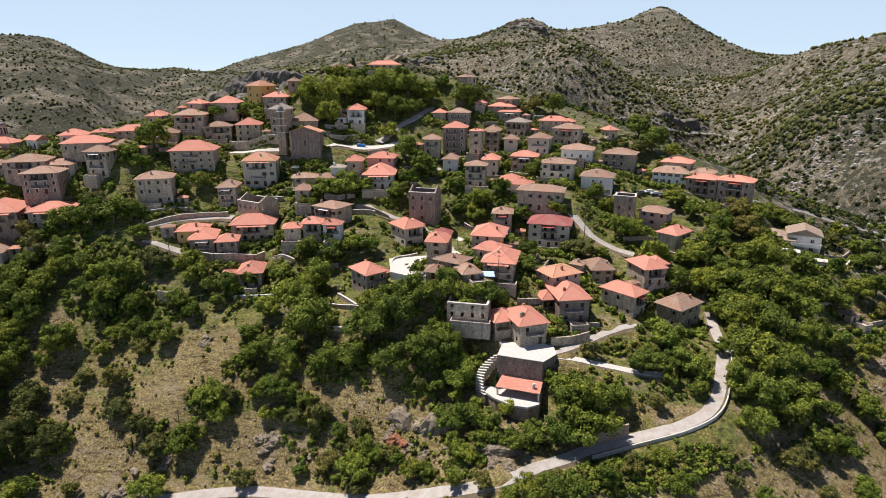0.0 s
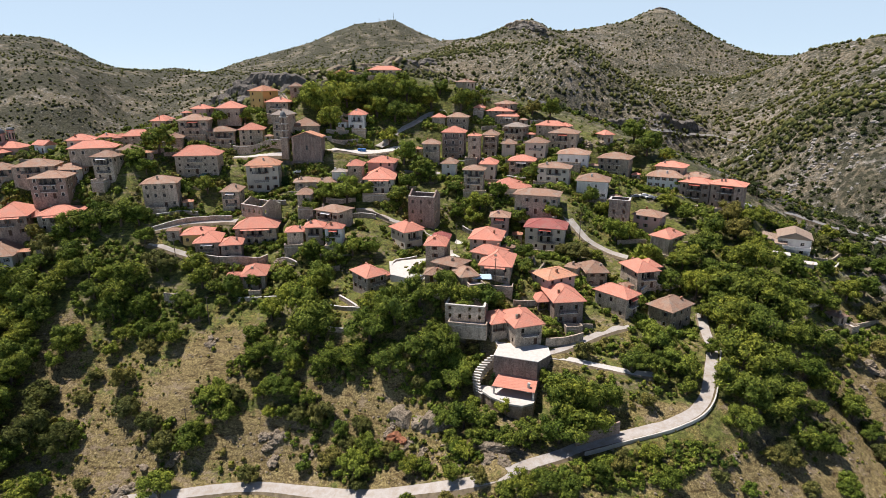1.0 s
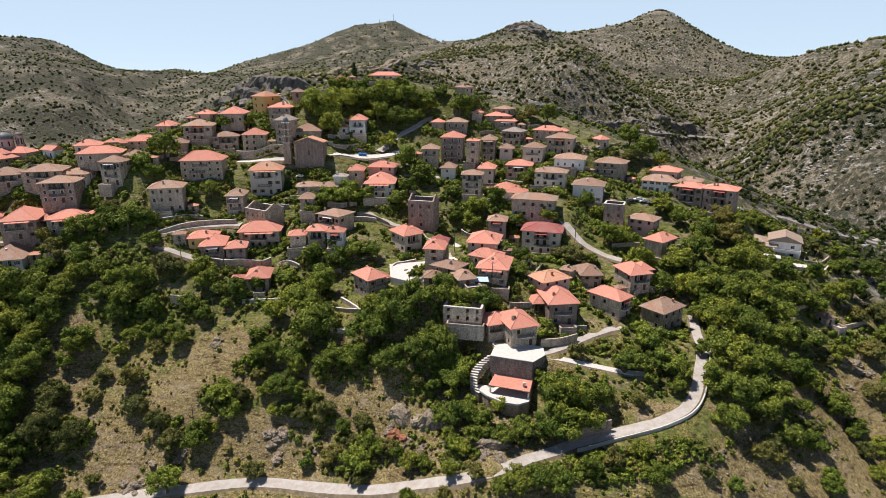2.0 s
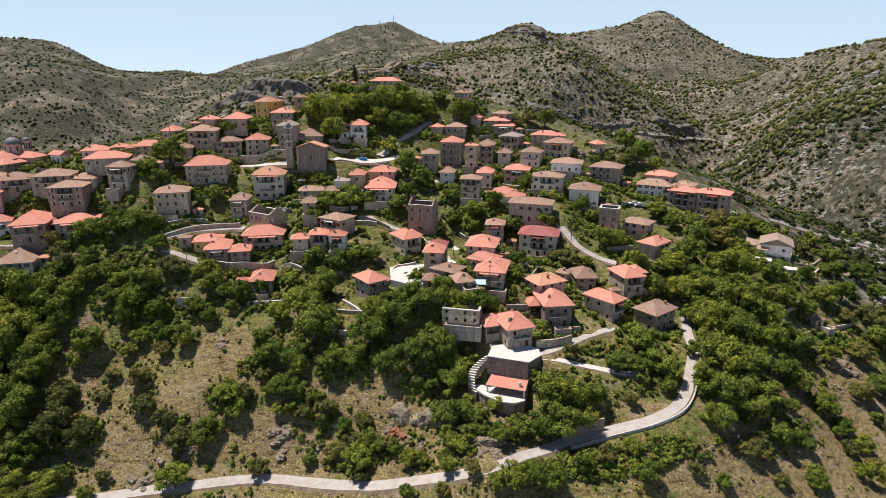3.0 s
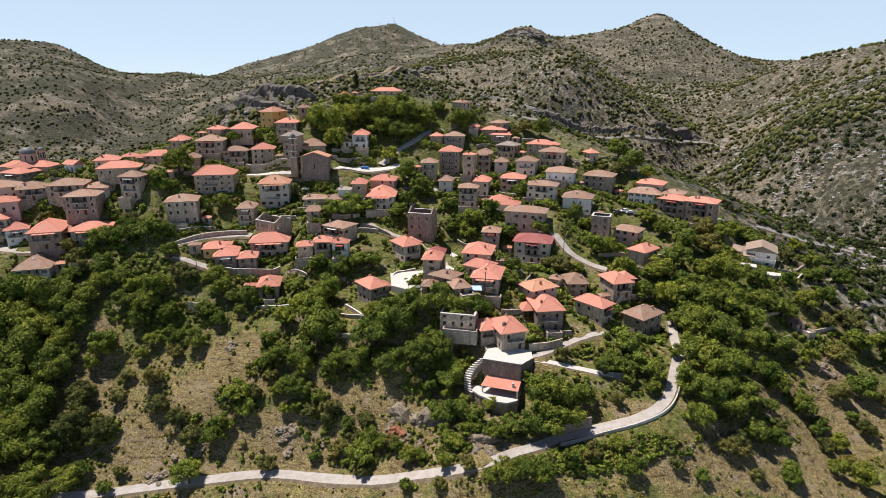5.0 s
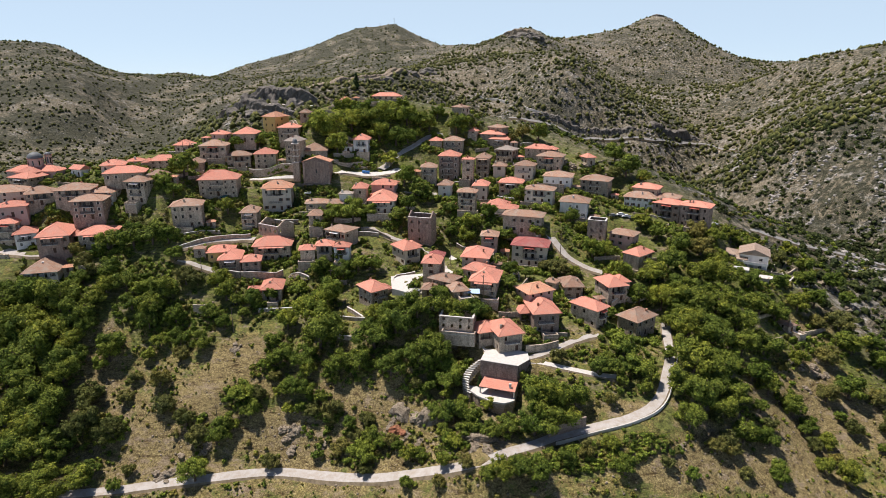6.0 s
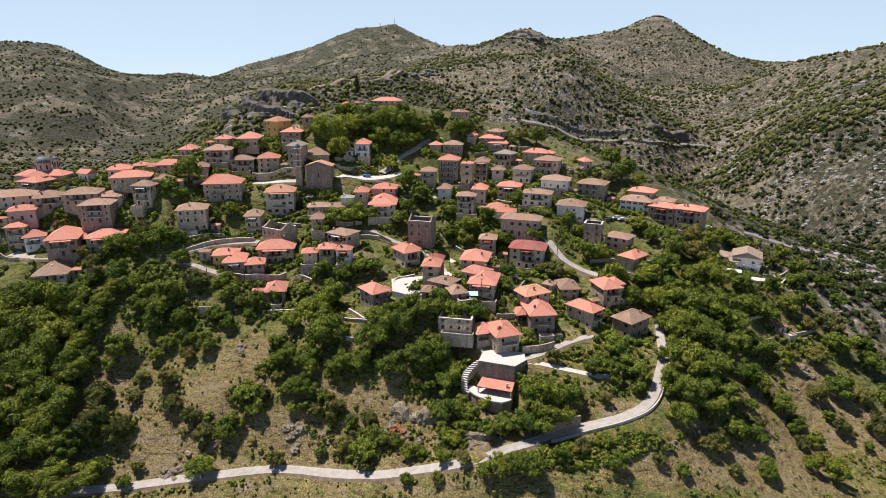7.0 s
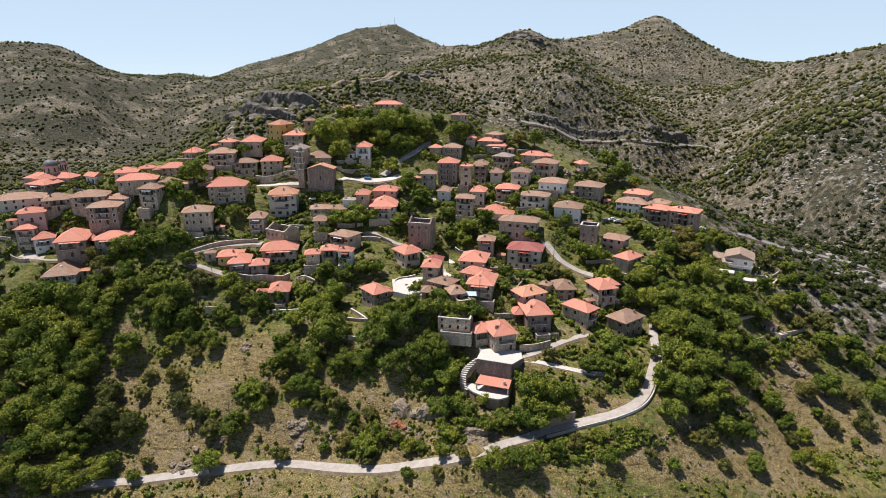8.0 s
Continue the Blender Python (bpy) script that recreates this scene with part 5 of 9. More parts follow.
def house(x, y, z, w, d, h, yaw, rise, roof, wall, gable=False, porch=0, chimneys=1, over=0.55, windows=True, flats=False):
    """A village house on its terrace. Its front looks along -y before it is turned by yaw degrees."""
    rng = random.Random(int(x * 7 + y * 13))
    storeys = max(1, round(h / 3.1))
    size = "single-storey" if storeys == 1 else ("two-storey" if storeys == 2 else "three-storey")
    ob = new("house")
    ob.location, ob.rotation_euler = (x, y, z), (0, 0, radians(yaw))
    if not porch and storeys > 1 and w > 6 and rng.random() < 0.4:
        porch = 1
    extra = " and balcony" if porch else ""
    tagged(ob, f"{size} {WALL_WORDS[wall]} house with {ROOF_WORDS[roof]} {'gable ' if gable else ''}roof{extra}", "house", "village houses")
    HOUSES.append((x, y, max(w, d) / 2 + 0.6, w, d, radians(yaw)))
    HOUSE_Z.append(z)
    if min(w, d) > 5:
        # walls stand well back under broad eaves
        full = 1 + over / max(min(w, d) / 2, 1)
        w, d, over = w - 0.5, d - 0.5, over + 0.25
        rise *= full / (1 + over / max(min(w, d) / 2, 1))
    wm = WALL[wall]
    fm = FRAME_PALE if wall == "w" else FRAME_WOOD
    ww, wh = (0.92, 1.3) if h / storeys > 2.6 else (0.8, 0.9)
    walls = Build()
    sides = (
        (w, lambda u, i, q: (u, -d / 2 + i, q), (0, -d / 2), 0.0),
        (d, lambda u, i, q: (w / 2 - i, u, q), (w / 2, 0), math.pi / 2),
        (w, lambda u, i, q: (-u, d / 2 - i, q), (0, d / 2), math.pi),
        (d, lambda u, i, q: (-w / 2 + i, -u, q), (-w / 2, 0), -math.pi / 2),
    )
    shut = rng.random() < 0.3
    loggia = porch and storeys > 1 and rng.random() < 0.6
    deep = 1.5
    sm = SHUTTER if rng.random() < 0.5 else SHUTTER_BROWN
    ring = wall in "sdp" and rng.random() < 0.22
    for k, (length, side, (cx, cy), turn) in enumerate(sides):
        holes, doors, recesses = [], [], []
        n = max(1, int((length - 1.0) / (2.7 if k != 2 else 4.0)))
        for s in range(storeys):
            sill = s * h / storeys + (0.95 if h / storeys > 2.6 else 0.8)
            top = min(sill + wh, (s + 1) * h / storeys - 0.3)
            if k == 2 and abs(yaw) < 60:
                continue
            if k == 0 and (loggia and s == storeys - 1 or flats and s):
                # an open gallery, set back into the upper floor
                za, zb = s * h / storeys + 0.1, (s + 1) * h / storeys - 0.5
                half = min(w * 0.31, 2.75)
                recesses.append((-half, half, za, zb))
                for p, q in (((-half, za), (half, za)), ((half, za), (half, zb)), ((half, zb), (-half, zb)), ((-half, zb), (-half, za))):
                    walls.poly(side(p[0], 0, p[1]), side(q[0], 0, q[1]), side(q[0], deep, q[1]), side(p[0], deep, p[1]))
                walls.poly(side(-half, deep, za), side(half, deep, za), side(half, deep, zb), side(-half, deep, zb))
                for u in (-half * 0.5, half * 0.5):
                    fme, pme = window_meshes(1.0, 2.0, fm)
                    part("pane", pme, part("window", fme, ob, (u, -d / 2 + deep - 0.19, za + 0.02)))
                for u in (-half + (half * 2) * j / 3 for j in (1, 2)):
                    p = Build()
                    p.box(-0.07, 0.02, za, 0.07, 0.16, zb)
                    part("post", p.mesh("post", FRAME_WOOD), ob, (u, -d / 2, 0))
                for u in (-w / 2 + (w / 2 - half) / 2, w / 2 - (w / 2 - half) / 2):
                    if w / 2 - half > 1.5:
                        holes.append((u - ww / 2, u + ww / 2, sill, sill + wh))
                continue
            if top - sill < 0.5 or not windows:
                continue
            for i in range(n):
                u = (i + 0.5) * length / n - length / 2 + rng.uniform(-0.2, 0.2)
                if rng.random() < (0.16 if k == 0 else 0.36):
                    continue
                if k == 0 and s == 0 and i == n // 2:
                    doors.append((u - 0.55, u + 0.55, 0.05, min(2.1, h - 0.4)))
                else:
                    holes.append((u - ww / 2, u + ww / 2, sill, sill + wh if top - sill > wh - 0.05 else sill + 0.75))
        face_wall(walls, side, length, -4.0, h, holes + doors + recesses, turn, 0.22, recesses)
        c, sn = math.cos(turn), math.sin(turn)
        for u0, u1, za, zb in holes:
            u = (u0 + u1) / 2
            hh = round(zb - za, 2)
            frame_me, pane_me = window_meshes(ww, hh, fm)
            loc = (cx + u * c, cy + u * sn, za)
            win = part("window", frame_me, ob, loc, turn)
            part("pane", pane_me, win)
            if ring:
                part("surround", surround_mesh(ww, hh), win)
            if shut and k != 2 and rng.random() < 0.75:
                sw = ww / 2
                for sx in (-ww / 2 - sw, ww / 2):
                    part("shutter", shutter_mesh(sw, hh, sm), win, (sx, 0, 0))
        for u0, u1, za, zb in doors:
            u = (u0 + u1) / 2
            part("door", door_mesh(1.1, round(zb - za, 2)), ob, (cx + u * c, cy + u * sn, za), turn)
    part("masonry", walls.mesh("masonry", wm), ob)
    rm, cm, top = hip_roof(w, d, h, rise, over, TILE[roof], gable)
    ro = part("roof", rm, ob)
    part("ridge_tiles", cm, ro)
    if gable:
        g = Build()
        Y = d / 2 if w >= d else w / 2
        for s in (-1, 1):
            if w >= d:
                g.poly((s * w / 2, -Y, h - 0.1), (s * w / 2, Y, h - 0.1), (s * w / 2, 0, h + rise - 0.08))
            else:
                g.poly((-Y, s * d / 2, h - 0.1), (Y, s * d / 2, h - 0.1), (0, s * d / 2, h + rise - 0.08))
        part("gable_wall", g.mesh("gable_wall", wm), ob)
    for i in range(chimneys):
        fx, fy = rng.uniform(-0.35, 0.35), rng.choice((-0.25, 0.3))
        fall = max(abs(fx) * w / max(w, d), abs(fy)) * 2
        chimney(ob, fx * w, fy * d, h + rise * max(0.05, 1 - fall), 0.9, wm if rng.random() < 0.6 else TILE["o"])
    if porch == 1 and storeys > 1 and (flats or rng.random() < 0.45):
        # a canopy over the upper balcony
        cw = min(w * 0.5, 4.5)
        c = Build()
        c.box(-cw / 2, -1.3, -0.06, cw / 2, 0.1, 0.0)
        for q in range(0, len(c.v)):
            if c.v[q][1] < 0:
                c.v[q] = (c.v[q][0], c.v[q][1], c.v[q][2] - 0.42)
        part("canopy", c.mesh("canopy", CANOPY_RED if flats or rng.random() < 0.6 else CANOPY_WHITE), ob, (0, -d / 2, h - 0.42 - over * 0.3))
    if porch:
        for s in range(1, storeys):
            balcony(ob, rng.uniform(-0.1, 0.1) * w, -d / 2, s * h / storeys + 0.05, min(w * 0.62, 5.5))
        if porch > 1:
            # a lean-to roof over the upper balcony, on posts
            pw = w * 0.7
            b = Build()
            zt = h - 0.15
            b.poly((-pw / 2, -d / 2 - 1.7, zt - 0.55), (pw / 2, -d / 2 - 1.7, zt - 0.55), (pw / 2, -d / 2 + 0.1, zt), (-pw / 2, -d / 2 + 0.1, zt))
            b.poly((-pw / 2, -d / 2 + 0.1, zt - 0.12), (pw / 2, -d / 2 + 0.1, zt - 0.12), (pw / 2, -d / 2 - 1.7, zt - 0.67), (-pw / 2, -d / 2 - 1.7, zt - 0.67))
            b.poly((-pw / 2, -d / 2 - 1.7, zt - 0.67), (pw / 2, -d / 2 - 1.7, zt - 0.67), (pw / 2, -d / 2 - 1.7, zt - 0.55), (-pw / 2, -d / 2 - 1.7, zt - 0.55))
            me = b.mesh("porch_roof", TILE[roof])
            me.uv_layers.new(name="UVMap")
            part("porch_roof", me, ob)
            for sx in (-1, 0, 1):
                p = Build()
                p.box(-0.06, -0.06, (storeys - 1) * h / storeys, 0.06, 0.06, zt - 0.62)
                part("post", p.mesh("post", FRAME_WOOD), ob, (sx * (pw / 2 - 0.12), -d / 2 - 1.1, 0))
    return ob


def annex(ob, u, v, w, d, h, rise, roof, wall, gallery=False):
    """A lower wing built against a house, with a roof of its own and, on request, an open gallery along its front."""
    b = Build()
    sides = (
        (w, lambda q, i, z: (q, -d / 2 + i, z), (0, -d / 2), 0.0),
        (d, lambda q, i, z: (w / 2 - i, q, z), (w / 2, 0), math.pi / 2),
        (w, lambda q, i, z: (-q, d / 2 - i, z), (0, d / 2), math.pi),
        (d, lambda q, i, z: (-w / 2 + i, -q, z), (-w / 2, 0), -math.pi / 2),
    )
    for k, (length, side, (ex, ey), turn) in enumerate(sides):
        holes = []
        if k == 0 and gallery:
            g = (-w / 2 + 0.35, w / 2 - 0.35, h * 0.5, h - 0.45)
            for p, q in (((g[0], g[2]), (g[1], g[2])), ((g[1], g[2]), (g[1], g[3])), ((g[1], g[3]), (g[0], g[3])), ((g[0], g[3]), (g[0], g[2]))):
                b.poly(side(p[0], 0, p[1]), side(q[0], 0, q[1]), side(q[0], 1.8, q[1]), side(p[0], 1.8, p[1]))
            b.poly(side(g[0], 1.8, g[2]), side(g[1], 1.8, g[2]), side(g[1], 1.8, g[3]), side(g[0], 1.8, g[3]))
            face_wall(b, side, length, -4.0, h, [g], turn, 0.22, [g])
            for j in range(3):
                p = Build()
                p.box(-0.07, 0.02, g[2], 0.07, 0.16, g[3])
                part("post", p.mesh("post", FRAME_WOOD), ob, (u + g[0] + (g[1] - g[0]) * (j + 0.5) / 3, v - d / 2, 0))
            continue
        if k in (0, 1, 3):
            n = max(1, int(length / 3.2))
            for q in range(max(1, round(h / 3.1))):
                holes += [((j + 0.5) * length / n - length / 2 - 0.42, (j + 0.5) * length / n - length / 2 + 0.42, q * 2.9 + 0.95, q * 2.9 + 2.05) for j in range(n) if q * 2.9 + 2.3 < h]
        face_wall(b, side, length, -4.0, h, holes, turn)
        for u0, u1, za, zb in holes:
            fme, pme = window_meshes(0.84, 1.1, FRAME_WOOD)
            q = (u0 + u1) / 2
            part("pane", pme, part("window", fme, ob, (u + ex + q * math.cos(turn), v + ey + q * math.sin(turn), za), turn))
    part("wing", b.mesh("wing", WALL[wall]), ob, (u, v, 0))
    rm, cm, _ = hip_roof(w, d, h, rise, 0.6, TILE[roof], False)
    part("ridge_tiles", cm, part("roof", rm, ob, (u, v, 0)))


def ruin(x, y, z, w, d, h, yaw, wall, peak=0.0, label="roofless grey stone house shell with empty windows"):
    """Four thick walls without a roof, with empty window openings and a pale coping."""
    rng = random.Random(int(x * 3 + y))
    ob = new("ruined_house")
    ob.location, ob.rotation_euler = (x, y, z), (0, 0, radians(yaw))
    tagged(ob, label, "ruin", "roofless houses")
    HOUSES.append((x, y, max(w, d) / 2 + 0.6, w, d, radians(yaw)))
    HOUSE_Z.append(z)
    th = 0.6
    storeys = max(1, round(h / 3.3))
    spans = ((w, (0, -d / 2), 0.0), (d, (w / 2, 0), math.pi / 2), (w, (0, d / 2), math.pi), (d, (-w / 2, 0), -math.pi / 2))
    for k, (length, (cx, cy), turn) in enumerate(spans):
        L = length if k % 2 == 0 else length - 2 * th
        holes = []
        n = max(1, int(length / 2.8))
        for s in range(storeys):
            for i in range(n):
                if rng.random() < 0.2:
                    continue
                u = (i + 0.5) * L / n - L / 2
                zz = s * h / storeys + 1.0
                holes.append((u - 0.45, u + 0.45, zz, min(zz + 1.35, h - 0.4)))
        b = Build()
        face_wall(b, lambda u, i, q: (u, i, q), L, -3.5, h, holes, 0, th)
        face_wall(b, lambda u, i, q: (-u, th - i, q), L, -3.5, h, [(-q[1], -q[0], q[2], q[3]) for q in holes], 0, 0.01)
        b.poly((-L / 2, 0, h), (L / 2, 0, h), (L / 2, th, h), (-L / 2, th, h))
        for s in (-1, 1):
            b.poly((s * L / 2, 0, -3.5), (s * L / 2, th, -3.5), (s * L / 2, th, h), (s * L / 2, 0, h))
        if peak and k == 1 or peak and k == 3:
            for i in (0, th):
                b.poly((-L / 2, i, h), (L / 2, i, h), (0, i, h + peak))
            b.poly((-L / 2, 0, h), (0, 0, h + peak), (0, th, h + peak), (-L / 2, th, h))
            b.poly((L / 2, 0, h), (0, 0, h + peak), (0, th, h + peak), (L / 2, th, h))
        wl = part("wall", b.mesh("wall", WALL[wall]), ob, (cx, cy, 0), turn)
        c = Build()
        if not peak or k % 2 == 0:
            c.box(-L / 2, -0.06, h + 0.003, L / 2, th + 0.06, h + 0.14)
            part("coping", c.mesh("coping", CONCRETE), wl)
    return ob


def villa(x, y, z, yaw):
    """A white modern house: a gabled main block, a lower wing, and a broad balcony on a plain parapet."""
    ob = tagged(new("house"), "white modern house with pale beige gabled roofs and parapet balcony", "house", "village houses")
    ob.location, ob.rotation_euler = (x, y, z), (0, 0, radians(yaw))
    ob.scale = (1.2, 1.2, 1.1)
    HOUSES.append((x, y, 12.6, 21, 13, radians(yaw)))
    HOUSE_Z.append(z)
    for cx, cy, w, d, h, rise, gable in ((3.6, 0.0, 9.6, 9.0, 6.6, 2.0, True), (-5.4, 0.6, 7.6, 7.6, 5.0, 1.5, False), (-1.6, -3.6, 5.4, 3.6, 4.4, 0.9, False)):
        b = Build()
        sides = (
            (w, lambda u, i, q: (u, -d / 2 + i, q), (0, -d / 2), 0.0),
            (d, lambda u, i, q: (w / 2 - i, u, q), (w / 2, 0), math.pi / 2),
            (w, lambda u, i, q: (-u, d / 2 - i, q), (0, d / 2), math.pi),
            (d, lambda u, i, q: (-w / 2 + i, -u, q), (-w / 2, 0), -math.pi / 2),
        )
        for k, (length, side, (ex, ey), turn) in enumerate(sides):
            holes = []
            if k < 2 and d > 4:
                n = max(1, int(length / 3.2))
                for q in range(max(1, round(h / 3.1))):
                    holes += [((j + 0.5) * length / n - length / 2 - 0.6, (j + 0.5) * length / n - length / 2 + 0.6, q * 3.0 + 0.9, q * 3.0 + 2.1) for j in range(n)]
            face_wall(b, side, length, -4.0, h, holes, turn)
            for u0, u1, za, zb in holes:
                fme, pme = window_meshes(1.2, 1.2, FRAME_PALE)
                u = (u0 + u1) / 2
                part("pane", pme, part("window", fme, ob, (cx + ex + u * math.cos(turn), cy + ey + u * math.sin(turn), za), turn))
        if gable:
            for sgn in (-1, 1):
                b.poly((-w / 2, sgn * d / 2, h), (w / 2, sgn * d / 2, h), (0, sgn * d / 2, h + rise))
        part("masonry", b.mesh("masonry", WALL["w"]), ob, (cx, cy, 0))
        rm, cm, _ = hip_roof(w, d + (0.8 if gable else 0), h, rise, 0.6, TILE["v"], gable)
        if gable:
            # ridge from front to back
            rm, cm, _ = hip_roof(w, w + 0.4, h, rise, 0.5, TILE["v"], True)
        part("ridge_tiles", cm, part("roof", rm, ob, (cx, cy, 0)))
    b = Build()
    b.box(0.2, -7.2, 2.9, 8.4, -4.5, 3.1)
    for x0, y0, x1, y1 in ((0.2, -7.2, 8.4, -7.05), (0.2, -7.05, 0.35, -4.5), (8.25, -7.05, 8.4, -4.5)):
        b.box(x0, y0, 3.1, x1, y1, 4.05)
    part("balcony", b.mesh("balcony", WALL["w"]), ob)
    for px in (0.5, 4.3, 8.1):
        b = Build()
        b.box(-0.15, -0.15, -4, 0.15, 0.15, 2.9)
        part("post", b.mesh("post", WALL["w"]), ob, (px, -6.9, 0))
    for ux, uy, w, d, dz in ((-1.5, -14.0, 9.0, 4.5, -1.6), (9.0, -12.5, 7.0, 4.0, -2.4), (14.5, -3.0, 5.0, 4.0, -0.8)):
        b = Build()
        b.box(-w / 2, -d / 2, -4, w / 2, d / 2, -0.12)
        b.box(-w / 2 - 0.15, -d / 2 - 0.15, -0.116, w / 2 + 0.15, d / 2 + 0.15, 0.05)
        c, sn = math.cos(radians(yaw)), math.sin(radians(yaw))
        t = tagged(new("terrace", b.mesh("terrace", WHITEWASH)), "flat white concrete terrace below the modern house", "terrace", "concrete terraces")
        px, py = x + ux * c - uy * sn, y + ux * sn + uy * c
        t.location, t.rotation_euler = (px, py, ground_z(px, py) + 0.7), (0, 0, radians(yaw))
        HOUSES.append((px, py, w / 2 + 0.5, w, d, radians(yaw)))
        HOUSE_Z.append(z)
    return ob


# ---- the village houses ----
house(-193.7, 223.5, 76.8, 19.9, 11.8, 7.9, 28, 2.3, 'b', 'c')
house(-195.3, 246.6, 82.4, 12.1, 14.3, 5.2, -16, 2.1, 'r', 's')
house(-176.5, 224.0, 78.9, 11.6, 9.8, 5.3, 30, 2.4, 'b', 's')
house(-162.6, 227.2, 79.9, 14.7, 12.5, 5.5, 15, 2.2, 'b', 's')
house(-150.7, 229.0, 78.4, 10.3, 8.7, 5.3, 1, 1.8, 'b', 'w')
house(-151.2, 217.9, 74.2, 12.9, 11.0, 8.2, 12, 1.9, 'b', 'd')
house(-182.3, 213.9, 75.9, 10.6, 9.0, 4.6, 26, 1.7, 'r', 'p')
house(-182.2, 209.8, 63.8, 7.9, 10.7, 10.6, 14, 2.2, 'r', 's', porch=1)
house(-174.5, 207.3, 64.2, 8.1, 9.3, 6.3, 31, 2.0, 'r', 'w')
annex(house(-160.9, 207.0, 63.2, 12.2, 16.5, 7.3, 19, 3.4, 'r', 'd', porch=2), 7.2, 1.5, 4.8, 8.0, 5.4, 1.6, "r", "d", gallery=True)
house(-144.2, 209.1, 63.9, 14.1, 12.0, 6.4, 17, 2.3, 'r', 's', porch=2)
house(-160.0, 195.5, 52.5, 12.5, 17.0, 6.4, 16, 3.5, 'b', 'w')
house(-170.2, 244.7, 87.8, 7.2, 5.3, 3.5, -24, 1.5, 'r', 'w', gable=True)
house(-153.4, 243.8, 90.3, 10.1, 8.6, 3.3, 20, 2.0, 'r', 'c')
house(-144.4, 236.6, 87.8, 17.0, 10.1, 3.5, 18, 2.4, 'r', 's')
annex(house(-133.4, 253.1, 89.7, 12.7, 7.5, 4.7, 14, 2.1, 'r', 's'), -7.4, 1.0, 5.0, 5.6, 3.8, 1.4, "r", "s")
house(-149.4, 256.8, 90.8, 7.7, 6.5, 2.6, 17, 1.3, 'r', 'w')
house(-134.2, 279.4, 94.9, 7.4, 10.1, 3.9, -2, 2.1, 'r', 's')
house(-113.6, 266.8, 93.1, 13.2, 11.2, 7.0, 9, 2.3, 'b', 's', porch=1)
house(-117.5, 252.9, 88.8, 6.4, 8.7, 4.7, 18, 1.7, 'b', 's')
house(-132.3, 224.4, 79.9, 9.0, 7.6, 9.4, -6, 1.9, 'b', 's', porch=1)
house(-127.2, 232.3, 88.0, 7.2, 6.8, 2.9, -0, 1.7, 'b', 's')
house(-108.5, 216.3, 71.0, 12.4, 10.5, 9.6, 15, 2.1, 'b', 's')
annex(house(-101.9, 238.4, 80.4, 17.1, 11.9, 7.8, 9, 3.3, 'r', 's', porch=1), -4.6, 5.6, 9.0, 7.6, 7.6, 2.6, "r", "s")
house(-113.8, 277.2, 101.5, 7.8, 6.6, 3.0, -12, 1.6, 'r', 'p')
house(-101.1, 279.6, 100.4, 11.3, 14.1, 4.4, 7, 2.8, 'r', 's')
house(-90.9, 299.9, 102.6, 9.5, 11.2, 9.3, -29, 2.3, 'o', 'y')
house(-80.8, 289.5, 100.7, 11.1, 9.4, 6.3, 2, 2.0, 'r', 's')
house(-71.2, 261.0, 92.6, 7.3, 9.9, 10.3, -9, 2.1, 'g', 's', porch=1)
house(-63.5, 270.2, 93.3, 12.5, 13.1, 4.1, 9, 3.0, 'b', 's')
house(-88.3, 268.0, 87.9, 10.9, 10.3, 7.9, 10, 2.5, 'r', 's')
house(-101.8, 267.0, 88.8, 11.7, 9.9, 6.3, 14, 1.8, 'b', 's', porch=1)
house(-75.6, 239.7, 73.1, 13.5, 10.1, 10.7, 8, 2.8, 'o', 'c', porch=2)
house(-40.9, 282.1, 94.4, 8.2, 11.1, 7.1, -1, 2.3, 'r', 'w', porch=1)
house(-47.7, 278.1, 95.1, 4.1, 5.6, 3.1, 3, 1.1, 'b', 'w')
house(-53.8, 313.9, 118.0, 5.4, 7.4, 2.4, 4, 1.5, 'r', 'w')
house(-30.7, 320.4, 119.7, 16.7, 8.2, 2.4, -2, 1.8, 'r', 's')
house(-74.0, 299.1, 111.2, 5.6, 7.6, 2.9, 4, 1.6, 'b', 's')
house(-36.6, 241.0, 76.0, 6.4, 8.7, 7.4, 1, 1.8, 'r', 's')
house(-26.1, 250.6, 78.1, 11.8, 10.0, 5.3, -7, 2.0, 'r', 'p')
house(-26.0, 239.0, 72.7, 12.5, 17.0, 6.1, -0, 3.2, 'r', 'c', porch=2)
house(-42.8, 236.4, 76.6, 5.7, 4.8, 4.6, -2, 0.9, 'g', 'w')
house(-56.6, 235.1, 74.5, 9.6, 8.1, 3.0, 7, 1.4, 'b', 's')
house(-47.6, 234.4, 74.2, 7.1, 6.0, 3.1, 3, 1.5, 'b', 's')
house(-53.8, 219.3, 70.2, 5.5, 7.6, 5.3, 2, 1.6, 'b', 's')
house(-84.0, 223.9, 67.3, 7.1, 9.7, 8.6, 6, 2.0, 'b', 's', porch=1)
ruin(-71.0, 216.9, 67.8, 11.5, 9.8, 3.8, -31, 's', peak=2.2)
house(-70.4, 208.9, 58.4, 15.5, 10.0, 6.7, 7, 2.8, 'r', 's', porch=2)
house(-53.3, 198.3, 61.0, 6.2, 5.9, 5.0, 9, 1.4, 'r', 's')
house(-46.3, 199.2, 60.8, 6.7, 6.0, 6.7, 3, 1.7, 'r', 's')
house(-38.9, 197.8, 61.0, 6.1, 4.8, 6.2, -3, 1.4, 'r', 'w')
house(-41.5, 212.3, 63.3, 11.1, 9.4, 7.3, -30, 1.6, 'b', 's', porch=1)
house(-89.8, 201.0, 60.9, 10.2, 8.6, 3.7, 11, 1.8, 'r', 'y')
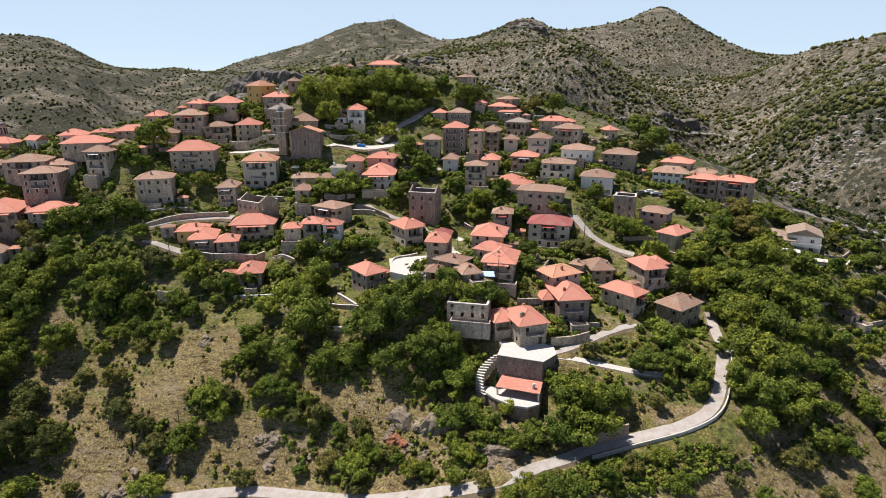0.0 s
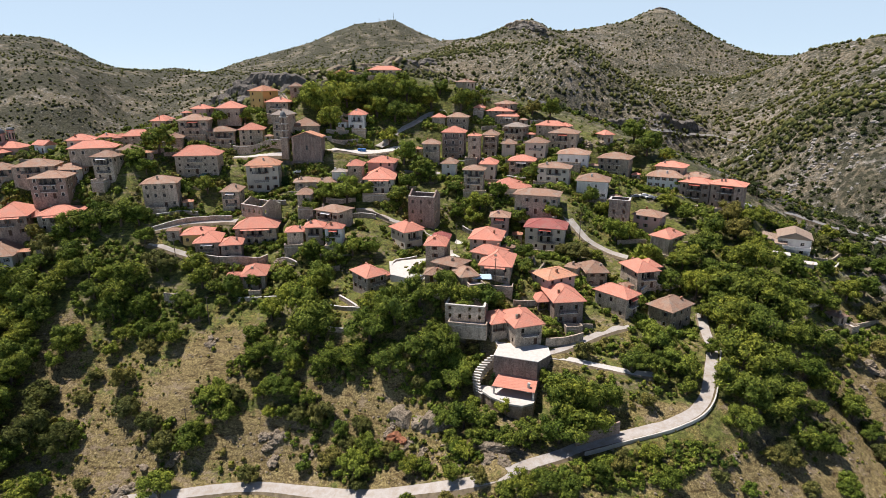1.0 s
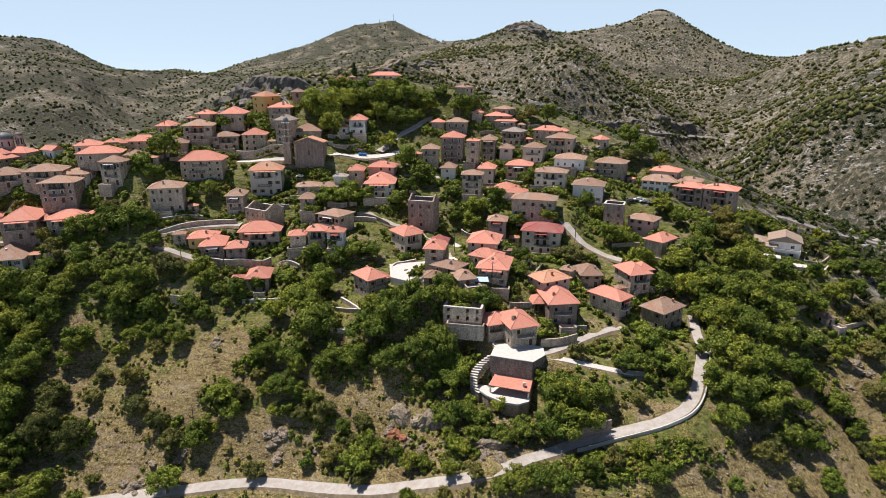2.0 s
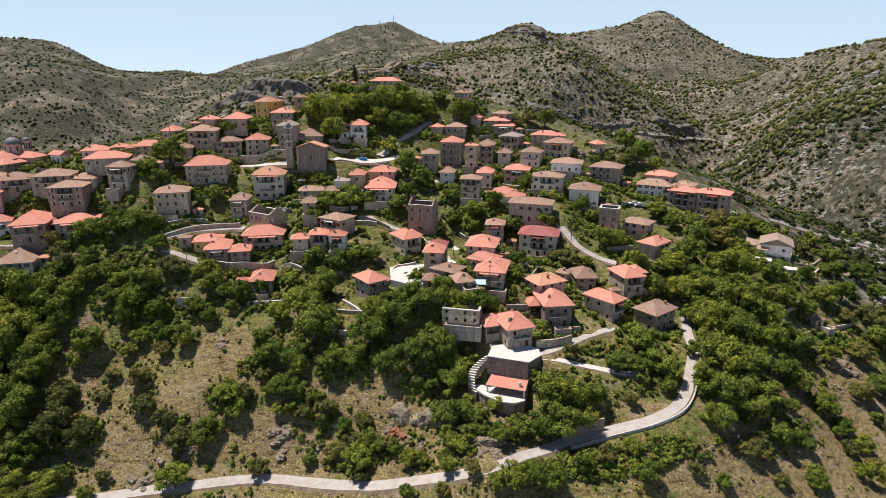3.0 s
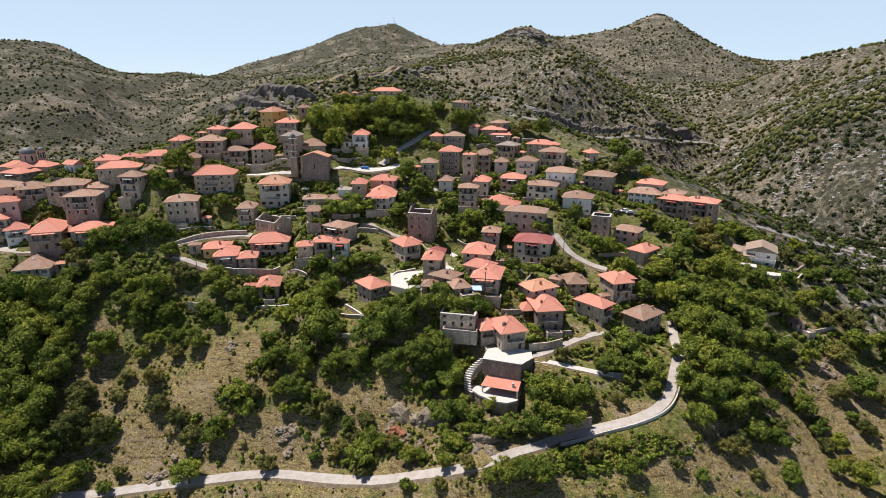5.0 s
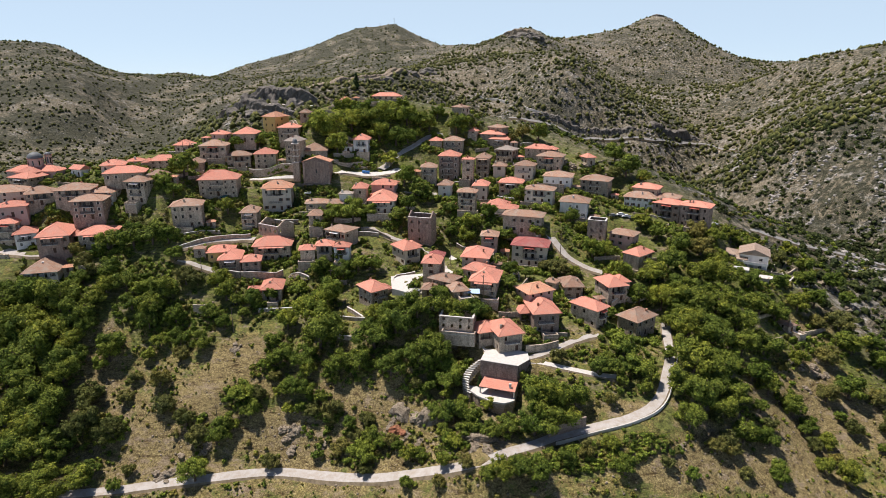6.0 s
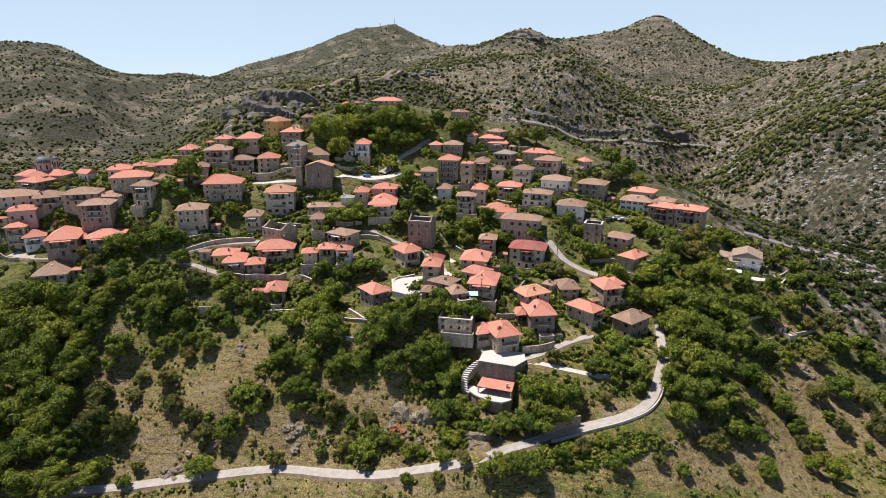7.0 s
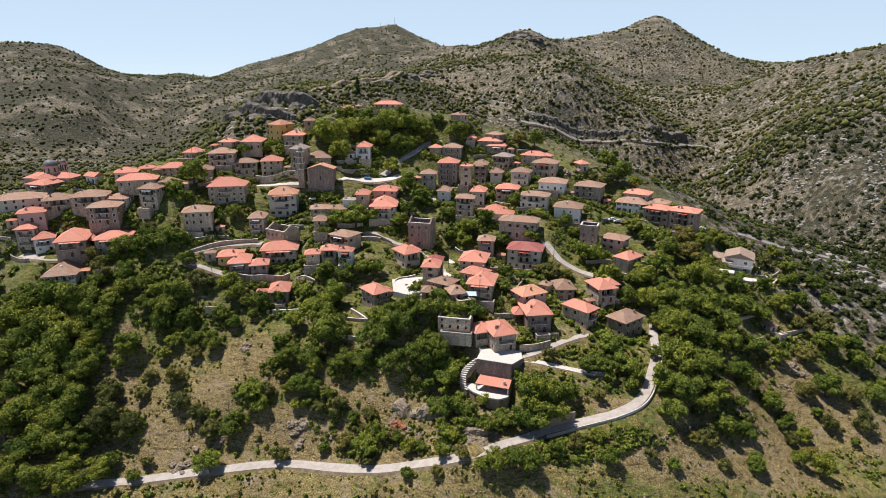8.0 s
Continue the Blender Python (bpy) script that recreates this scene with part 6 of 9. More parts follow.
house(-84.9, 197.9, 55.9, 8.6, 11.7, 7.0, 12, 2.4, 'r', 'd')
house(-76.0, 195.8, 56.0, 7.3, 7.6, 6.1, 13, 1.8, 'r', 'd')
annex(house(-64.9, 185.6, 49.3, 7.8, 10.6, 5.3, 9, 2.1, 'r', 's'), -5.6, 1.2, 4.8, 5.4, 3.0, 1.1, "r", "s")
annex(house(-13.3, 205.0, 57.9, 8.0, 10.9, 7.0, 34, 2.3, 'r', 'c'), 4.4, 2.6, 5.0, 6.4, 6.2, 1.5, "r", "c")
ruin(-6.9, 219.0, 63.2, 10.5, 8.9, 11.4, -15, 'd', peak=2.2)
annex(house(-1.6, 182.7, 58.1, 6.8, 9.2, 7.9, -8, 1.9, 'r', 's'), 0.6, 6.4, 5.6, 5.2, 8.0, 1.5, "m", "s")
house(22.7, 213.3, 59.9, 7.2, 7.6, 8.0, -9, 1.7, 'b', 'p')
house(16.2, 192.5, 60.4, 10.8, 12.4, 5.3, -13, 2.7, 'r', 'c')
house(18.5, 175.1, 56.0, 10.0, 13.5, 6.2, -13, 2.8, 'r', 's', porch=2)
house(16.0, 180.1, 60.3, 9.6, 8.1, 3.4, -31, 1.9, 'r', 's')
house(3.1, 175.4, 59.0, 9.6, 8.1, 2.5, -34, 1.4, 'b', 's')
house(7.6, 167.4, 58.0, 5.8, 7.9, 2.4, 18, 1.7, 'b', 's')
house(-2.5, 170.0, 57.1, 4.7, 6.0, 2.5, -10, 1.2, 'b', 's')
house(40.3, 209.7, 56.3, 15.2, 12.6, 8.9, -16, 2.2, 'm', 'c', porch=1, flats=True)
annex(house(-23.8, 173.9, 52.1, 7.5, 10.2, 6.3, 38, 2.1, 'r', 's'), 5.2, 1.0, 4.4, 5.4, 4.3, 1.2, "r", "s")
house(36.2, 171.8, 53.2, 11.1, 9.4, 5.4, 27, 1.6, 'o', 'p')
annex(house(37.7, 162.9, 47.5, 9.5, 12.9, 7.4, 8, 2.7, 'r', 'd', porch=1), -6.0, 2.0, 4.0, 6.0, 5.6, 1.3, "r", "d", gallery=True)
house(52.8, 185.4, 50.9, 7.5, 10.3, 4.9, 2, 2.1, 'b', 's')
house(45.1, 183.4, 53.8, 4.0, 3.8, 3.3, -34, 1.0, 'b', 's')
annex(house(67.3, 181.2, 51.5, 8.0, 10.9, 6.2, 15, 2.3, 'r', 's', porch=1), 5.2, 2.4, 5.2, 6.4, 5.7, 1.7, "r", "s")
house(55.5, 165.9, 47.5, 7.0, 11.8, 7.1, 41, 2.0, 'r', 's', porch=1)
house(74.4, 169.4, 42.3, 12.0, 8.8, 6.6, 37, 2.5, 'b', 's')
ruin(7.5, 154.5, 50.4, 11.8, 6.4, 5.1, -12, 's')
annex(house(23.2, 151.1, 45.5, 8.7, 11.8, 6.6, 18, 2.4, 'r', 's', chimneys=3), -5.2, 4.2, 7.4, 8.0, 5.7, 2.0, "r", "s", gallery=True)
house(12.5, 319.6, 112.8, 7.2, 8.5, 3.1, 45, 1.3, 'b', 's')
house(34.5, 314.1, 101.5, 9.4, 8.0, 3.4, -38, 1.4, 'b', 's')
house(19.9, 310.9, 101.2, 4.9, 6.1, 1.8, -12, 1.3, 'r', 's')
house(31.7, 312.6, 99.6, 14.3, 12.1, 1.8, -15, 2.1, 'r', 's')
house(35.4, 308.2, 92.2, 11.2, 9.5, 6.7, -18, 2.2, 'r', 's', porch=1)
house(8.3, 299.2, 92.2, 11.1, 9.4, 6.9, -9, 1.9, 'b', 's')
house(-1.6, 297.2, 95.5, 6.8, 6.4, 3.6, -5, 1.5, 'r', 's')
house(5.9, 275.0, 81.2, 10.8, 10.2, 12.7, -8, 2.4, 'r', 'd', porch=1)
house(15.3, 268.7, 82.1, 5.7, 4.8, 10.6, -10, 0.8, 'r', 's')
house(23.9, 280.7, 81.7, 7.3, 9.9, 10.3, -11, 2.1, 'b', 's', porch=2)
house(37.4, 290.3, 88.1, 10.2, 8.7, 7.0, -29, 1.7, 'g', 's')
annex(house(54.8, 290.0, 90.8, 13.9, 8.3, 4.9, -23, 1.9, 'r', 's'), 6.4, 2.4, 5.6, 6.0, 4.4, 1.4, "r", "s", gallery=True)
house(59.8, 280.5, 85.3, 13.3, 11.3, 7.7, -21, 2.0, 'b', 's', porch=1)
house(45.1, 271.4, 82.1, 10.0, 8.5, 7.3, -20, 2.0, 'b', 'c', porch=1)
house(32.1, 274.9, 82.5, 6.6, 7.6, 6.0, -11, 1.7, 'b', 'c')
house(-4.8, 262.7, 82.7, 7.7, 8.1, 7.1, -3, 1.9, 'b', 's')
house(3.5, 257.6, 75.5, 6.6, 8.9, 6.3, -8, 1.9, 'b', 'w')
house(21.5, 258.6, 74.1, 7.4, 10.0, 7.4, -11, 2.1, 'r', 'c')
house(13.8, 239.6, 72.7, 8.7, 7.3, 9.0, -9, 1.5, 'b', 's', porch=1)
house(36.7, 258.8, 76.7, 11.4, 9.7, 6.2, -14, 2.0, 'r', 's')
house(61.0, 263.1, 81.1, 13.9, 11.8, 4.3, -18, 2.0, 'b', 'w')
house(49.3, 247.4, 75.0, 14.0, 9.1, 6.5, -18, 1.6, 'b', 'c', porch=1)
house(65.3, 241.7, 69.4, 13.2, 11.2, 7.5, -19, 2.4, 'b', 'w')
house(80.3, 283.0, 87.9, 5.2, 7.1, 4.0, 17, 1.5, 'r', 's')
house(80.7, 263.8, 74.6, 14.1, 11.9, 8.7, -27, 2.1, 'b', 's')
house(29.0, 243.8, 70.6, 9.7, 9.2, 4.2, -16, 2.2, 'r', 's')
house(38.4, 222.0, 67.1, 17.5, 9.6, 7.7, -17, 1.7, 'b', 's')
house(32.7, 239.0, 71.5, 10.0, 8.4, 2.6, -15, 1.5, 'r', 'c')
house(104.8, 257.6, 76.7, 12.2, 10.4, 3.7, -32, 1.8, 'r', 's')
annex(house(100.4, 252.2, 71.3, 15.1, 9.0, 5.3, -28, 2.3, 'b', 'w'), 8.6, 1.0, 6.0, 7.0, 4.6, 1.7, "b", "s")
house(114.1, 251.9, 72.7, 9.9, 8.4, 4.0, -32, 1.5, 'b', 's')
house(111.0, 243.4, 65.7, 12.6, 9.8, 9.9, -35, 1.6, 'r', 'd', porch=1, chimneys=2, flats=True)
house(121.3, 236.0, 65.7, 13.0, 10.4, 10.3, -35, 1.7, 'r', 'd', porch=1, chimneys=2, flats=True)
ruin(71.4, 221.7, 63.1, 7.9, 6.7, 9.3, -21, 'd', label="tall roofless dark stone tower house with empty windows")
house(83.4, 220.3, 58.2, 10.7, 9.1, 8.5, -37, 1.6, 'b', 'p')
house(84.6, 203.9, 55.8, 10.7, 7.8, 6.9, 41, 2.2, 'r', 's', porch=1)
villa(139.5, 223.2, 50.3, -28)
house(141.6, 186.2, 35.1, 4.3, 5.1, 2.9, 20, 0.9, 'b', 's')
# ---- churches, terrace, poles, cars and rocks ----
RUST_ROCK = plain_material("rust_red_rock_face", (0.30, 0.13, 0.07), 0.95, 0.35, 1.2)
DOME_LEAD = plain_material("dark_grey_dome_sheet", (0.14, 0.15, 0.15), 0.55, 0.2, 1.5)
CAR_PAINT = {"white": plain_material("white_car_paint", (0.75, 0.75, 0.74), 0.25, 0.03), "grey": plain_material("grey_car_paint", (0.16, 0.17, 0.19), 0.3, 0.05), "teal": plain_material("teal_car_paint", (0.04, 0.16, 0.18), 0.3, 0.05)}
RUBBER = plain_material("black_tyre_rubber", (0.02, 0.02, 0.02), 0.9)
BIN_BLUE = plain_material("blue_bin_plastic", (0.03, 0.16, 0.42), 0.5)
CLOTH_BLUE = plain_material("pale_blue_awning_cloth", (0.42, 0.56, 0.68), 0.9)


def prism(b, pts, z0, z1):
    """An upright prism on a plan of corners."""
    n = len(pts)
    b.poly(*[(x, y, z1) for x, y in pts])
    for i in range(n):
        (xa, ya), (xb, yb) = pts[i], pts[(i + 1) % n]
        b.poly((xa, ya, z0), (xb, yb, z0), (xb, yb, z1), (xa, ya, z1))


def paved_yard(z, *pts):
    b = Build()
    prism(b, pts, z - 2.5, z)
    tagged(new("yard", b.mesh("yard", WHITEWASH)), "sunlit white concrete yard in the middle of the village", "yard", kind="structure")
    WAYS.extend((x, y, 4.0) for x, y in pts)
    cx, cy = sum(p[0] for p in pts) / len(pts), sum(p[1] for p in pts) / len(pts)
    WAYS.extend((cx + dx, cy, 5.0) for dx in (-6, 0, 6))


def hillside_terrace(zd, zl, *pts):
    """Deck of pale concrete on a tall stone wall, with a tiled lean-to, a lower terrace and a flight of steps below."""
    top = new("terrace")
    tagged(top, "pale concrete house terrace on a tall stone retaining wall", "terrace")
    w = Build()
    prism(w, pts, zd - 14, zd - 0.05)
    part("retaining_wall", w.mesh("retaining_wall", WALL["d"]), top)
    s = Build()
    cx, cy = sum(p[0] for p in pts) / len(pts), sum(p[1] for p in pts) / len(pts)
    prism(s, [(cx + (x - cx) * 1.012, cy + (y - cy) * 1.012) for x, y in pts], zd - 0.047, zd + 0.12)
    part("deck", s.mesh("deck", WHITEWASH), top)
    WAYS.extend((x, y, 3.0) for x, y in pts)
    WAYS.append((cx, cy, 7.0))
    # the wall's front line and the way outward from it
    a, c = Vector((*pts[1], 0)), Vector((*pts[2], 0))
    along = (c - a).normalized()
    out = Vector((along.y, -along.x, 0))
    lean = tagged(new("lean_to"), "open lean-to shelter with a red tiled roof against the stone wall", "shelter")
    lean.location = (c.x, c.y, zl)
    lean.rotation_euler = (0, 0, math.atan2(along.y, along.x))
    Lw, reach = (c - a).length * 0.94, 4.6
    b = Build()
    b.poly((-Lw, -reach, 2.5), (0.3, -reach, 2.5), (0.3, 0, 3.9), (-Lw + 0.8, 0, 3.9))
    b.poly((-Lw + 0.8, 0, 3.75), (0.3, 0, 3.75), (0.3, -reach, 2.35), (-Lw, -reach, 2.35))
    b.poly((-Lw, -reach, 2.35), (0.3, -reach, 2.35), (0.3, -reach, 2.5), (-Lw, -reach, 2.5))
    b.poly((0.3, -reach, 2.35), (0.3, 0, 3.75), (0.3, 0, 3.9), (0.3, -reach, 2.5))
    b.poly((-Lw + 0.8, 0, 3.75), (-Lw, -reach, 2.35), (-Lw, -reach, 2.5), (-Lw + 0.8, 0, 3.9))
    me = mesh_of("roof", b.v, b.f, TILE["r"], uvs=[(b.v[i][0], b.v[i][1]) for f in b.f for i in f])
    part("roof", me, lean)
    for x in (-Lw + 0.5, -0.1):
        p = Build()
        p.box(x - 0.22, -reach + 0.25, 0, x + 0.22, -reach + 0.7, 2.42)
        part("pillar", p.mesh("pillar", WHITEWASH), lean)
    p = Build()
    p.box(-0.15, -reach + 0.7, 0, 0.25, 0, 2.55)
    part("side_wall", p.mesh("side_wall", WALL["s"]), lean)
    chimney(lean, -1.6, -3.1, 2.9, 1.0, WHITEWASH)
    low = tagged(new("lower_terrace"), "curved white terrace with a low parapet on a stone base", "terrace")
    ring = [c + along * 0.4, c + along * 0.4 + out * 6.2, c - along * 2.2 + out * 8.6, c - along * 6.0 + out * 8.8, c - along * 11.0 + out * 7.0, c - along * 14.5 + out * 4.4, c - along * 16.0 + out * 1.0]
    ring = [(q.x, q.y) for q in ring]
    b = Build()
    prism(b, ring, zl - 7, zl - 0.1)
    part("base_wall", b.mesh("base_wall", WALL["s"]), low)
    mx, my = sum(q[0] for q in ring) / 7, sum(q[1] for q in ring) / 7
    b = Build()
    prism(b, [(mx + (x - mx) * 0.995, my + (y - my) * 0.995) for x, y in ring], zl - 0.097, zl)
    part("floor_slab", b.mesh("floor_slab", WHITEWASH), low)
    for (xa, ya), (xb, yb) in zip(ring[1:5], ring[2:6]):
        d = Vector((xb - xa, yb - ya, 0)).normalized()
        n = Vector((d.y, -d.x, 0)) * 0.2
        b = Build()
        prism(b, [(xa + n.x, ya + n.y), (xb + n.x, yb + n.y), (xb - n.x, yb - n.y), (xa - n.x, ya - n.y)], zl + 0.003, zl + 0.55)
        part("parapet", b.mesh("parapet", WHITEWASH), low)
    WAYS.extend((x, y, 2.0) for x, y in ring)
    WAYS.append((mx, my, 5.5))
    stairs = tagged(new("stairs"), "curved flight of white steps with dark risers down the bank", "stairs")
    n = 15
    for i in range(n):
        t = i / (n - 1)
        ang = radians(200 - 75 * t)
        q = c - along * (13.0 + 3.6 * math.sin(t * 2.6)) + out * (-3.5 + 8.5 * t)
        zz = zl + 0.1 + (zd - zl - 2.0) * (1 - t)
        b = Build()
        b.box(-1.15, -0.30, -0.10, 1.15, 0.34, 0.06)
        part("step", b.mesh("step", WHITEWASH), stairs, (q.x, q.y, zz), lean.rotation_euler[2] + 0.5 - t)
        b = Build()
        b.box(-1.0, -0.22, -3.0, 1.0, 0.30, -0.104)
        part("step_base", b.mesh("step_base", WALL["s"]), stairs, (q.x, q.y, zz), lean.rotation_euler[2] + 0.5 - t)
        WAYS.append((q.x, q.y, 1.2))


def old_church(x, y, z, w, h, rise, yaw):
    """Stone church: gabled west front with four flat pilasters on a podium, and a nave behind under a tiled roof."""
    ob = tagged(new("church"), "old stone church with plain pilastered gable front and terracotta roof", "church")
    ob.location, ob.rotation_euler = (x, y, z), (0, 0, radians(yaw))
    HOUSES.append((x, y + 4, w * 0.8, w, 9, radians(yaw)))
    d = 7.0
    b = Build()
    b.box(-w / 2, 0, -1, w / 2, d, h)
    part("nave", b.mesh("nave", WALL["d"]), ob)
    b = Build()
    b.box(-w / 2 - 0.6, -0.6, -9, w / 2 + 0.6, d, -1.003)
    part("podium", b.mesh("podium", WALL["d"]), ob)
    for u in (-w / 2 + 0.45, -w * 0.2, w * 0.2, w / 2 - 0.45):
        b = Build()
        b.box(u - 0.45, -0.28, -1, u + 0.45, -0.003, h - 0.75)
        b.box(u - 0.58, -0.34, h - 0.747, u + 0.58, -0.003, h - 0.42)
        part("pilaster", b.mesh("pilaster", WALL["d"]), ob)
    b = Build()
    b.box(-w / 2 - 0.25, -0.42, h - 0.36, w / 2 + 0.25, -0.003, h - 0.06)
    part("cornice", b.mesh("cornice", WALL["d"]), ob)
    b = Build()
    b.box(-0.35, -0.05, h * 0.42, 0.35, 0.02, h * 0.62)
    part("window", b.mesh("window", GLASS), ob)
    b = Build()
    b.poly((-w / 2, -0.02, h), (w / 2, -0.02, h), (0, -0.02, h + rise))
    b.poly((w / 2, d, h), (-w / 2, d, h), (0, d, h + rise))
    part("gable", b.mesh("gable", WALL["d"]), ob)
    v, f = [], []
    for s in (-1, 1):
        i = len(v)
        e = s * (w / 2 + 0.6)
        zz = h - 0.25
        v += [(e, -0.55, zz), (e, d + 0.3, zz), (0, d + 0.3, h + rise + 0.12), (0, -0.55, h + rise + 0.12), (e, -0.55, zz + 0.28), (e, d + 0.3, zz + 0.28), (0, d + 0.3, h + rise + 0.4), (0, -0.55, h + rise + 0.4)]
        f += [(i + 4, i + 5, i + 6, i + 7), (i, i + 1, i + 5, i + 4), (i, i + 4, i + 7, i + 3), (i + 1, i + 2, i + 6, i + 5), (i, i + 3, i + 2, i + 1)]
    part("roof", mesh_of("roof", v, f, TILE["o"], uvs=[(v[i][1], v[i][0]) for q in f for i in q]), ob)


def bell_tower(x, y, z, tall):
    """Slender stone bell tower: open arched stages and a small dome."""
    ob = tagged(new("bell_tower"), "slender grey stone bell tower with arched stages and a small dome", "bell tower")
    ob.location = (x, y, z)
    HOUSES.append((x, y, 2.2, 3, 3, 0))
    b = Build()
    b.box(-1.5, -1.5, -4, 1.5, 1.5, tall * 0.32)
    part("base", b.mesh("base", WALL["s"]), ob)
    for k in range(3):
        z0, z1 = tall * (0.32 + 0.18 * k), tall * (0.50 + 0.18 * k)
        b = Build()
        b.box(-1.65, -1.65, z0 + 0.003, 1.65, 1.65, z0 + 0.28)
        part("cornice", b.mesh("cornice", CONCRETE), ob)
        for sx in (-1, 1):
            for sy in (-1, 1):
                b = Build()
                b.box(sx * 1.1 - 0.32, sy * 1.1 - 0.32, z0 + 0.283, sx * 1.1 + 0.32, sy * 1.1 + 0.32, z1)
                part("pier", b.mesh("pier", WALL["s"]), ob)
        b = Build()
        b.box(-0.45, -0.45, z0 + 0.283, 0.45, 0.45, z1)
        part("core", b.mesh("core", WALL["d"]), ob)
    b = Build()
    b.box(-1.65, -1.65, tall * 0.86 + 0.003, 1.65, 1.65, tall * 0.86 + 0.3)
    part("cornice", b.mesh("cornice", CONCRETE), ob)
    part("dome", dome_mesh(1.35, tall * 0.14, DOME_LEAD), ob, (0, 0, tall * 0.86 + 0.3))


def dome_mesh(r, h, mat, n=16, m=6):
    v = [(r * math.cos(j * 1.5708 / m) * math.cos(6.28319 * i / n), r * math.cos(j * 1.5708 / m) * math.sin(6.28319 * i / n), h * math.sin(j * 1.5708 / m)) for j in range(m) for i in range(n)] + [(0, 0, h)]
    f = [(j * n + i, j * n + (i + 1) % n, (j + 1) * n + (i + 1) % n, (j + 1) * n + i) for j in range(m - 1) for i in range(n)]
    f += [((m - 1) * n + i, (m - 1) * n + (i + 1) % n, len(v) - 1) for i in range(n)]
    return mesh_of("dome", v, f, mat, True)


def domed_church(x, y, z, tall):
    """Church with a cross plan under red tiled roofs, a round drum with a dark dome and a smaller domed turret."""
    ob = tagged(new("domed_church"), "stone church with red roofs, round drum and dark dome", "church")
    ob.location = (x, y, z)
    HOUSES.append((x, y, 12, 22, 14, 0))
    h = tall * 0.38
    for w, d in ((24, 9), (10, 16)):
        b = Build()
        face_wall(b, lambda u, i, q: (u, -d / 2 + i, q), w, -5, h, [(-w / 4 - 0.5, -w / 4 + 0.5, h * 0.4, h * 0.75), (w / 4 - 0.5, w / 4 + 0.5, h * 0.4, h * 0.75)], 0)
        b.poly((w / 2, -d / 2, -5), (w / 2, d / 2, -5), (w / 2, d / 2, h), (w / 2, -d / 2, h))
        b.poly((w / 2, d / 2, -5), (-w / 2, d / 2, -5), (-w / 2, d / 2, h), (w / 2, d / 2, h))
        b.poly((-w / 2, d / 2, -5), (-w / 2, -d / 2, -5), (-w / 2, -d / 2, h), (-w / 2, d / 2, h))
        part("wing", b.mesh("wing", WALL["p"]), ob)
        rm, cm, _ = hip_roof(w, d, h + (0 if w > d else 0.06), min(w, d) * 0.24, 0.5, TILE["r"])
        ro = part("roof", rm, ob)
        part("ridge_tiles", cm, ro)
    for cx, cy, r, base, top in ((0, 0, 3.4, h, tall * 0.80), (4.6, 3.0, 1.5, h, tall * 0.90)):
        b = Build()
        b.tube((cx, cy, base), (cx, cy, top), r, r, 12)
        part("drum", b.mesh("drum", WALL["p"]), ob)
        for i in range(8):
            g = Build()
            a = i * 0.785398 + 0.26
            g.box(-0.28, -0.05, 0, 0.28, 0.05, (top - base) * 0.4)
            part("window", g.mesh("window", GLASS), ob, (cx + r * 0.985 * math.cos(a), cy + r * 0.985 * math.sin(a), base + (top - base) * 0.45), a + 1.5708)
        b = Build()
        b.tube((cx, cy, top + 0.003), (cx, cy, top + 0.25), r + 0.25, r + 0.25, 12)
        part("cornice", b.mesh("cornice", TILE["r"]), ob)
        part("dome", dome_mesh(r + 0.05, r * 0.85, DOME_LEAD), ob, (cx, cy, top + 0.25))


def utility_pole(x, y, tall):
    ob = tagged(new("utility_pole"), "weathered wooden utility pole with a crossarm", "utility pole", "poles")
    ob.location = (x, y, ground_z(x, y))
    b = Build()
    b.tube((0, 0, -1), (0, 0, tall), 0.15, 0.10, 8)
    part("shaft", b.mesh("shaft", WOOD_POLE), ob)
    b = Build()
    b.box(-0.7, -0.05, tall - 0.6, 0.7, 0.05, tall - 0.5)
    part("crossarm", b.mesh("crossarm", WOOD_POLE), ob)
    POLES.append((x, y, ground_z(x, y) + tall - 0.5))


POLES = []


def wires(a, b):
    """Two sagging wires between poles."""
    p, q = Vector(POLES[a]), Vector(POLES[b])
    n = Vector((-(q - p).y, (q - p).x, 0)).normalized() * 0.5
    ob = tagged(new("power_line"), "thin dark power lines sagging between wooden poles", "power line")
    for s in (-1, 1):
        v, f = [], []
        across = n.normalized() * 0.022
        for i in range(13):
            t = i / 12
            r = p.lerp(q, t) + n * s - Vector((0, 0, (q - p).length * 0.12 * t * (1 - t)))
            v += [tuple(r + across), tuple(r - across), tuple(r + Vector((0, 0, 0.038)))]
            if i:
                k = 3 * i - 3
                f += [(k + a, k + (a + 1) % 3, k + 3 + (a + 1) % 3, k + 3 + a) for a in range(3)]
        part("wire", mesh_of("wire", v, f, IRON), ob)


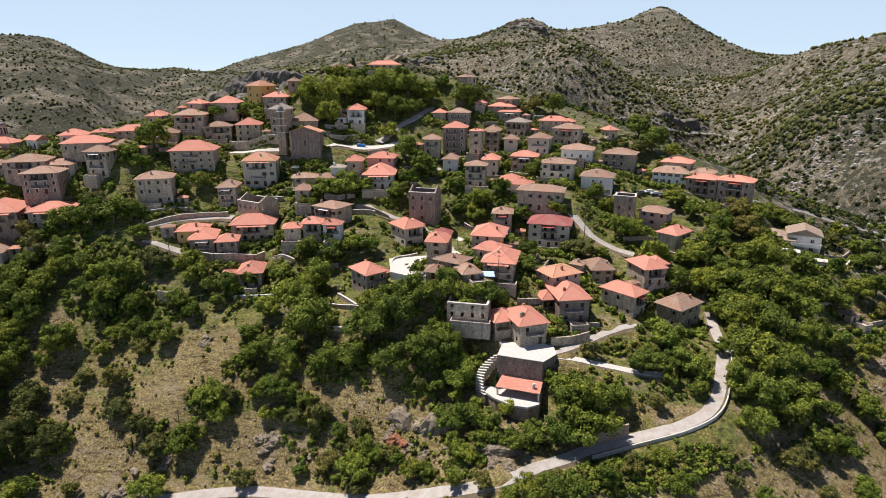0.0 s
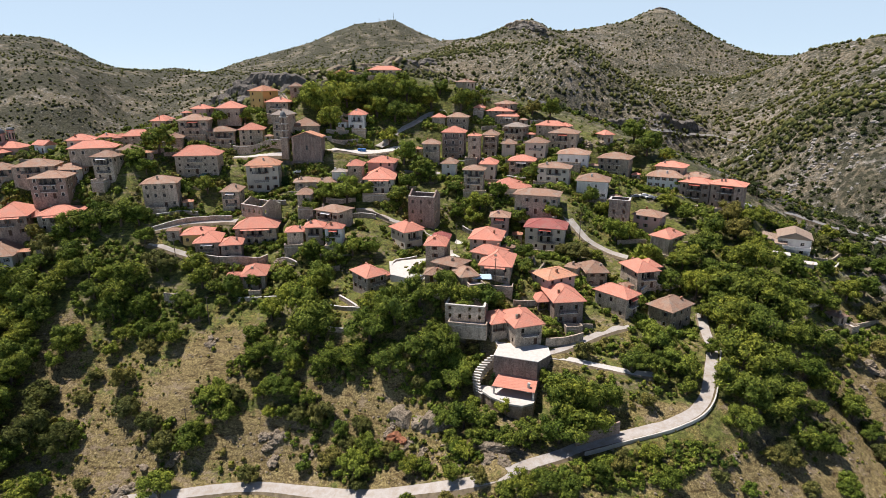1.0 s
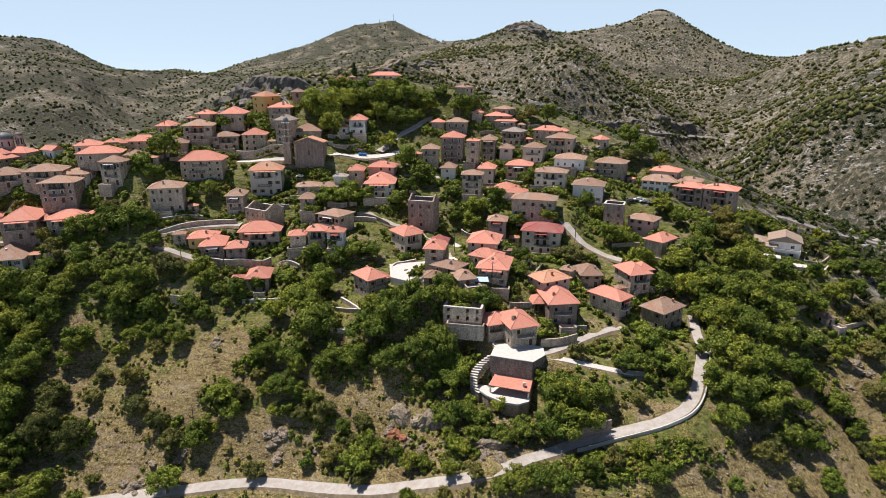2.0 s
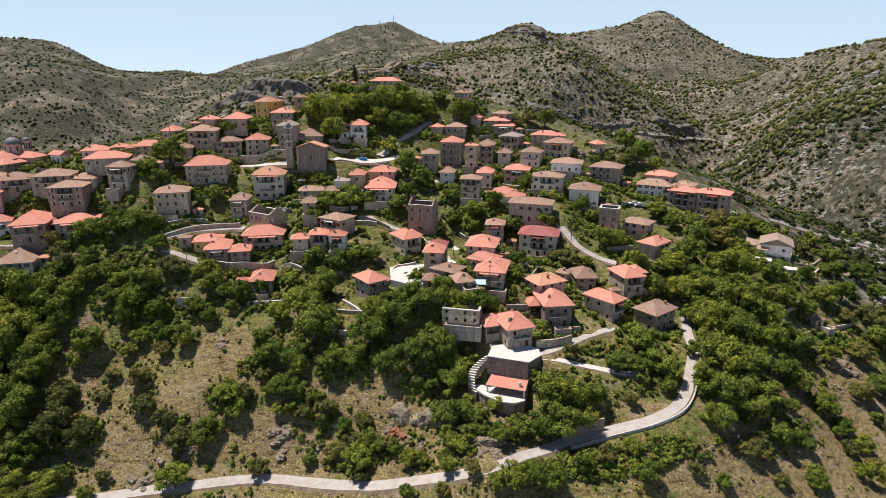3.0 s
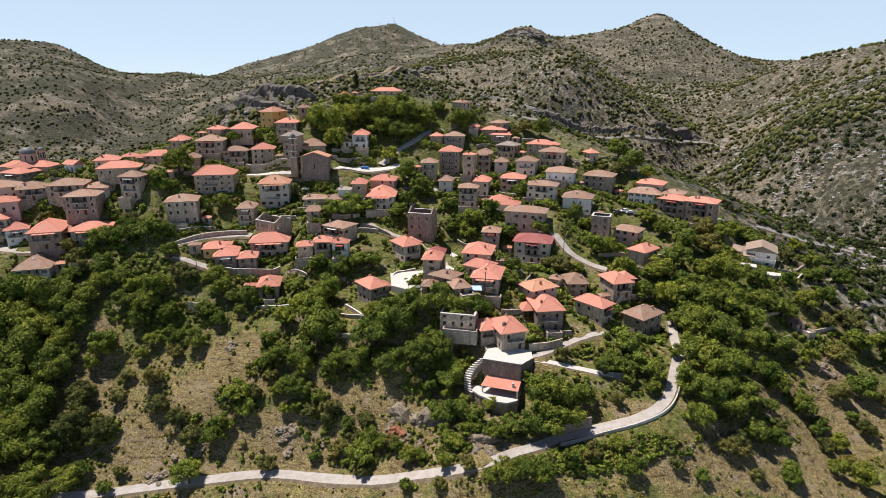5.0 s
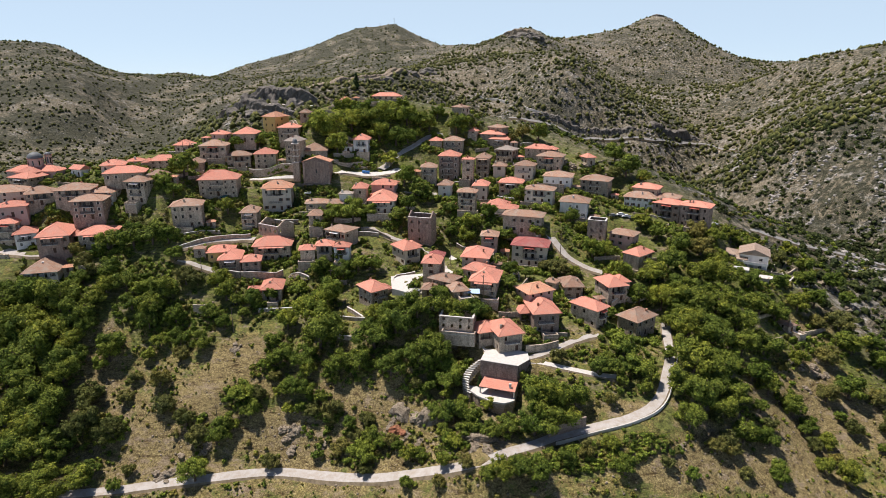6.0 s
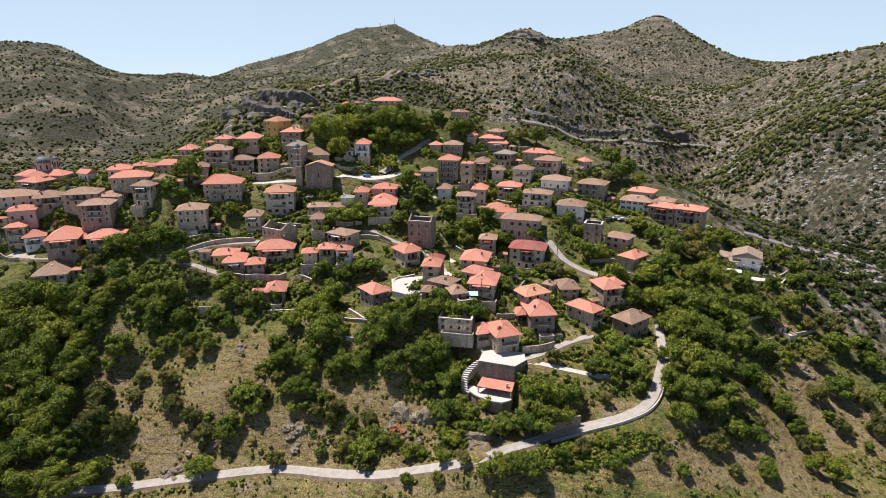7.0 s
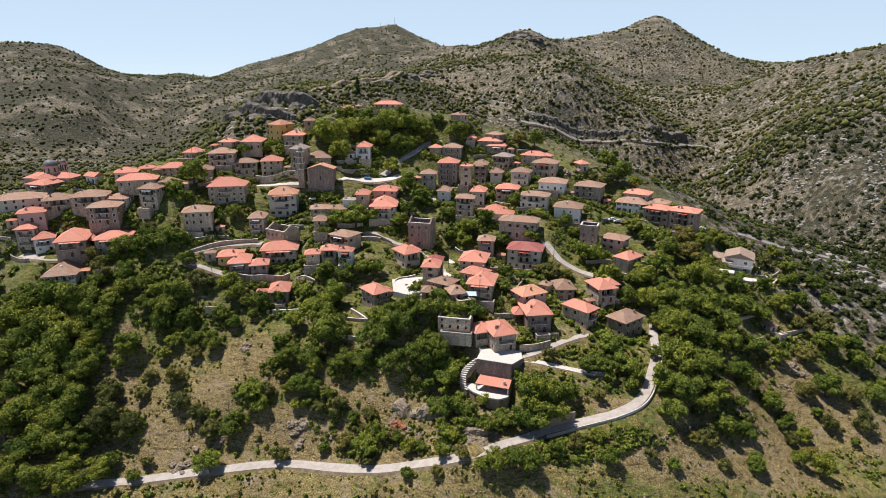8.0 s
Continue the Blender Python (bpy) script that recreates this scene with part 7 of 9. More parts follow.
def parked_car(x, y, yaw, paint):
    ob = tagged(new("car"), f"small {paint} parked car on pale ground", "car", "parked cars")
    ob.location, ob.rotation_euler = (x, y, ground_z(x, y) + 0.18), (0, 0, radians(yaw))
    side = [(-2.05, 0.35), (-2.0, 0.85), (-1.2, 0.95), (-0.65, 1.42), (0.9, 1.45), (1.6, 1.0), (2.0, 0.92), (2.05, 0.35)]
    b = Build()
    for s in (-0.82, 0.82):
        b.poly(*[(u, s if q < 1.2 else s * 0.82, q) for u, q in (side if s > 0 else side[::-1])])
    for (u0, z0), (u1, z1) in zip(side, side[1:] + side[:1]):
        k0, k1 = (0.82 if z0 < 1.2 else 0.67), (0.82 if z1 < 1.2 else 0.67)
        b.poly((u0, -k0, z0), (u1, -k1, z1), (u1, k1, z1), (u0, k0, z0))
    part("body", b.mesh("body", CAR_PAINT[paint]), ob)
    g = Build()
    for s in (-1, 1):
        g.poly((-1.0, s * 0.80, 1.0), (1.4, s * 0.80, 1.02), (0.85, s * 0.70, 1.38), (-0.6, s * 0.70, 1.36))
    g.poly((-1.17, -0.7, 1.0), (-1.17, 0.7, 1.0), (-0.70, 0.6, 1.4), (-0.70, -0.6, 1.4))
    g.poly((1.57, -0.7, 1.05), (1.57, 0.7, 1.05), (0.96, 0.6, 1.42), (0.96, -0.6, 1.42))
    part("glazing", g.mesh("glazing", GLASS), ob)
    for u in (-1.3, 1.3):
        for s in (-0.78, 0.78):
            w = Build()
            w.tube((u, s - 0.1, 0.3), (u, s + 0.1, 0.3), 0.31, 0.31, 12)
            part("wheel", w.mesh("wheel", RUBBER), ob)


def bin_container(x, y):
    ob = tagged(new("waste_container"), "blue plastic waste container beside the street", "waste bin", "bins")
    ob.location = (x, y, ground_z(x, y) + 0.14)
    b = Build()
    b.poly((-0.8, -0.5, 0.1), (0.8, -0.5, 0.1), (0.9, -0.6, 1.2), (-0.9, -0.6, 1.2))
    b.poly((0.8, 0.5, 0.1), (-0.8, 0.5, 0.1), (-0.9, 0.6, 1.2), (0.9, 0.6, 1.2))
    b.poly((0.8, -0.5, 0.1), (0.8, 0.5, 0.1), (0.9, 0.6, 1.2), (0.9, -0.6, 1.2))
    b.poly((-0.8, 0.5, 0.1), (-0.8, -0.5, 0.1), (-0.9, -0.6, 1.2), (-0.9, 0.6, 1.2))
    b.poly((-0.8, 0.5, 0.1), (0.8, 0.5, 0.1), (0.8, -0.5, 0.1), (-0.8, -0.5, 0.1))
    part("tub", b.mesh("tub", BIN_BLUE), ob)
    b = Build()
    b.tube((-0.92, 0, 1.0), (0.92, 0, 1.0), 0.6, 0.6, 12)
    part("lid", b.mesh("lid", BIN_BLUE), ob)


def sunshade(x, y):
    ob = tagged(new("awning"), "pale blue cloth awning on thin posts in a yard", "awning")
    ob.location = (x, y, ground_z(x, y))
    b = Build()
    b.poly((-3, -1.6, 2.2), (3, -1.8, 2.1), (3, 1.5, 2.7), (-3, 1.5, 2.75))
    b.poly((-3, 1.5, 2.72), (3, 1.5, 2.67), (3, -1.8, 2.07), (-3, -1.6, 2.17))
    part("cloth", b.mesh("cloth", CLOTH_BLUE), ob)
    for px, py, h in ((-2.9, -1.5, 2.2), (2.9, -1.7, 2.1), (-2.9, 1.4, 2.7), (2.9, 1.4, 2.65)):
        b = Build()
        b.tube((px, py, -0.3), (px, py, h), 0.05)
        part("post", b.mesh("post", IRON), ob)


def mast(x, y, tall):
    ob = tagged(new("radio_mast"), "thin lattice radio mast on the mountain top", "radio mast", "masts")
    ob.location = (x, y, ground_z(x, y) - 2)
    for i in range(3):
        a = i * 2.0944
        b = Build()
        b.tube((2.0 * math.cos(a), 2.0 * math.sin(a), 0), (0.6 * math.cos(a), 0.6 * math.sin(a), tall), 0.5, 0.4, 5)
        part("leg", b.mesh("leg", IRON), ob)
    for k in range(5):
        z, r = tall * (k + 0.5) / 5, 2.0 - 1.4 * (k + 0.5) / 5
        b = Build()
        for i in range(3):
            a, c = i * 2.0944, (i + 1) * 2.0944
            b.tube((r * math.cos(a), r * math.sin(a), z), (r * math.cos(c), r * math.sin(c), z), 0.25, 0.25, 4)
        part("brace", b.mesh("brace", IRON), ob)


def rock_mesh(seed, mat):
    bm = bmesh.new()
    bmesh.ops.create_icosphere(bm, subdivisions=3, radius=1.0)
    for v in bm.verts:
        p = v.co + Vector((seed * 7.3, 0, 0))
        v.co *= 1 + 0.45 * noise.noise(p * 1.3) + 0.30 * noise.noise(p * 3.1) + 0.14 * noise.noise(p * 7.0)
        v.co.z *= 0.72
    me = bpy.data.meshes.new("rock")
    bm.to_mesh(me)
    bm.free()
    me.materials.append(mat)
    return me


ROCKS = [rock_mesh(i, ROCK) for i in range(6)]
CRAGS = [rock_mesh(i + 9, CLIFF) for i in range(5)]
RUSTY = [rock_mesh(i + 20, RUST_ROCK) for i in range(3)]


def crag(x, y, z, rx, rz, kind=0):
    """One mass of cliff rock standing out of the slope."""
    rng = random.Random(int(x * 5 + y * 3 + z))
    ob = tagged(new("crag", rng.choice((CRAGS, ROCKS, RUSTY)[kind])), ("dark grey cliff rock standing out of the slope", "pale limestone crag above the bank", "rust-red bare rock face beside a hollow")[kind], "rock", "rocks")
    ob.matrix_basis = pose(x, y, ground_z(x, y) + z, rng.uniform(-12, 12), rng.uniform(-12, 12), rng.uniform(0, 360)) @ Matrix.Diagonal((rx, rx * rng.uniform(0.7, 1.0), rz, 1))


def outcrop(x, y, spread, n):
    """A group of limestone boulders breaking through the slope."""
    rng = random.Random(int(x * 5 + y * 3))
    for _ in range(n):
        px, py = x + rng.gauss(0, spread * 0.45), y + rng.gauss(0, spread * 0.4)
        ob = tagged(new("rock", rng.choice(ROCKS)), "pale grey limestone rock breaking through the slope", "rock", "rocks")
        r = spread * rng.uniform(0.10, 0.30) + 0.3
        ob.matrix_basis = pose(px, py, ground_z(px, py) + r * 0.05, rng.uniform(-20, 20), rng.uniform(-20, 20), rng.uniform(0, 360)) @ Matrix.Diagonal((r * rng.uniform(0.8, 1.5), r, r * rng.uniform(0.6, 1.1), 1))


hillside_terrace(45.4, 36.1, (16.4, 145.8), (14.6, 140.0), (26.2, 136.1), (30.4, 140.4), (30.5, 145.4), (19.4, 149.8), (17.0, 153.5), (15.0, 151.8))
old_church(-59.0, 249.2, 84.2, 12.9, 9.6, 1.9, -2.0)
bell_tower(-68.7, 250.5, 88.2, 16.2)
domed_church(-197.2, 253.8, 84.1, 13.1)
utility_pole(-75.0, 166.5, 10.0)
utility_pole(-71.9, 183.3, 6.9)
utility_pole(52.0, 204.8, 10.0)
utility_pole(17.0, 167.3, 8.6)
utility_pole(-16.7, 305.7, 8.9)
utility_pole(-94.9, 191.2, 8.3)
utility_pole(-189.2, 229.5, 10.0)
utility_pole(-129.7, 266.2, 10.0)
utility_pole(-144.6, 226.6, 9.4)
utility_pole(-42.3, 187.4, 7.8)
utility_pole(-78.5, 188.7, 7.4)
utility_pole(5.3, 199.2, 9.7)
utility_pole(-16.4, 188.6, 5.4)
utility_pole(83.8, 252.0, 7.8)
utility_pole(33.6, 161.4, 4.5)
utility_pole(-71.1, 135.1, 7.7)
utility_pole(-59.5, 232.9, 6.0)
utility_pole(146.2, 258.8, 7.2)
parked_car(-62.5, 245.5, 10, 'white')
parked_car(-6.8, 170.6, 70, 'grey')
parked_car(-98.5, 233.4, 5, 'teal')
parked_car(83.8, 241.5, 10, 'grey')
parked_car(88.0, 243.2, 15, 'white')
parked_car(90.4, 242.3, 10, 'white')
parked_car(133.3, 242.4, -20, 'white')
parked_car(93.6, 241.4, 10, 'grey')
bin_container(-38.0, 263.5)
bin_container(-36.1, 263.8)
sunshade(12.6, 165.6)
mast(-308, 3833, 40)
mast(-396, 3833, 22)
outcrop(-8.8, 125.5, 1.6, 7)
outcrop(-4.5, 122.4, 2.0, 7)
outcrop(12.0, 116.5, 2.2, 12)
outcrop(14.9, 113.3, 1.5, 10)
outcrop(-72.6, 159.9, 2.3, 9)
outcrop(-83.9, 123.7, 3.7, 12)
outcrop(144.9, 169.0, 4.5, 14)
outcrop(136.1, 168.7, 2.9, 8)
outcrop(135.3, 157.9, 2.0, 6)
outcrop(72.6, 116.2, 1.4, 8)
outcrop(-58.3, 191.7, 3.1, 10)
outcrop(-56.6, 314.5, 7.0, 14)
outcrop(-134.6, 668.2, 10.4, 10)
outcrop(-43.7, 313.1, 4.4, 8)
outcrop(-66.5, 299.9, 3.0, 6)
outcrop(-47.4, 133.1, 4.3, 12)
outcrop(-73.9, 129.6, 2.4, 8)
outcrop(-14.0, 129.8, 1.7, 8)
outcrop(5.8, 115.7, 2.2, 8)
outcrop(178.9, 218.1, 5.9, 14)
outcrop(181.1, 205.6, 4.7, 12)
outcrop(139.5, 192.7, 2.7, 5)
outcrop(-36.1, 128.4, 2.0, 7)
outcrop(70.9, 281.5, 4.1, 10)
outcrop(79.3, 279.4, 4.7, 10)
paved_yard(57.2, (-18.4, 187.7), (-8.9, 190.4), (3.0, 193.2), (5.6, 216.0), (8.3, 211.1), (6.5, 189.8), (-1.2, 178.9), (-4.6, 170.6), (-7.9, 168.4), (-16.8, 174.0))
crag(-222.4, 656.3, -3.8, 11.7, 15.4, 0)
crag(-203.5, 643.9, -4.4, 13.2, 17.6, 0)
crag(-184.0, 635.0, -4.3, 14.8, 17.4, 0)
crag(-163.1, 624.8, -3.4, 11.1, 13.4, 0)
crag(-112.4, 820.2, -2.6, 13.3, 10.3, 0)
crag(-85.6, 869.8, -2.9, 15.2, 11.7, 0)
crag(-55.6, 925.9, -3.1, 16.1, 12.4, 0)
crag(-26.9, 1085.5, -3.6, 17.4, 14.5, 0)
crag(-335.1, 912.3, -2.7, 12.4, 10.6, 0)
crag(-200.4, 595.4, -1.8, 9.0, 7.0, 0)
crag(-183.7, 599.4, -2.1, 10.7, 8.3, 0)
crag(-166.9, 603.2, -1.8, 9.1, 7.1, 0)
crag(-12.2, 127.9, -0.6, 2.3, 2.5, 2)
crag(-10.1, 126.7, -0.4, 1.4, 1.6, 2)
crag(-6.4, 130.8, -0.6, 2.3, 2.3, 1)
crag(12.1, 117.4, -0.5, 1.7, 1.9, 1)
crag(15.0, 114.9, -0.4, 1.7, 1.5, 1)
crag(11.1, 114.1, -0.4, 1.5, 1.5, 1)
crag(7.5, 119.2, -0.3, 1.3, 1.3, 1)
crag(206.4, 1519.6, -8.0, 26.0, 14.0, 0)
crag(223.3, 1520.4, -8.0, 26.0, 14.0, 0)
crag(185.2, 1517.5, -8.0, 26.0, 14.0, 0)
crag(231.7, 1516.3, -8.0, 26.0, 14.0, 0)
crag(752.0, 2063.8, -8.0, 24.0, 10.0, 0)
crag(723.6, 2062.1, -8.0, 24.0, 10.0, 0)
crag(780.5, 2059.4, -8.0, 24.0, 10.0, 0)
for a, b in ((0, 10), (10, 5), (3, 13), (8, 6), (7, 16), (9, 12), (11, 3), (2, 13)):
    wires(a, b)



# ---- courts, sheds and garden walls between the houses ----
BUILT = list(HOUSES)


def clear_of(x, y, r, skip=-1):
    """Whether a circle stands clear of the houses and ways."""
    for i, (hx, hy, _, w, d, a) in enumerate(BUILT):
        u = (x - hx) * math.cos(a) + (y - hy) * math.sin(a)
        v = -(x - hx) * math.sin(a) + (y - hy) * math.cos(a)
        if i != skip and abs(u) < w / 2 + r and abs(v) < d / 2 + r:
            return False
    return all((px - x) ** 2 + (py - y) ** 2 > (pr + r) ** 2 for px, py, pr in WAYS)


def courtyard(i, w, d, u, z):
    """A paved court on stone walls before a house, with a low parapet."""
    hx, hy, _, hw, hd, a = BUILT[i]
    v = -hd / 2 - d / 2 - 0.06
    x, y = hx + u * math.cos(a) - v * math.sin(a), hy + u * math.sin(a) + v * math.cos(a)
    for s in (-1, 0, 1):
        for k in (-0.3, 0.45):
            px, py = x + s * w / 2 * math.cos(a) - k * d * math.sin(a), y + s * w / 2 * math.sin(a) + k * d * math.cos(a)
            if k < 0 and not clear_of(px, py, 0.5, i):
                return
    ob = tagged(new("courtyard"), "small paved courtyard on stone walls before a house", "courtyard", "house courtyards")
    ob.location, ob.rotation_euler = (x, y, z), (0, 0, a)
    b = Build()
    b.box(-w / 2, -d / 2, -4.0, w / 2, d / 2, -0.08)
    part("masonry", b.mesh("masonry", WALL["s"]), ob)
    b = Build()
    b.box(-w / 2 + 0.02, -d / 2 + 0.02, -0.076, w / 2 - 0.02, d / 2 - 0.02, 0.04)
    part("paving", b.mesh("paving", CONCRETE), ob)
    t = 0.28
    for x0, y0, x1, y1 in ((-w / 2, -d / 2, w / 2, -d / 2 + t), (-w / 2, -d / 2 + t + 0.003, -w / 2 + t, d / 2 * 0.6), (w / 2 - t, -d / 2 + t + 0.003, w / 2, d / 2 * 0.6)):
        b = Build()
        b.box(x0 - 0.01, y0 - 0.01, 0.044, x1 + 0.01, y1, 0.8)
        b.box(x0 - 0.06, y0 - 0.06, 0.803, x1 + 0.06, y1 + 0.02, 0.9)
        part("parapet", b.mesh("parapet", WALL["s"]), ob)
    HOUSES.append((x, y, max(w, d) / 2 + 0.4, w, d, a))


def shed(x, y, w, d, h, a, roof):
    """A low stone outbuilding with a tiled roof and a plank door."""
    z = ground_z(x, y)
    ob = tagged(new("shed"), f"low stone outbuilding with {ROOF_WORDS[roof]} roof", "shed", "village sheds")
    ob.location, ob.rotation_euler = (x, y, z), (0, 0, a)
    b = Build()
    face_wall(b, lambda u, i, q: (u, -d / 2 + i, q), w, -3, h, [(-0.5, 0.5, 0.05, min(1.95, h - 0.2))], 0)
    face_wall(b, lambda u, i, q: (w / 2 - i, u, q), d, -3, h, [], 0)
    face_wall(b, lambda u, i, q: (-u, d / 2 - i, q), w, -3, h, [], 0)
    face_wall(b, lambda u, i, q: (-w / 2 + i, -u, q), d, -3, h, [], 0)
    part("masonry", b.mesh("masonry", WALL["s"]), ob)
    part("door", door_mesh(1.0, round(min(1.95, h - 0.2) - 0.05, 2)), ob, (0, -d / 2, 0.05))
    rm, cm, _ = hip_roof(w, d, h, 0.42 * min(w, d) / 2, 0.3, TILE[roof], False)
    part("ridge_tiles", cm, part("roof", rm, ob))
    HOUSES.append((x, y, max(w, d) / 2 + 0.4, w, d, a))
    BUILT.append(HOUSES[-1])


rng = random.Random(21)
for i, (hx, hy, _, hw, hd, a) in enumerate(BUILT[: len(HOUSE_Z)]):
    base = HOUSE_Z[i]
    if hy < 150 or rng.random() < 0.3:
        continue
    cw, cd = hw * rng.uniform(0.5, 1.1), rng.uniform(2.4, 4.6)
    courtyard(i, cw, cd, rng.uniform(-0.25, 0.25) * hw, base + 0.03)
    side = rng.choice((-1, 1))
    u, v = side * (hw / 2 + rng.uniform(2.2, 3.4)), rng.uniform(-0.4, 0.1) * hd
    sx, sy = hx + u * math.cos(a) - v * math.sin(a), hy + u * math.sin(a) + v * math.cos(a)
    if rng.random() < 0.5 and clear_of(sx, sy, 2.2):
        shed(sx, sy, rng.uniform(3.2, 4.6), rng.uniform(2.6, 3.6), rng.uniform(2.1, 2.8), a, rng.choice("brbog"))
made = 0
for _ in range(900):
    hx, hy, _, hw, hd, a = BUILT[rng.randrange(len(BUILT))]
    x, y = hx + rng.uniform(-12, 12), hy + rng.uniform(-12, 9)
    gx_, gy_ = ground_z(x + 2, y) - ground_z(x - 2, y), ground_z(x, y + 2) - ground_z(x, y - 2)
    if math.hypot(gx_, gy_) < 0.6 or hy < 160:
        continue
    t = Vector((-gy_, gx_)).normalized()
    if t.x < 0:
        t = -t
    run = rng.uniform(3.5, 7.5)
    pts = [(x + t.x * k * run, y + t.y * k * run) for k in (-1, -0.5, 0, 0.5, 1)]
    if all(clear_of(px, py, 0.6) for px, py in pts):
        stone_wall(rng.uniform(0.9, 1.7), "old dry-stone terrace wall between village gardens", WALL["s"], *pts, thick=0.5, coping=CONCRETE if rng.random() < 0.3 else None)
        WAYS.extend((px, py, 0.2) for px, py in pts)
        made += 1
        if made == 75:
            break



# ---- trees and scrub ----


def leaf_cloud(rng, blobs, leaves, size):
    """Leaf sprays spread over and inside overlapping lobes, each a small blade facing outward."""
    total = sum(b[3] ** 2 for b in blobs)
    v, f = [], []
    for bx, by, bz, r, squash in [(*b[:4], b[4]) for b in blobs]:
        for _ in range(int(leaves * r * r / total)):
            n = Vector((rng.gauss(0, 1), rng.gauss(0, 1), rng.gauss(0.25, 1))).normalized()
            k = r * (rng.random() ** 0.25) * rng.uniform(0.82, 1.08)
            p = Vector((bx + n.x * k, by + n.y * k, bz + n.z * k * squash))
            out = (n + Vector((rng.uniform(-0.55, 0.55), rng.uniform(-0.55, 0.55), rng.uniform(-0.25, 0.7)))).normalized()
            u = out.orthogonal().normalized()
            u = Matrix.Rotation(rng.uniform(0, 6.28), 3, out) @ u
            w = out.cross(u)
            s = size * rng.uniform(0.6, 1.3)
            i = len(v)
            v += [tuple(p - u * s - w * s * 0.4), tuple(p + u * s - w * s * 0.4), tuple(p + w * s * 1.0)]
            f.append((i, i + 1, i + 2))
    return v, f


def lobes(rng, n, R, H, squash=0.85):
    """Overlapping lobes that make an uneven crown of radius R about height H."""
    out = [(0, 0, H, R * 0.62, squash)]
    for i in range(n):
        a, e = rng.uniform(0, 6.28), rng.uniform(-0.45, 0.95)
        k = R * rng.uniform(0.48, 0.82)
        out.append((math.cos(a) * k * math.cos(e), math.sin(a) * k * math.cos(e), H + k * math.sin(e) * squash, R * rng.uniform(0.20, 0.40), squash))
    return out


def core(blobs, v, f, k=0.72):
    """Dark inner leaf mass of each lobe, so that no sky shows through."""
    for bx, by, bz, r, s in blobs:
        i, q = len(v), r * k
        v += [(bx + q, by, bz), (bx, by + q, bz), (bx - q, by, bz), (bx, by - q, bz), (bx, by, bz + q * s), (bx, by, bz - q * s)]
        for j in range(4):
            m = (j + 1) % 4
            f += [(i + j, i + m, i + 4), (i + m, i + j, i + 5)]


def tree_meshes(kind, seed, leaves, size):
    """A unit tree about 2 m across: trunk with limbs, and a crown of leaf sprays."""
    rng = random.Random(seed)
    tall = {"oak": 1.25, "bright": 1.3, "olive": 1.05, "dark": 2.6}[kind]
    b = Build()
    b.tube((0, 0, -0.35), (0.04, 0.02, tall * 0.45), 0.085, 0.06)
    for i in range(5):
        a = i * 1.2566 + rng.uniform(-0.4, 0.4)
        b.tube((0.04, 0.02, tall * rng.uniform(0.3, 0.45)), (math.cos(a) * 0.55, math.sin(a) * 0.55, tall * rng.uniform(0.7, 1.05)), 0.045, 0.015, 5)
    if kind == "dark":
        blobs = [(rng.uniform(-0.1, 0.1), rng.uniform(-0.1, 0.1), 0.5 + 0.42 * i, 0.62 * (1 - i / 7.0) + 0.12, 1.1) for i in range(6)]
    else:
        blobs = lobes(rng, 24, 1.0, tall * 0.72)
    v, f = leaf_cloud(rng, blobs, leaves, size)
    core(blobs, v, f, 0.74)
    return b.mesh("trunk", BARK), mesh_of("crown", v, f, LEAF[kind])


TREE_WORDS = {"oak": "leafy dark green broadleaf tree on the slope", "bright": "bright green leafy tree among the houses", "olive": "dull olive-green bushy tree on dry grass", "dark": "narrow dark conifer beside the houses"}
TREES = {}
PLANTED = []


def tree(x, y, r, kind="oak", z=None):
    """A tree or tall bush with a crown of radius r metres."""
    n = (int(x * 3) + int(y * 5)) % 4
    if kind == "dark":
        n %= 2
    a = (x * 37.7 + y * 11.3) % 360
    m = pose(x, y, ground_z(x, y) if z is None else z, 0, 0, a) @ Matrix.Diagonal((r, r * (0.9 + 0.2 * ((x * 1.3) % 1)), r * (0.82 + 0.3 * ((y * 1.7) % 1)), 1))
    PLANTED.append((x, y, r))
    # large trees near the road carry finer leaves than the far ones
    look_ = r / math.hypot(x, y + 25, 90)
    fine = 2 if look_ > 0.027 else 1 if look_ > 0.015 else 0
    if (kind, n, fine) not in TREES:
        trunk, crown = tree_meshes(kind, n + 11, *((1450, 0.078), (2450, 0.059), (3700, 0.048))[fine])
        ob = tagged(new("tree"), TREE_WORDS[kind], "tree", "village trees")
        part("trunk", trunk, ob)
        part("crown", crown, ob)
        ob.matrix_basis = m
        TREES[kind, n, fine] = ob
        return ob
    ob = copy_thing(TREES[kind, n, fine], pose(0, 0, 0))
    ob.matrix_basis = m
    return ob


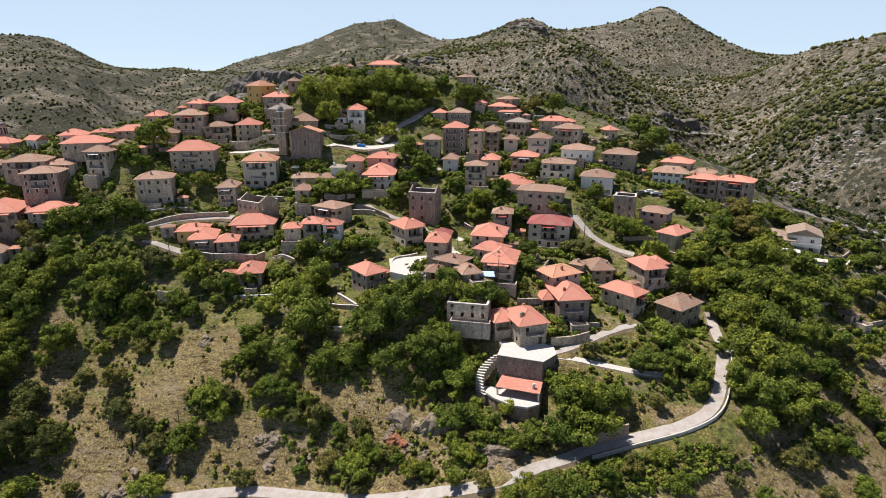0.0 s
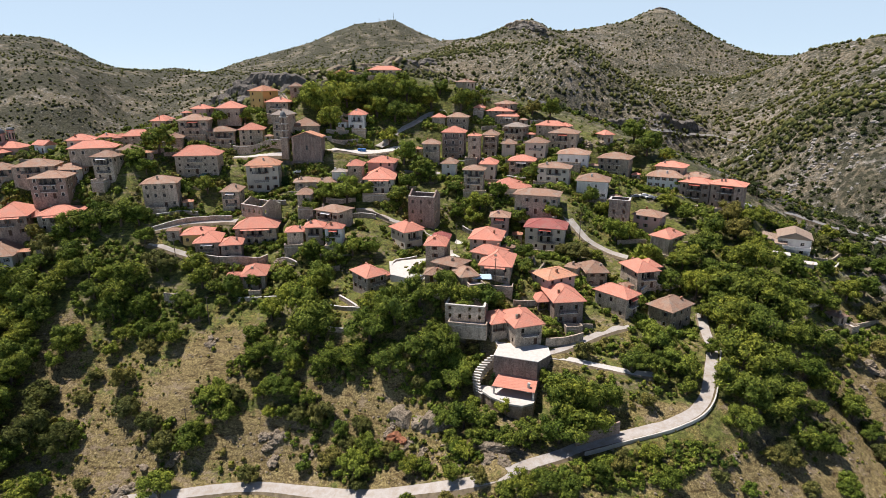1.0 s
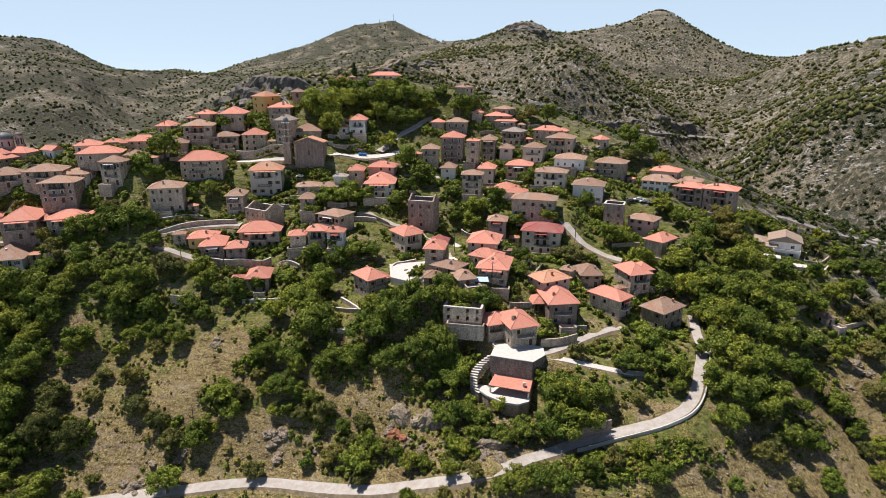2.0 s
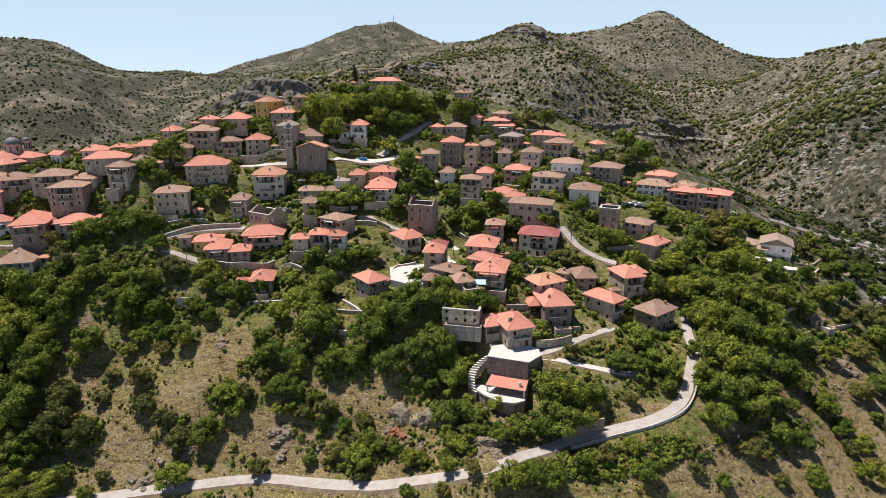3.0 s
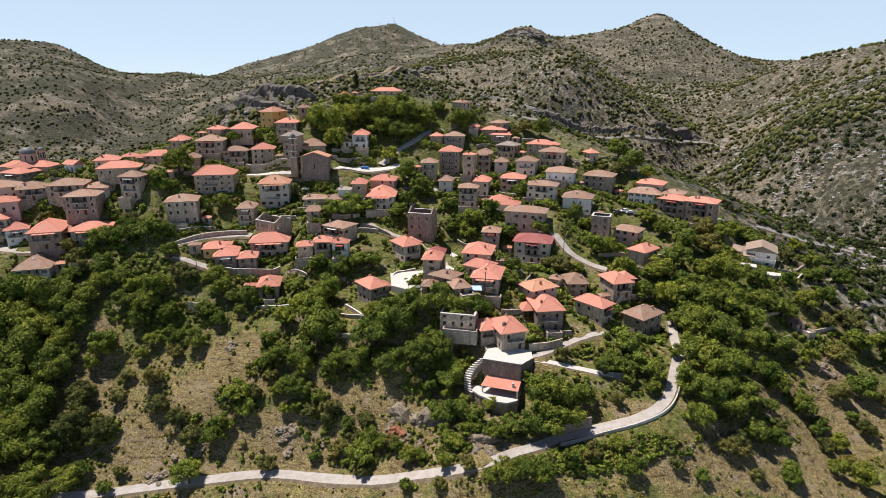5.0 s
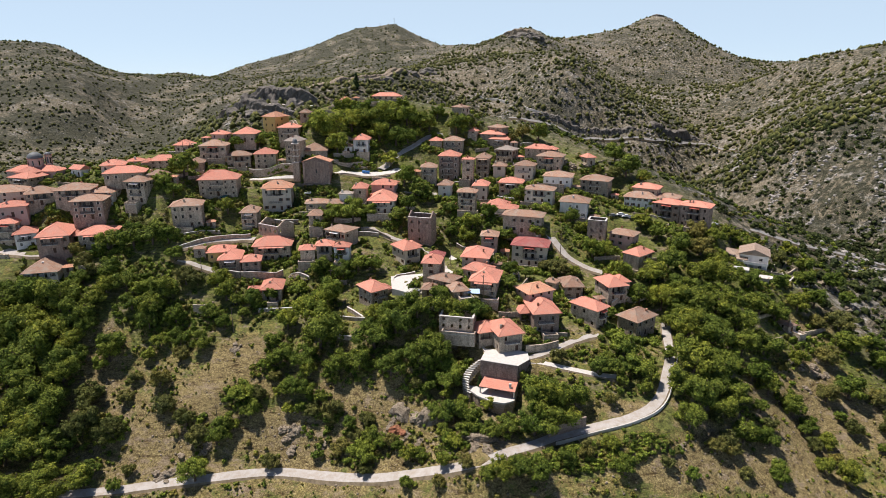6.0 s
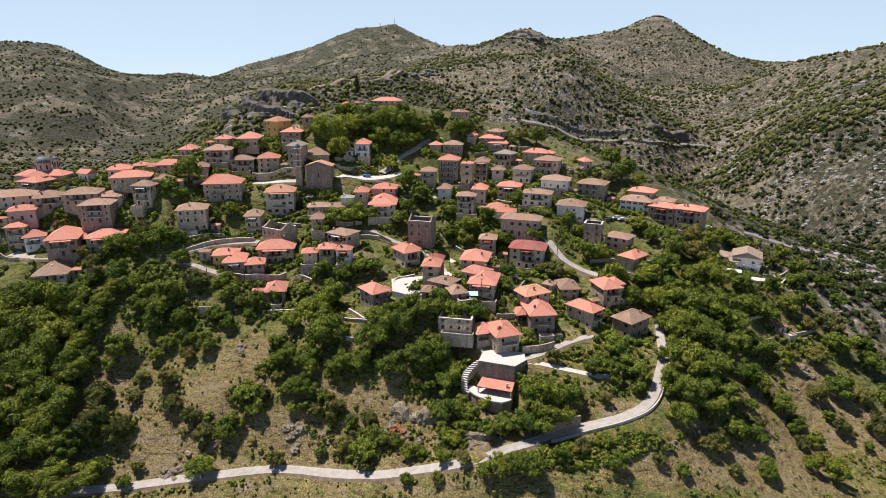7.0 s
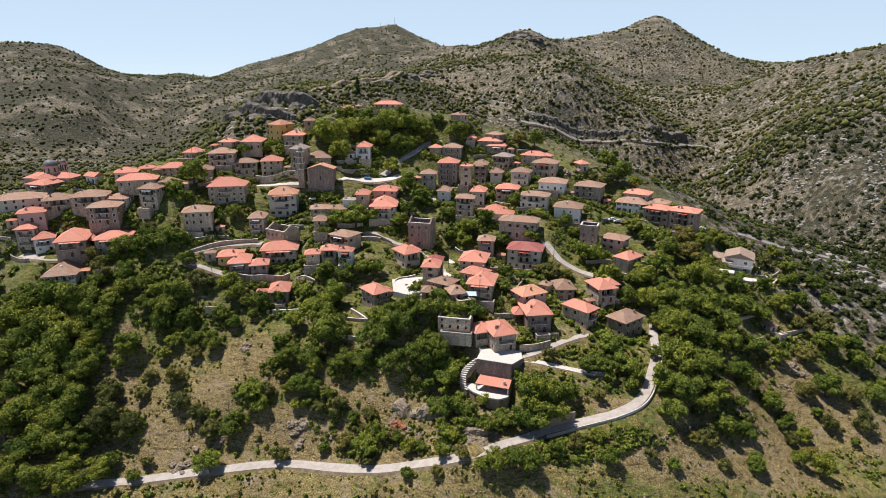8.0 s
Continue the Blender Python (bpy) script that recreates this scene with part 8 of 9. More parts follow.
def stuff_mesh(name, templates, places, mat, label, category):
    """One mesh of many clumps: each place is (x, y, z, radius, turn, template)."""
    V, F, base = [], [], 0
    for x, y, z, r, a, k in places:
        tv, tf = templates[k]
        c, s = math.cos(a) * r, math.sin(a) * r
        V.append(np.stack([tv[:, 0] * c - tv[:, 1] * s + x, tv[:, 0] * s + tv[:, 1] * c + y, tv[:, 2] * r + z], 1))
        F.append(tf + base)
        base += len(tv)
    V, F = np.concatenate(V).astype(np.float32), np.concatenate(F).astype(np.int32)
    me = bpy.data.meshes.new(name)
    me.vertices.add(len(V))
    me.vertices.foreach_set("co", V.ravel())
    me.loops.add(F.size)
    me.loops.foreach_set("vertex_index", F.ravel())
    me.polygons.add(len(F))
    me.polygons.foreach_set("loop_start", np.arange(0, F.size, 3, dtype=np.int32))
    me.polygons.foreach_set("loop_total", np.full(len(F), 3, np.int32))
    me.update(calc_edges=True)
    me.materials.append(mat)
    return tagged(new(name, me), label, category, kind="stuff")


def clump(seed, leaves, size, n=5, flat=0.6, fill=0.85):
    rng = random.Random(seed)
    blobs = lobes(rng, n, 1.0, 0.35, flat)
    v, f = leaf_cloud(rng, blobs, leaves, size)
    if fill:
        core(blobs, v, f, fill)
    return np.array(v), np.array(f)


# Trees and tall bushes
tree(-136.5, 202.5, 6.5, 'oak')
tree(-126.7, 201.6, 6.5, 'oak')
tree(-118.9, 202.4, 6.8, 'oak')
tree(-112.1, 202.5, 5.2, 'oak')
tree(-127.8, 209.5, 5.3, 'olive')
tree(-107.0, 194.9, 4.0, 'bright')
tree(-148.9, 199.3, 3.6, 'olive')
tree(-143.7, 193.5, 4.0, 'olive')
tree(-137.9, 189.9, 3.5, 'olive')
tree(-139.9, 199.2, 3.6, 'oak')
tree(-151.9, 175.8, 8.1, 'oak')
tree(-142.4, 173.4, 8.5, 'oak')
tree(-148.6, 162.2, 8.5, 'oak')
tree(-139.8, 162.4, 8.5, 'oak')
tree(-132.5, 167.5, 6.4, 'oak')
tree(-131.2, 159.1, 5.5, 'oak')
tree(-141.1, 151.1, 8.6, 'oak')
tree(-132.3, 150.5, 6.4, 'oak')
tree(-127.3, 155.0, 4.8, 'oak')
tree(-105.5, 179.2, 6.2, 'oak')
tree(-99.0, 185.5, 5.4, 'olive')
tree(-107.5, 173.5, 5.9, 'oak')
tree(-116.2, 175.3, 4.7, 'oak')
tree(-107.3, 168.8, 4.6, 'oak')
tree(-98.1, 171.1, 4.5, 'oak')
tree(-94.9, 186.0, 3.9, 'olive')
tree(-86.7, 185.4, 5.9, 'oak')
tree(-81.8, 179.9, 4.8, 'oak')
tree(-85.3, 171.5, 4.2, 'oak')
tree(-93.5, 163.3, 4.2, 'oak')
tree(-101.3, 163.6, 4.0, 'oak')
tree(-84.5, 160.3, 4.5, 'oak')
tree(-79.2, 168.5, 3.7, 'oak')
tree(-77.0, 178.0, 3.3, 'oak')
tree(-69.7, 177.6, 4.3, 'oak')
tree(-64.5, 181.5, 3.9, 'oak')
tree(-117.8, 161.3, 5.4, 'oak')
tree(-117.2, 158.2, 4.4, 'oak')
tree(-117.5, 144.3, 5.5, 'olive')
tree(-115.0, 133.5, 6.8, 'olive')
tree(-105.3, 133.2, 5.8, 'olive')
tree(-126.9, 132.9, 7.6, 'oak')
tree(-126.3, 124.8, 7.3, 'oak')
tree(-135.1, 141.0, 7.8, 'oak')
tree(-126.5, 142.9, 4.0, 'oak')
tree(-118.9, 116.5, 6.3, 'oak')
tree(-108.9, 117.7, 5.2, 'oak')
tree(-106.7, 122.0, 3.8, 'oak')
tree(-119.0, 125.0, 3.8, 'oak')
tree(-106.3, 145.4, 3.2, 'olive')
tree(-95.5, 149.4, 4.0, 'olive')
tree(-90.9, 139.8, 4.5, 'olive')
tree(-81.6, 135.7, 4.0, 'olive')
tree(-75.7, 130.9, 4.3, 'olive')
tree(-70.4, 130.8, 4.7, 'oak')
tree(-68.8, 134.4, 3.6, 'oak')
tree(-65.5, 141.4, 4.9, 'bright')
tree(-61.0, 137.5, 3.6, 'bright')
tree(-73.7, 120.1, 5.3, 'bright')
tree(-51.2, 123.8, 3.4, 'olive')
tree(-54.6, 153.0, 5.6, 'oak')
tree(-58.2, 160.0, 4.4, 'oak')
tree(-47.7, 143.6, 5.4, 'oak')
tree(-52.0, 143.1, 2.9, 'oak')
tree(-45.5, 151.2, 5.5, 'oak')
tree(-40.8, 157.0, 8.3, 'oak')
tree(-33.5, 146.8, 5.4, 'oak')
tree(-45.9, 168.0, 7.8, 'bright')
tree(-42.1, 176.8, 7.1, 'bright')
tree(-26.1, 146.1, 5.6, 'oak')
tree(-21.1, 151.2, 8.0, 'oak')
tree(-13.8, 153.3, 7.7, 'oak')
tree(-14.9, 142.6, 6.0, 'oak')
tree(-6.0, 143.9, 6.0, 'oak')
tree(-2.4, 137.8, 3.0, 'oak')
tree(-0.4, 145.7, 5.7, 'oak')
tree(4.5, 139.1, 5.2, 'bright')
tree(-6.5, 157.4, 6.0, 'oak')
tree(-13.8, 159.2, 5.2, 'oak')
tree(1.0, 158.7, 5.6, 'oak')
tree(7.6, 157.4, 5.6, 'oak')
tree(14.2, 158.2, 5.2, 'oak')
tree(-20.4, 160.0, 5.3, 'oak')
tree(-33.7, 135.7, 4.4, 'olive')
tree(-21.8, 131.2, 3.3, 'olive')
tree(-29.5, 124.9, 3.6, 'olive')
tree(-22.4, 120.2, 4.8, 'bright')
tree(-37.0, 125.9, 2.5, 'oak')
tree(-20.0, 125.7, 3.4, 'oak')
tree(-13.5, 123.6, 3.0, 'olive')
tree(-8.0, 117.6, 2.9, 'oak')
tree(1.1, 128.4, 4.2, 'oak')
tree(6.0, 127.0, 4.5, 'oak')
tree(11.2, 125.1, 3.7, 'oak')
tree(9.1, 121.3, 3.3, 'oak')
tree(4.3, 119.1, 2.4, 'bright')
tree(2.7, 111.6, 2.8, 'oak')
tree(-4.3, 117.7, 2.5, 'oak')
tree(8.6, 108.2, 2.7, 'olive')
tree(16.8, 118.2, 3.6, 'oak')
tree(22.2, 121.4, 4.0, 'oak')
tree(8.4, 131.0, 2.9, 'bright')
tree(33.2, 127.9, 7.6, 'oak')
tree(34.8, 127.5, 7.9, 'oak')
tree(43.4, 128.5, 4.9, 'oak')
tree(36.5, 122.4, 7.4, 'oak')
tree(29.9, 121.5, 5.5, 'oak')
tree(52.7, 139.0, 4.0, 'oak')
tree(28.8, 136.4, 2.6, 'bright')
tree(40.3, 143.4, 3.3, 'olive')
tree(63.4, 147.5, 5.4, 'bright')
tree(65.8, 140.6, 5.2, 'bright')
tree(58.2, 138.7, 4.0, 'oak')
tree(68.3, 136.4, 3.9, 'oak')
tree(56.6, 142.6, 3.2, 'oak')
tree(54.7, 128.5, 2.8, 'olive')
tree(65.9, 132.3, 2.7, 'oak')
tree(100.7, 181.5, 8.8, 'oak')
tree(109.0, 180.5, 8.3, 'oak')
tree(92.4, 165.7, 8.2, 'oak')
tree(99.8, 161.5, 8.6, 'oak')
tree(115.1, 174.5, 8.1, 'oak')
tree(130.0, 187.2, 7.0, 'oak')
tree(85.1, 141.5, 8.1, 'oak')
tree(96.8, 148.3, 7.2, 'oak')
tree(112.7, 164.9, 6.9, 'oak')
tree(77.5, 132.9, 5.4, 'oak')
tree(83.1, 129.9, 7.3, 'oak')
tree(76.4, 122.0, 5.2, 'oak')
tree(91.3, 131.8, 5.1, 'oak')
tree(99.5, 140.6, 5.7, 'oak')
tree(112.1, 154.2, 5.7, 'oak')
tree(123.7, 169.0, 6.1, 'oak')
tree(137.5, 188.3, 6.1, 'oak')
tree(149.8, 194.5, 5.2, 'oak')
tree(159.3, 198.6, 5.3, 'oak')
tree(145.6, 203.2, 3.4, 'oak')
tree(130.6, 199.1, 5.0, 'oak')
tree(118.1, 196.9, 7.3, 'oak')
tree(109.5, 198.5, 6.8, 'oak')
tree(97.7, 190.0, 6.5, 'oak')
tree(87.9, 181.7, 5.9, 'bright')
tree(79.4, 182.6, 5.4, 'oak')
tree(86.7, 192.5, 6.6, 'oak')
tree(97.4, 202.2, 6.8, 'oak')
tree(104.9, 214.6, 6.6, 'oak')
tree(115.6, 214.3, 7.2, 'olive')
tree(126.8, 223.8, 5.0, 'oak')
tree(116.5, 223.4, 5.7, 'olive')
tree(162.3, 212.4, 5.0, 'oak')
tree(156.1, 188.7, 4.1, 'olive')
tree(166.0, 189.6, 6.2, 'olive')
tree(163.6, 178.4, 6.9, 'oak')
tree(151.2, 172.5, 5.3, 'olive')
tree(116.2, 150.3, 4.8, 'oak')
tree(95.6, 125.7, 4.2, 'oak')
tree(123.4, 145.6, 4.7, 'oak')
tree(106.1, 128.5, 3.5, 'oak')
tree(124.7, 134.5, 3.2, 'olive')
tree(141.0, 155.5, 4.9, 'olive')
tree(151.0, 158.4, 6.4, 'oak')
tree(144.2, 142.9, 3.8, 'olive')
tree(128.8, 122.9, 4.2, 'oak')
tree(102.3, 115.4, 3.3, 'oak')
tree(83.2, 118.0, 3.3, 'olive')
tree(88.5, 118.4, 3.3, 'olive')
tree(53.3, 107.4, 3.4, 'oak')
tree(50.6, 113.6, 3.2, 'oak')
tree(18.8, 105.1, 4.4, 'oak')
tree(23.4, 106.6, 4.1, 'oak')
tree(28.4, 105.8, 4.1, 'oak')
tree(14.3, 104.3, 3.0, 'oak')
tree(-27.0, 298.2, 9.1, 'bright')
tree(-35.9, 295.9, 9.8, 'oak')
tree(-42.5, 300.9, 7.7, 'oak')
tree(-18.2, 303.7, 7.8, 'bright')
tree(-10.6, 307.7, 7.9, 'oak')
tree(-47.9, 294.6, 7.6, 'bright')
tree(-57.9, 282.2, 11.4, 'bright')
tree(-65.9, 289.0, 6.1, 'oak')
tree(-52.5, 271.1, 7.1, 'bright')
tree(-6.0, 309.0, 6.5, 'bright')
tree(-1.3, 318.9, 5.2, 'oak')
tree(-32.5, 290.6, 7.6, 'bright')
tree(-23.3, 288.1, 6.8, 'oak')
tree(-17.0, 291.5, 5.5, 'bright')
tree(9.8, 307.8, 7.2, 'oak')
tree(14.9, 311.4, 4.7, 'oak')
tree(-54.8, 302.8, 4.9, 'oak')
tree(-108.5, 731.1, 6.5, 'dark')
tree(-25.1, 272.6, 5.2, 'bright')
tree(-16.9, 252.8, 6.2, 'bright')
tree(-9.4, 246.6, 5.5, 'oak')
tree(-4.7, 245.9, 4.2, 'oak')
tree(-118.9, 239.4, 7.0, 'oak')
tree(-104.9, 273.1, 4.6, 'bright')
tree(-93.7, 275.5, 4.6, 'bright')
tree(-111.8, 270.9, 2.9, 'oak')
tree(-122.7, 226.7, 4.5, 'bright')
tree(-117.9, 224.5, 3.9, 'bright')
tree(-95.0, 225.7, 4.5, 'oak')
tree(-101.5, 223.1, 3.9, 'oak')
tree(-65.8, 236.3, 3.2, 'dark')
tree(-38.7, 225.6, 6.8, 'bright')
tree(-47.7, 223.8, 5.1, 'bright')
tree(-31.7, 228.9, 4.6, 'bright')
tree(-18.6, 226.6, 5.1, 'oak')
tree(-14.1, 235.8, 4.7, 'oak')
tree(-51.3, 214.9, 3.8, 'oak')
tree(-57.7, 199.5, 3.1, 'oak')
tree(-47.1, 191.0, 4.5, 'oak')
tree(-31.9, 192.4, 5.0, 'bright')
tree(-25.4, 192.3, 4.0, 'bright')
tree(-37.8, 189.9, 4.5, 'oak')
tree(-41.3, 196.5, 3.6, 'oak')
tree(15.6, 226.5, 5.7, 'bright')
tree(5.8, 236.0, 4.1, 'oak')
tree(23.3, 230.4, 4.6, 'bright')
tree(12.9, 222.0, 4.5, 'bright')
tree(5.6, 225.4, 3.7, 'oak')
tree(30.2, 218.3, 5.0, 'oak')
tree(37.4, 222.6, 4.5, 'oak')
tree(43.7, 215.7, 4.4, 'oak')
tree(22.5, 190.6, 3.5, 'oak')
tree(28.6, 186.5, 4.4, 'oak')
tree(26.8, 174.8, 3.7, 'oak')
tree(35.3, 188.4, 3.0, 'oak')
tree(49.8, 195.6, 5.1, 'olive')
tree(44.8, 199.0, 3.6, 'olive')
tree(56.4, 194.8, 3.3, 'oak')
tree(61.1, 230.5, 4.6, 'oak')
tree(68.7, 240.2, 3.6, 'oak')
tree(65.2, 223.9, 4.0, 'oak')
tree(66.2, 206.9, 5.3, 'bright')
tree(71.7, 207.5, 4.3, 'bright')
tree(73.2, 191.7, 5.5, 'bright')
tree(77.4, 191.0, 4.0, 'oak')
tree(97.2, 290.4, 7.6, 'oak')
tree(99.2, 276.3, 7.3, 'oak')
tree(91.1, 273.1, 5.3, 'olive')
tree(47.9, 309.7, 5.8, 'olive')
tree(57.1, 307.5, 6.5, 'oak')
tree(42.8, 306.4, 3.3, 'olive')
tree(105.8, 269.3, 4.6, 'oak')
tree(77.0, 266.4, 3.9, 'oak')
tree(95.7, 235.3, 5.3, 'oak')
tree(104.5, 246.2, 3.0, 'oak')
tree(-3.4, 187.7, 2.5, 'dark')
tree(28.1, 258.0, 2.8, 'oak')
tree(39.0, 247.0, 4.3, 'oak')
tree(33.2, 155.3, 2.6, 'bright')
tree(16.4, 130.3, 2.7, 'bright')
tree(-175.7, 247.1, 3.0, 'bright')
tree(-177.5, 240.7, 2.9, 'olive')
tree(-108.8, 238.3, 2.6, 'oak')
tree(100.3, 226.0, 4.6, 'oak')
tree(86.7, 213.9, 3.8, 'oak')
tree(169.5, 238.5, 4.2, 'oak')
tree(141.3, 229.8, 2.9, 'oak')
tree(2.8, 144.3, 2.8, 'oak')
tree(9.2, 144.3, 2.4, 'oak')
tree(-1.1, 145.3, 3.3, 'oak')
tree(-38.0, 139.9, 2.9, 'oak')
tree(-40.2, 137.1, 3.6, 'olive')
tree(-42.9, 142.1, 3.1, 'bright')
tree(-26.9, 131.0, 3.1, 'oak')
tree(-24.7, 127.2, 3.1, 'olive')
tree(-16.8, 123.9, 3.0, 'bright')
tree(-11.8, 122.1, 2.4, 'oak')
tree(-21.0, 116.9, 2.6, 'olive')
tree(5.8, 116.9, 2.9, 'bright')
tree(12.2, 120.5, 2.5, 'oak')
tree(2.8, 122.4, 2.9, 'oak')
tree(-48.5, 138.5, 2.4, 'bright')
tree(-60.2, 142.7, 3.3, 'olive')
tree(-65.8, 134.3, 2.4, 'oak')
tree(-55.1, 147.9, 3.0, 'olive')
tree(-59.7, 151.4, 2.6, 'bright')
tree(-44.8, 138.0, 2.8, 'oak')
tree(-91.3, 157.5, 3.5, 'olive')
tree(-104.1, 159.6, 3.1, 'oak')
tree(-105.8, 152.4, 3.0, 'olive')
tree(-119.0, 154.7, 3.1, 'bright')
tree(-116.5, 129.4, 3.1, 'oak')
tree(-95.8, 124.2, 2.7, 'olive')
tree(-7.9, 109.0, 2.4, 'oak')
tree(1.2, 106.3, 2.4, 'olive')
tree(37.7, 111.1, 3.1, 'oak')
tree(44.1, 112.9, 2.8, 'olive')
tree(66.0, 110.1, 2.4, 'olive')
tree(73.0, 108.3, 2.4, 'bright')
tree(108.9, 141.0, 2.9, 'oak')
tree(129.3, 164.3, 2.8, 'olive')
tree(124.4, 140.4, 2.5, 'oak')
tree(129.6, 130.5, 2.8, 'olive')
tree(88.0, 128.7, 2.7, 'olive')
tree(-43.1, 148.1, 3.4, 'oak')
tree(-112.8, 114.1, 3.6, 'olive')
tree(-97.7, 118.1, 2.6, 'oak')
tree(-164.5, 174.8, 8.5, 'oak')
tree(-165.7, 165.7, 8.7, 'oak')
tree(-152.3, 157.0, 8.8, 'oak')
tree(-158.2, 151.4, 8.6, 'oak')
tree(-146.1, 145.7, 8.4, 'oak')
tree(-151.5, 138.7, 8.2, 'oak')
tree(-139.5, 133.8, 8.0, 'oak')
tree(-144.6, 127.5, 7.4, 'oak')
tree(-133.3, 123.0, 7.2, 'oak')
tree(-135.6, 115.5, 6.9, 'oak')
tree(-124.6, 113.1, 6.5, 'oak')
tree(-139.9, 157.3, 7.5, 'oak')
tree(-128.6, 148.6, 6.4, 'oak')
tree(-127.2, 137.9, 6.5, 'oak')
tree(-131.9, 129.8, 6.7, 'oak')
tree(-121.6, 129.5, 5.5, 'oak')
tree(-113.7, 111.7, 5.0, 'oak')
tree(-129.0, 164.5, 4.5, 'oak')
tree(-130.9, 174.3, 5.6, 'oak')
tree(-128.5, 179.9, 4.8, 'oak')
tree(-142.2, 181.3, 5.3, 'oak')
tree(-162.2, 182.6, 5.4, 'bright')
tree(-184.7, 179.2, 7.2, 'oak')
tree(-174.8, 161.7, 8.1, 'oak')
tree(-165.9, 146.4, 7.6, 'oak')
tree(-114.4, 180.6, 4.8, 'bright')
tree(-73.4, 172.6, 2.8, 'oak')
tree(-54.7, 166.8, 4.6, 'bright')
tree(-54.2, 183.0, 4.4, 'bright')
tree(87.4, 173.9, 3.8, 'oak')
tree(71.6, 170.3, 2.8, 'bright')
tree(90.7, 139.0, 5.3, 'oak')
tree(105.0, 157.3, 4.4, 'bright')
tree(79.4, 148.5, 2.9, 'oak')
tree(85.4, 151.6, 5.1, 'oak')
tree(101.7, 175.9, 6.2, 'oak')
tree(93.7, 176.9, 5.3, 'oak')
tree(118.9, 187.9, 6.0, 'oak')
tree(130.8, 171.1, 3.8, 'oak')
tree(120.4, 208.1, 5.4, 'oak')
tree(128.4, 204.5, 3.0, 'oak')
tree(59.4, 134.5, 2.5, 'oak')
tree(69.2, 189.9, 3.5, 'bright')
tree(140.5, 240.7, 4.9, 'oak')
tree(148.4, 236.5, 4.2, 'oak')
tree(158.1, 227.5, 4.4, 'olive')
tree(169.8, 225.0, 4.6, 'oak')
tree(177.8, 216.4, 5.1, 'oak')
tree(180.0, 207.7, 4.4, 'oak')
tree(-129.9, 187.0, 5.4, 'oak')
tree(-121.2, 182.0, 5.3, 'oak')
tree(-140.6, 186.5, 4.4, 'oak')
tree(172.7, 172.0, 5.8, 'oak')
tree(169.3, 157.7, 5.9, 'oak')
tree(160.1, 156.7, 4.5, 'olive')
tree(190.5, 179.6, 6.0, 'oak')
tree(157.6, 144.1, 4.3, 'olive')
tree(176.7, 183.8, 4.5, 'oak')
tree(179.7, 162.4, 5.1, 'oak')


for x, y, r, kind in ((-40.7, 303.7, 5.2, "oak"), (-27.6, 305.0, 4.6, "bright"), (-12.6, 298.0, 4.2, "bright"), (-34.6, 283.7, 3.8, "bright"), (-21.2, 311.2, 5.0, "oak"), (-43.1, 287.0, 4.0, "oak"), (-1.7, 304.3, 3.8, "oak"), (-50.0, 306.0, 4.4, "bright")):
    tree(x, y, r, kind)
for x, y, r, kind in ((3.5, 143.5, 4.2, "bright"), (-1.5, 149.0, 4.4, "oak"), (9.2, 149.0, 2.6, "olive"), (-6.0, 138.5, 2.6, "olive"), (3.0, 136.5, 2.4, "bright")):
    tree(x, y, r, kind)
# a young conifer and a vine on the lower terrace
tree(14.6, 139.6, 1.5, "dark", z=36.2)
tree(19.4, 136.8, 1.4, "bright", z=36.2)
# scattered trees on the open slope below the road bend
for x, y, r, kind in ((137.0, 168.5, 4.4, "oak"), (123.0, 148.5, 4.2, "oak"), (127.5, 143.0, 3.6, "oak"), (110.0, 136.0, 3.2, "olive"), (131.5, 137.0, 3.6, "oak"), (122.0, 124.5, 3.4, "oak"), (141.5, 148.0, 2.4, "bright"), (88.0, 121.0, 3.4, "olive"), (100.0, 128.0, 3.6, "oak"), (91.0, 112.5, 2.8, "olive"), (162.0, 152.0, 2.2, "olive"), (150.0, 137.5, 2.0, "oak"), (103.0, 117.0, 3.0, "bright"), (135.0, 128.5, 3.2, "oak")):
    tree(x, y, r, kind)


# ---- scrub that nobody could count ----
rng = random.Random(5)
BUSH = [clump(40 + i, 38, 0.205, 1, 0.9) for i in range(5)]
TUFT = [clump(60 + i, 15, 0.34, 1, 0.5, 0) for i in range(4)]
FARBUSH = [clump(80 + i, 16, 0.34, 0, 0.8) for i in range(4)]
house_xy = np.array([(h[0], h[1], h[2]) for h in HOUSES])
way_xy = np.array(WAYS)


def free(x, y, r, gap=0.3):
    """Whether a plant of radius r stands clear of houses and ways."""
    dx, dy = house_xy[:, 0] - x, house_xy[:, 1] - y
    for i in np.nonzero(dx * dx + dy * dy < (house_xy[:, 2] + r + 4) ** 2)[0]:
        hx, hy, _, w, d, a = HOUSES[i]
        u = (x - hx) * math.cos(a) + (y - hy) * math.sin(a)
        v = -(x - hx) * math.sin(a) + (y - hy) * math.cos(a)
        if abs(u) < w / 2 + r * 0.7 and abs(v) < d / 2 + r * 0.7 + 0.2:
            return False
    q = (way_xy[:, 0] - x) ** 2 + (way_xy[:, 1] - y) ** 2
    return bool(np.all(q > (way_xy[:, 2] + r + gap) ** 2))


def bare_at(x, y):
    return any(((x - a) / c) ** 2 + ((y - b) / d) ** 2 < 1 + 0.5 * noise.noise(Vector((x, y, 3)) * 0.15) for a, b, c, d in BARE)


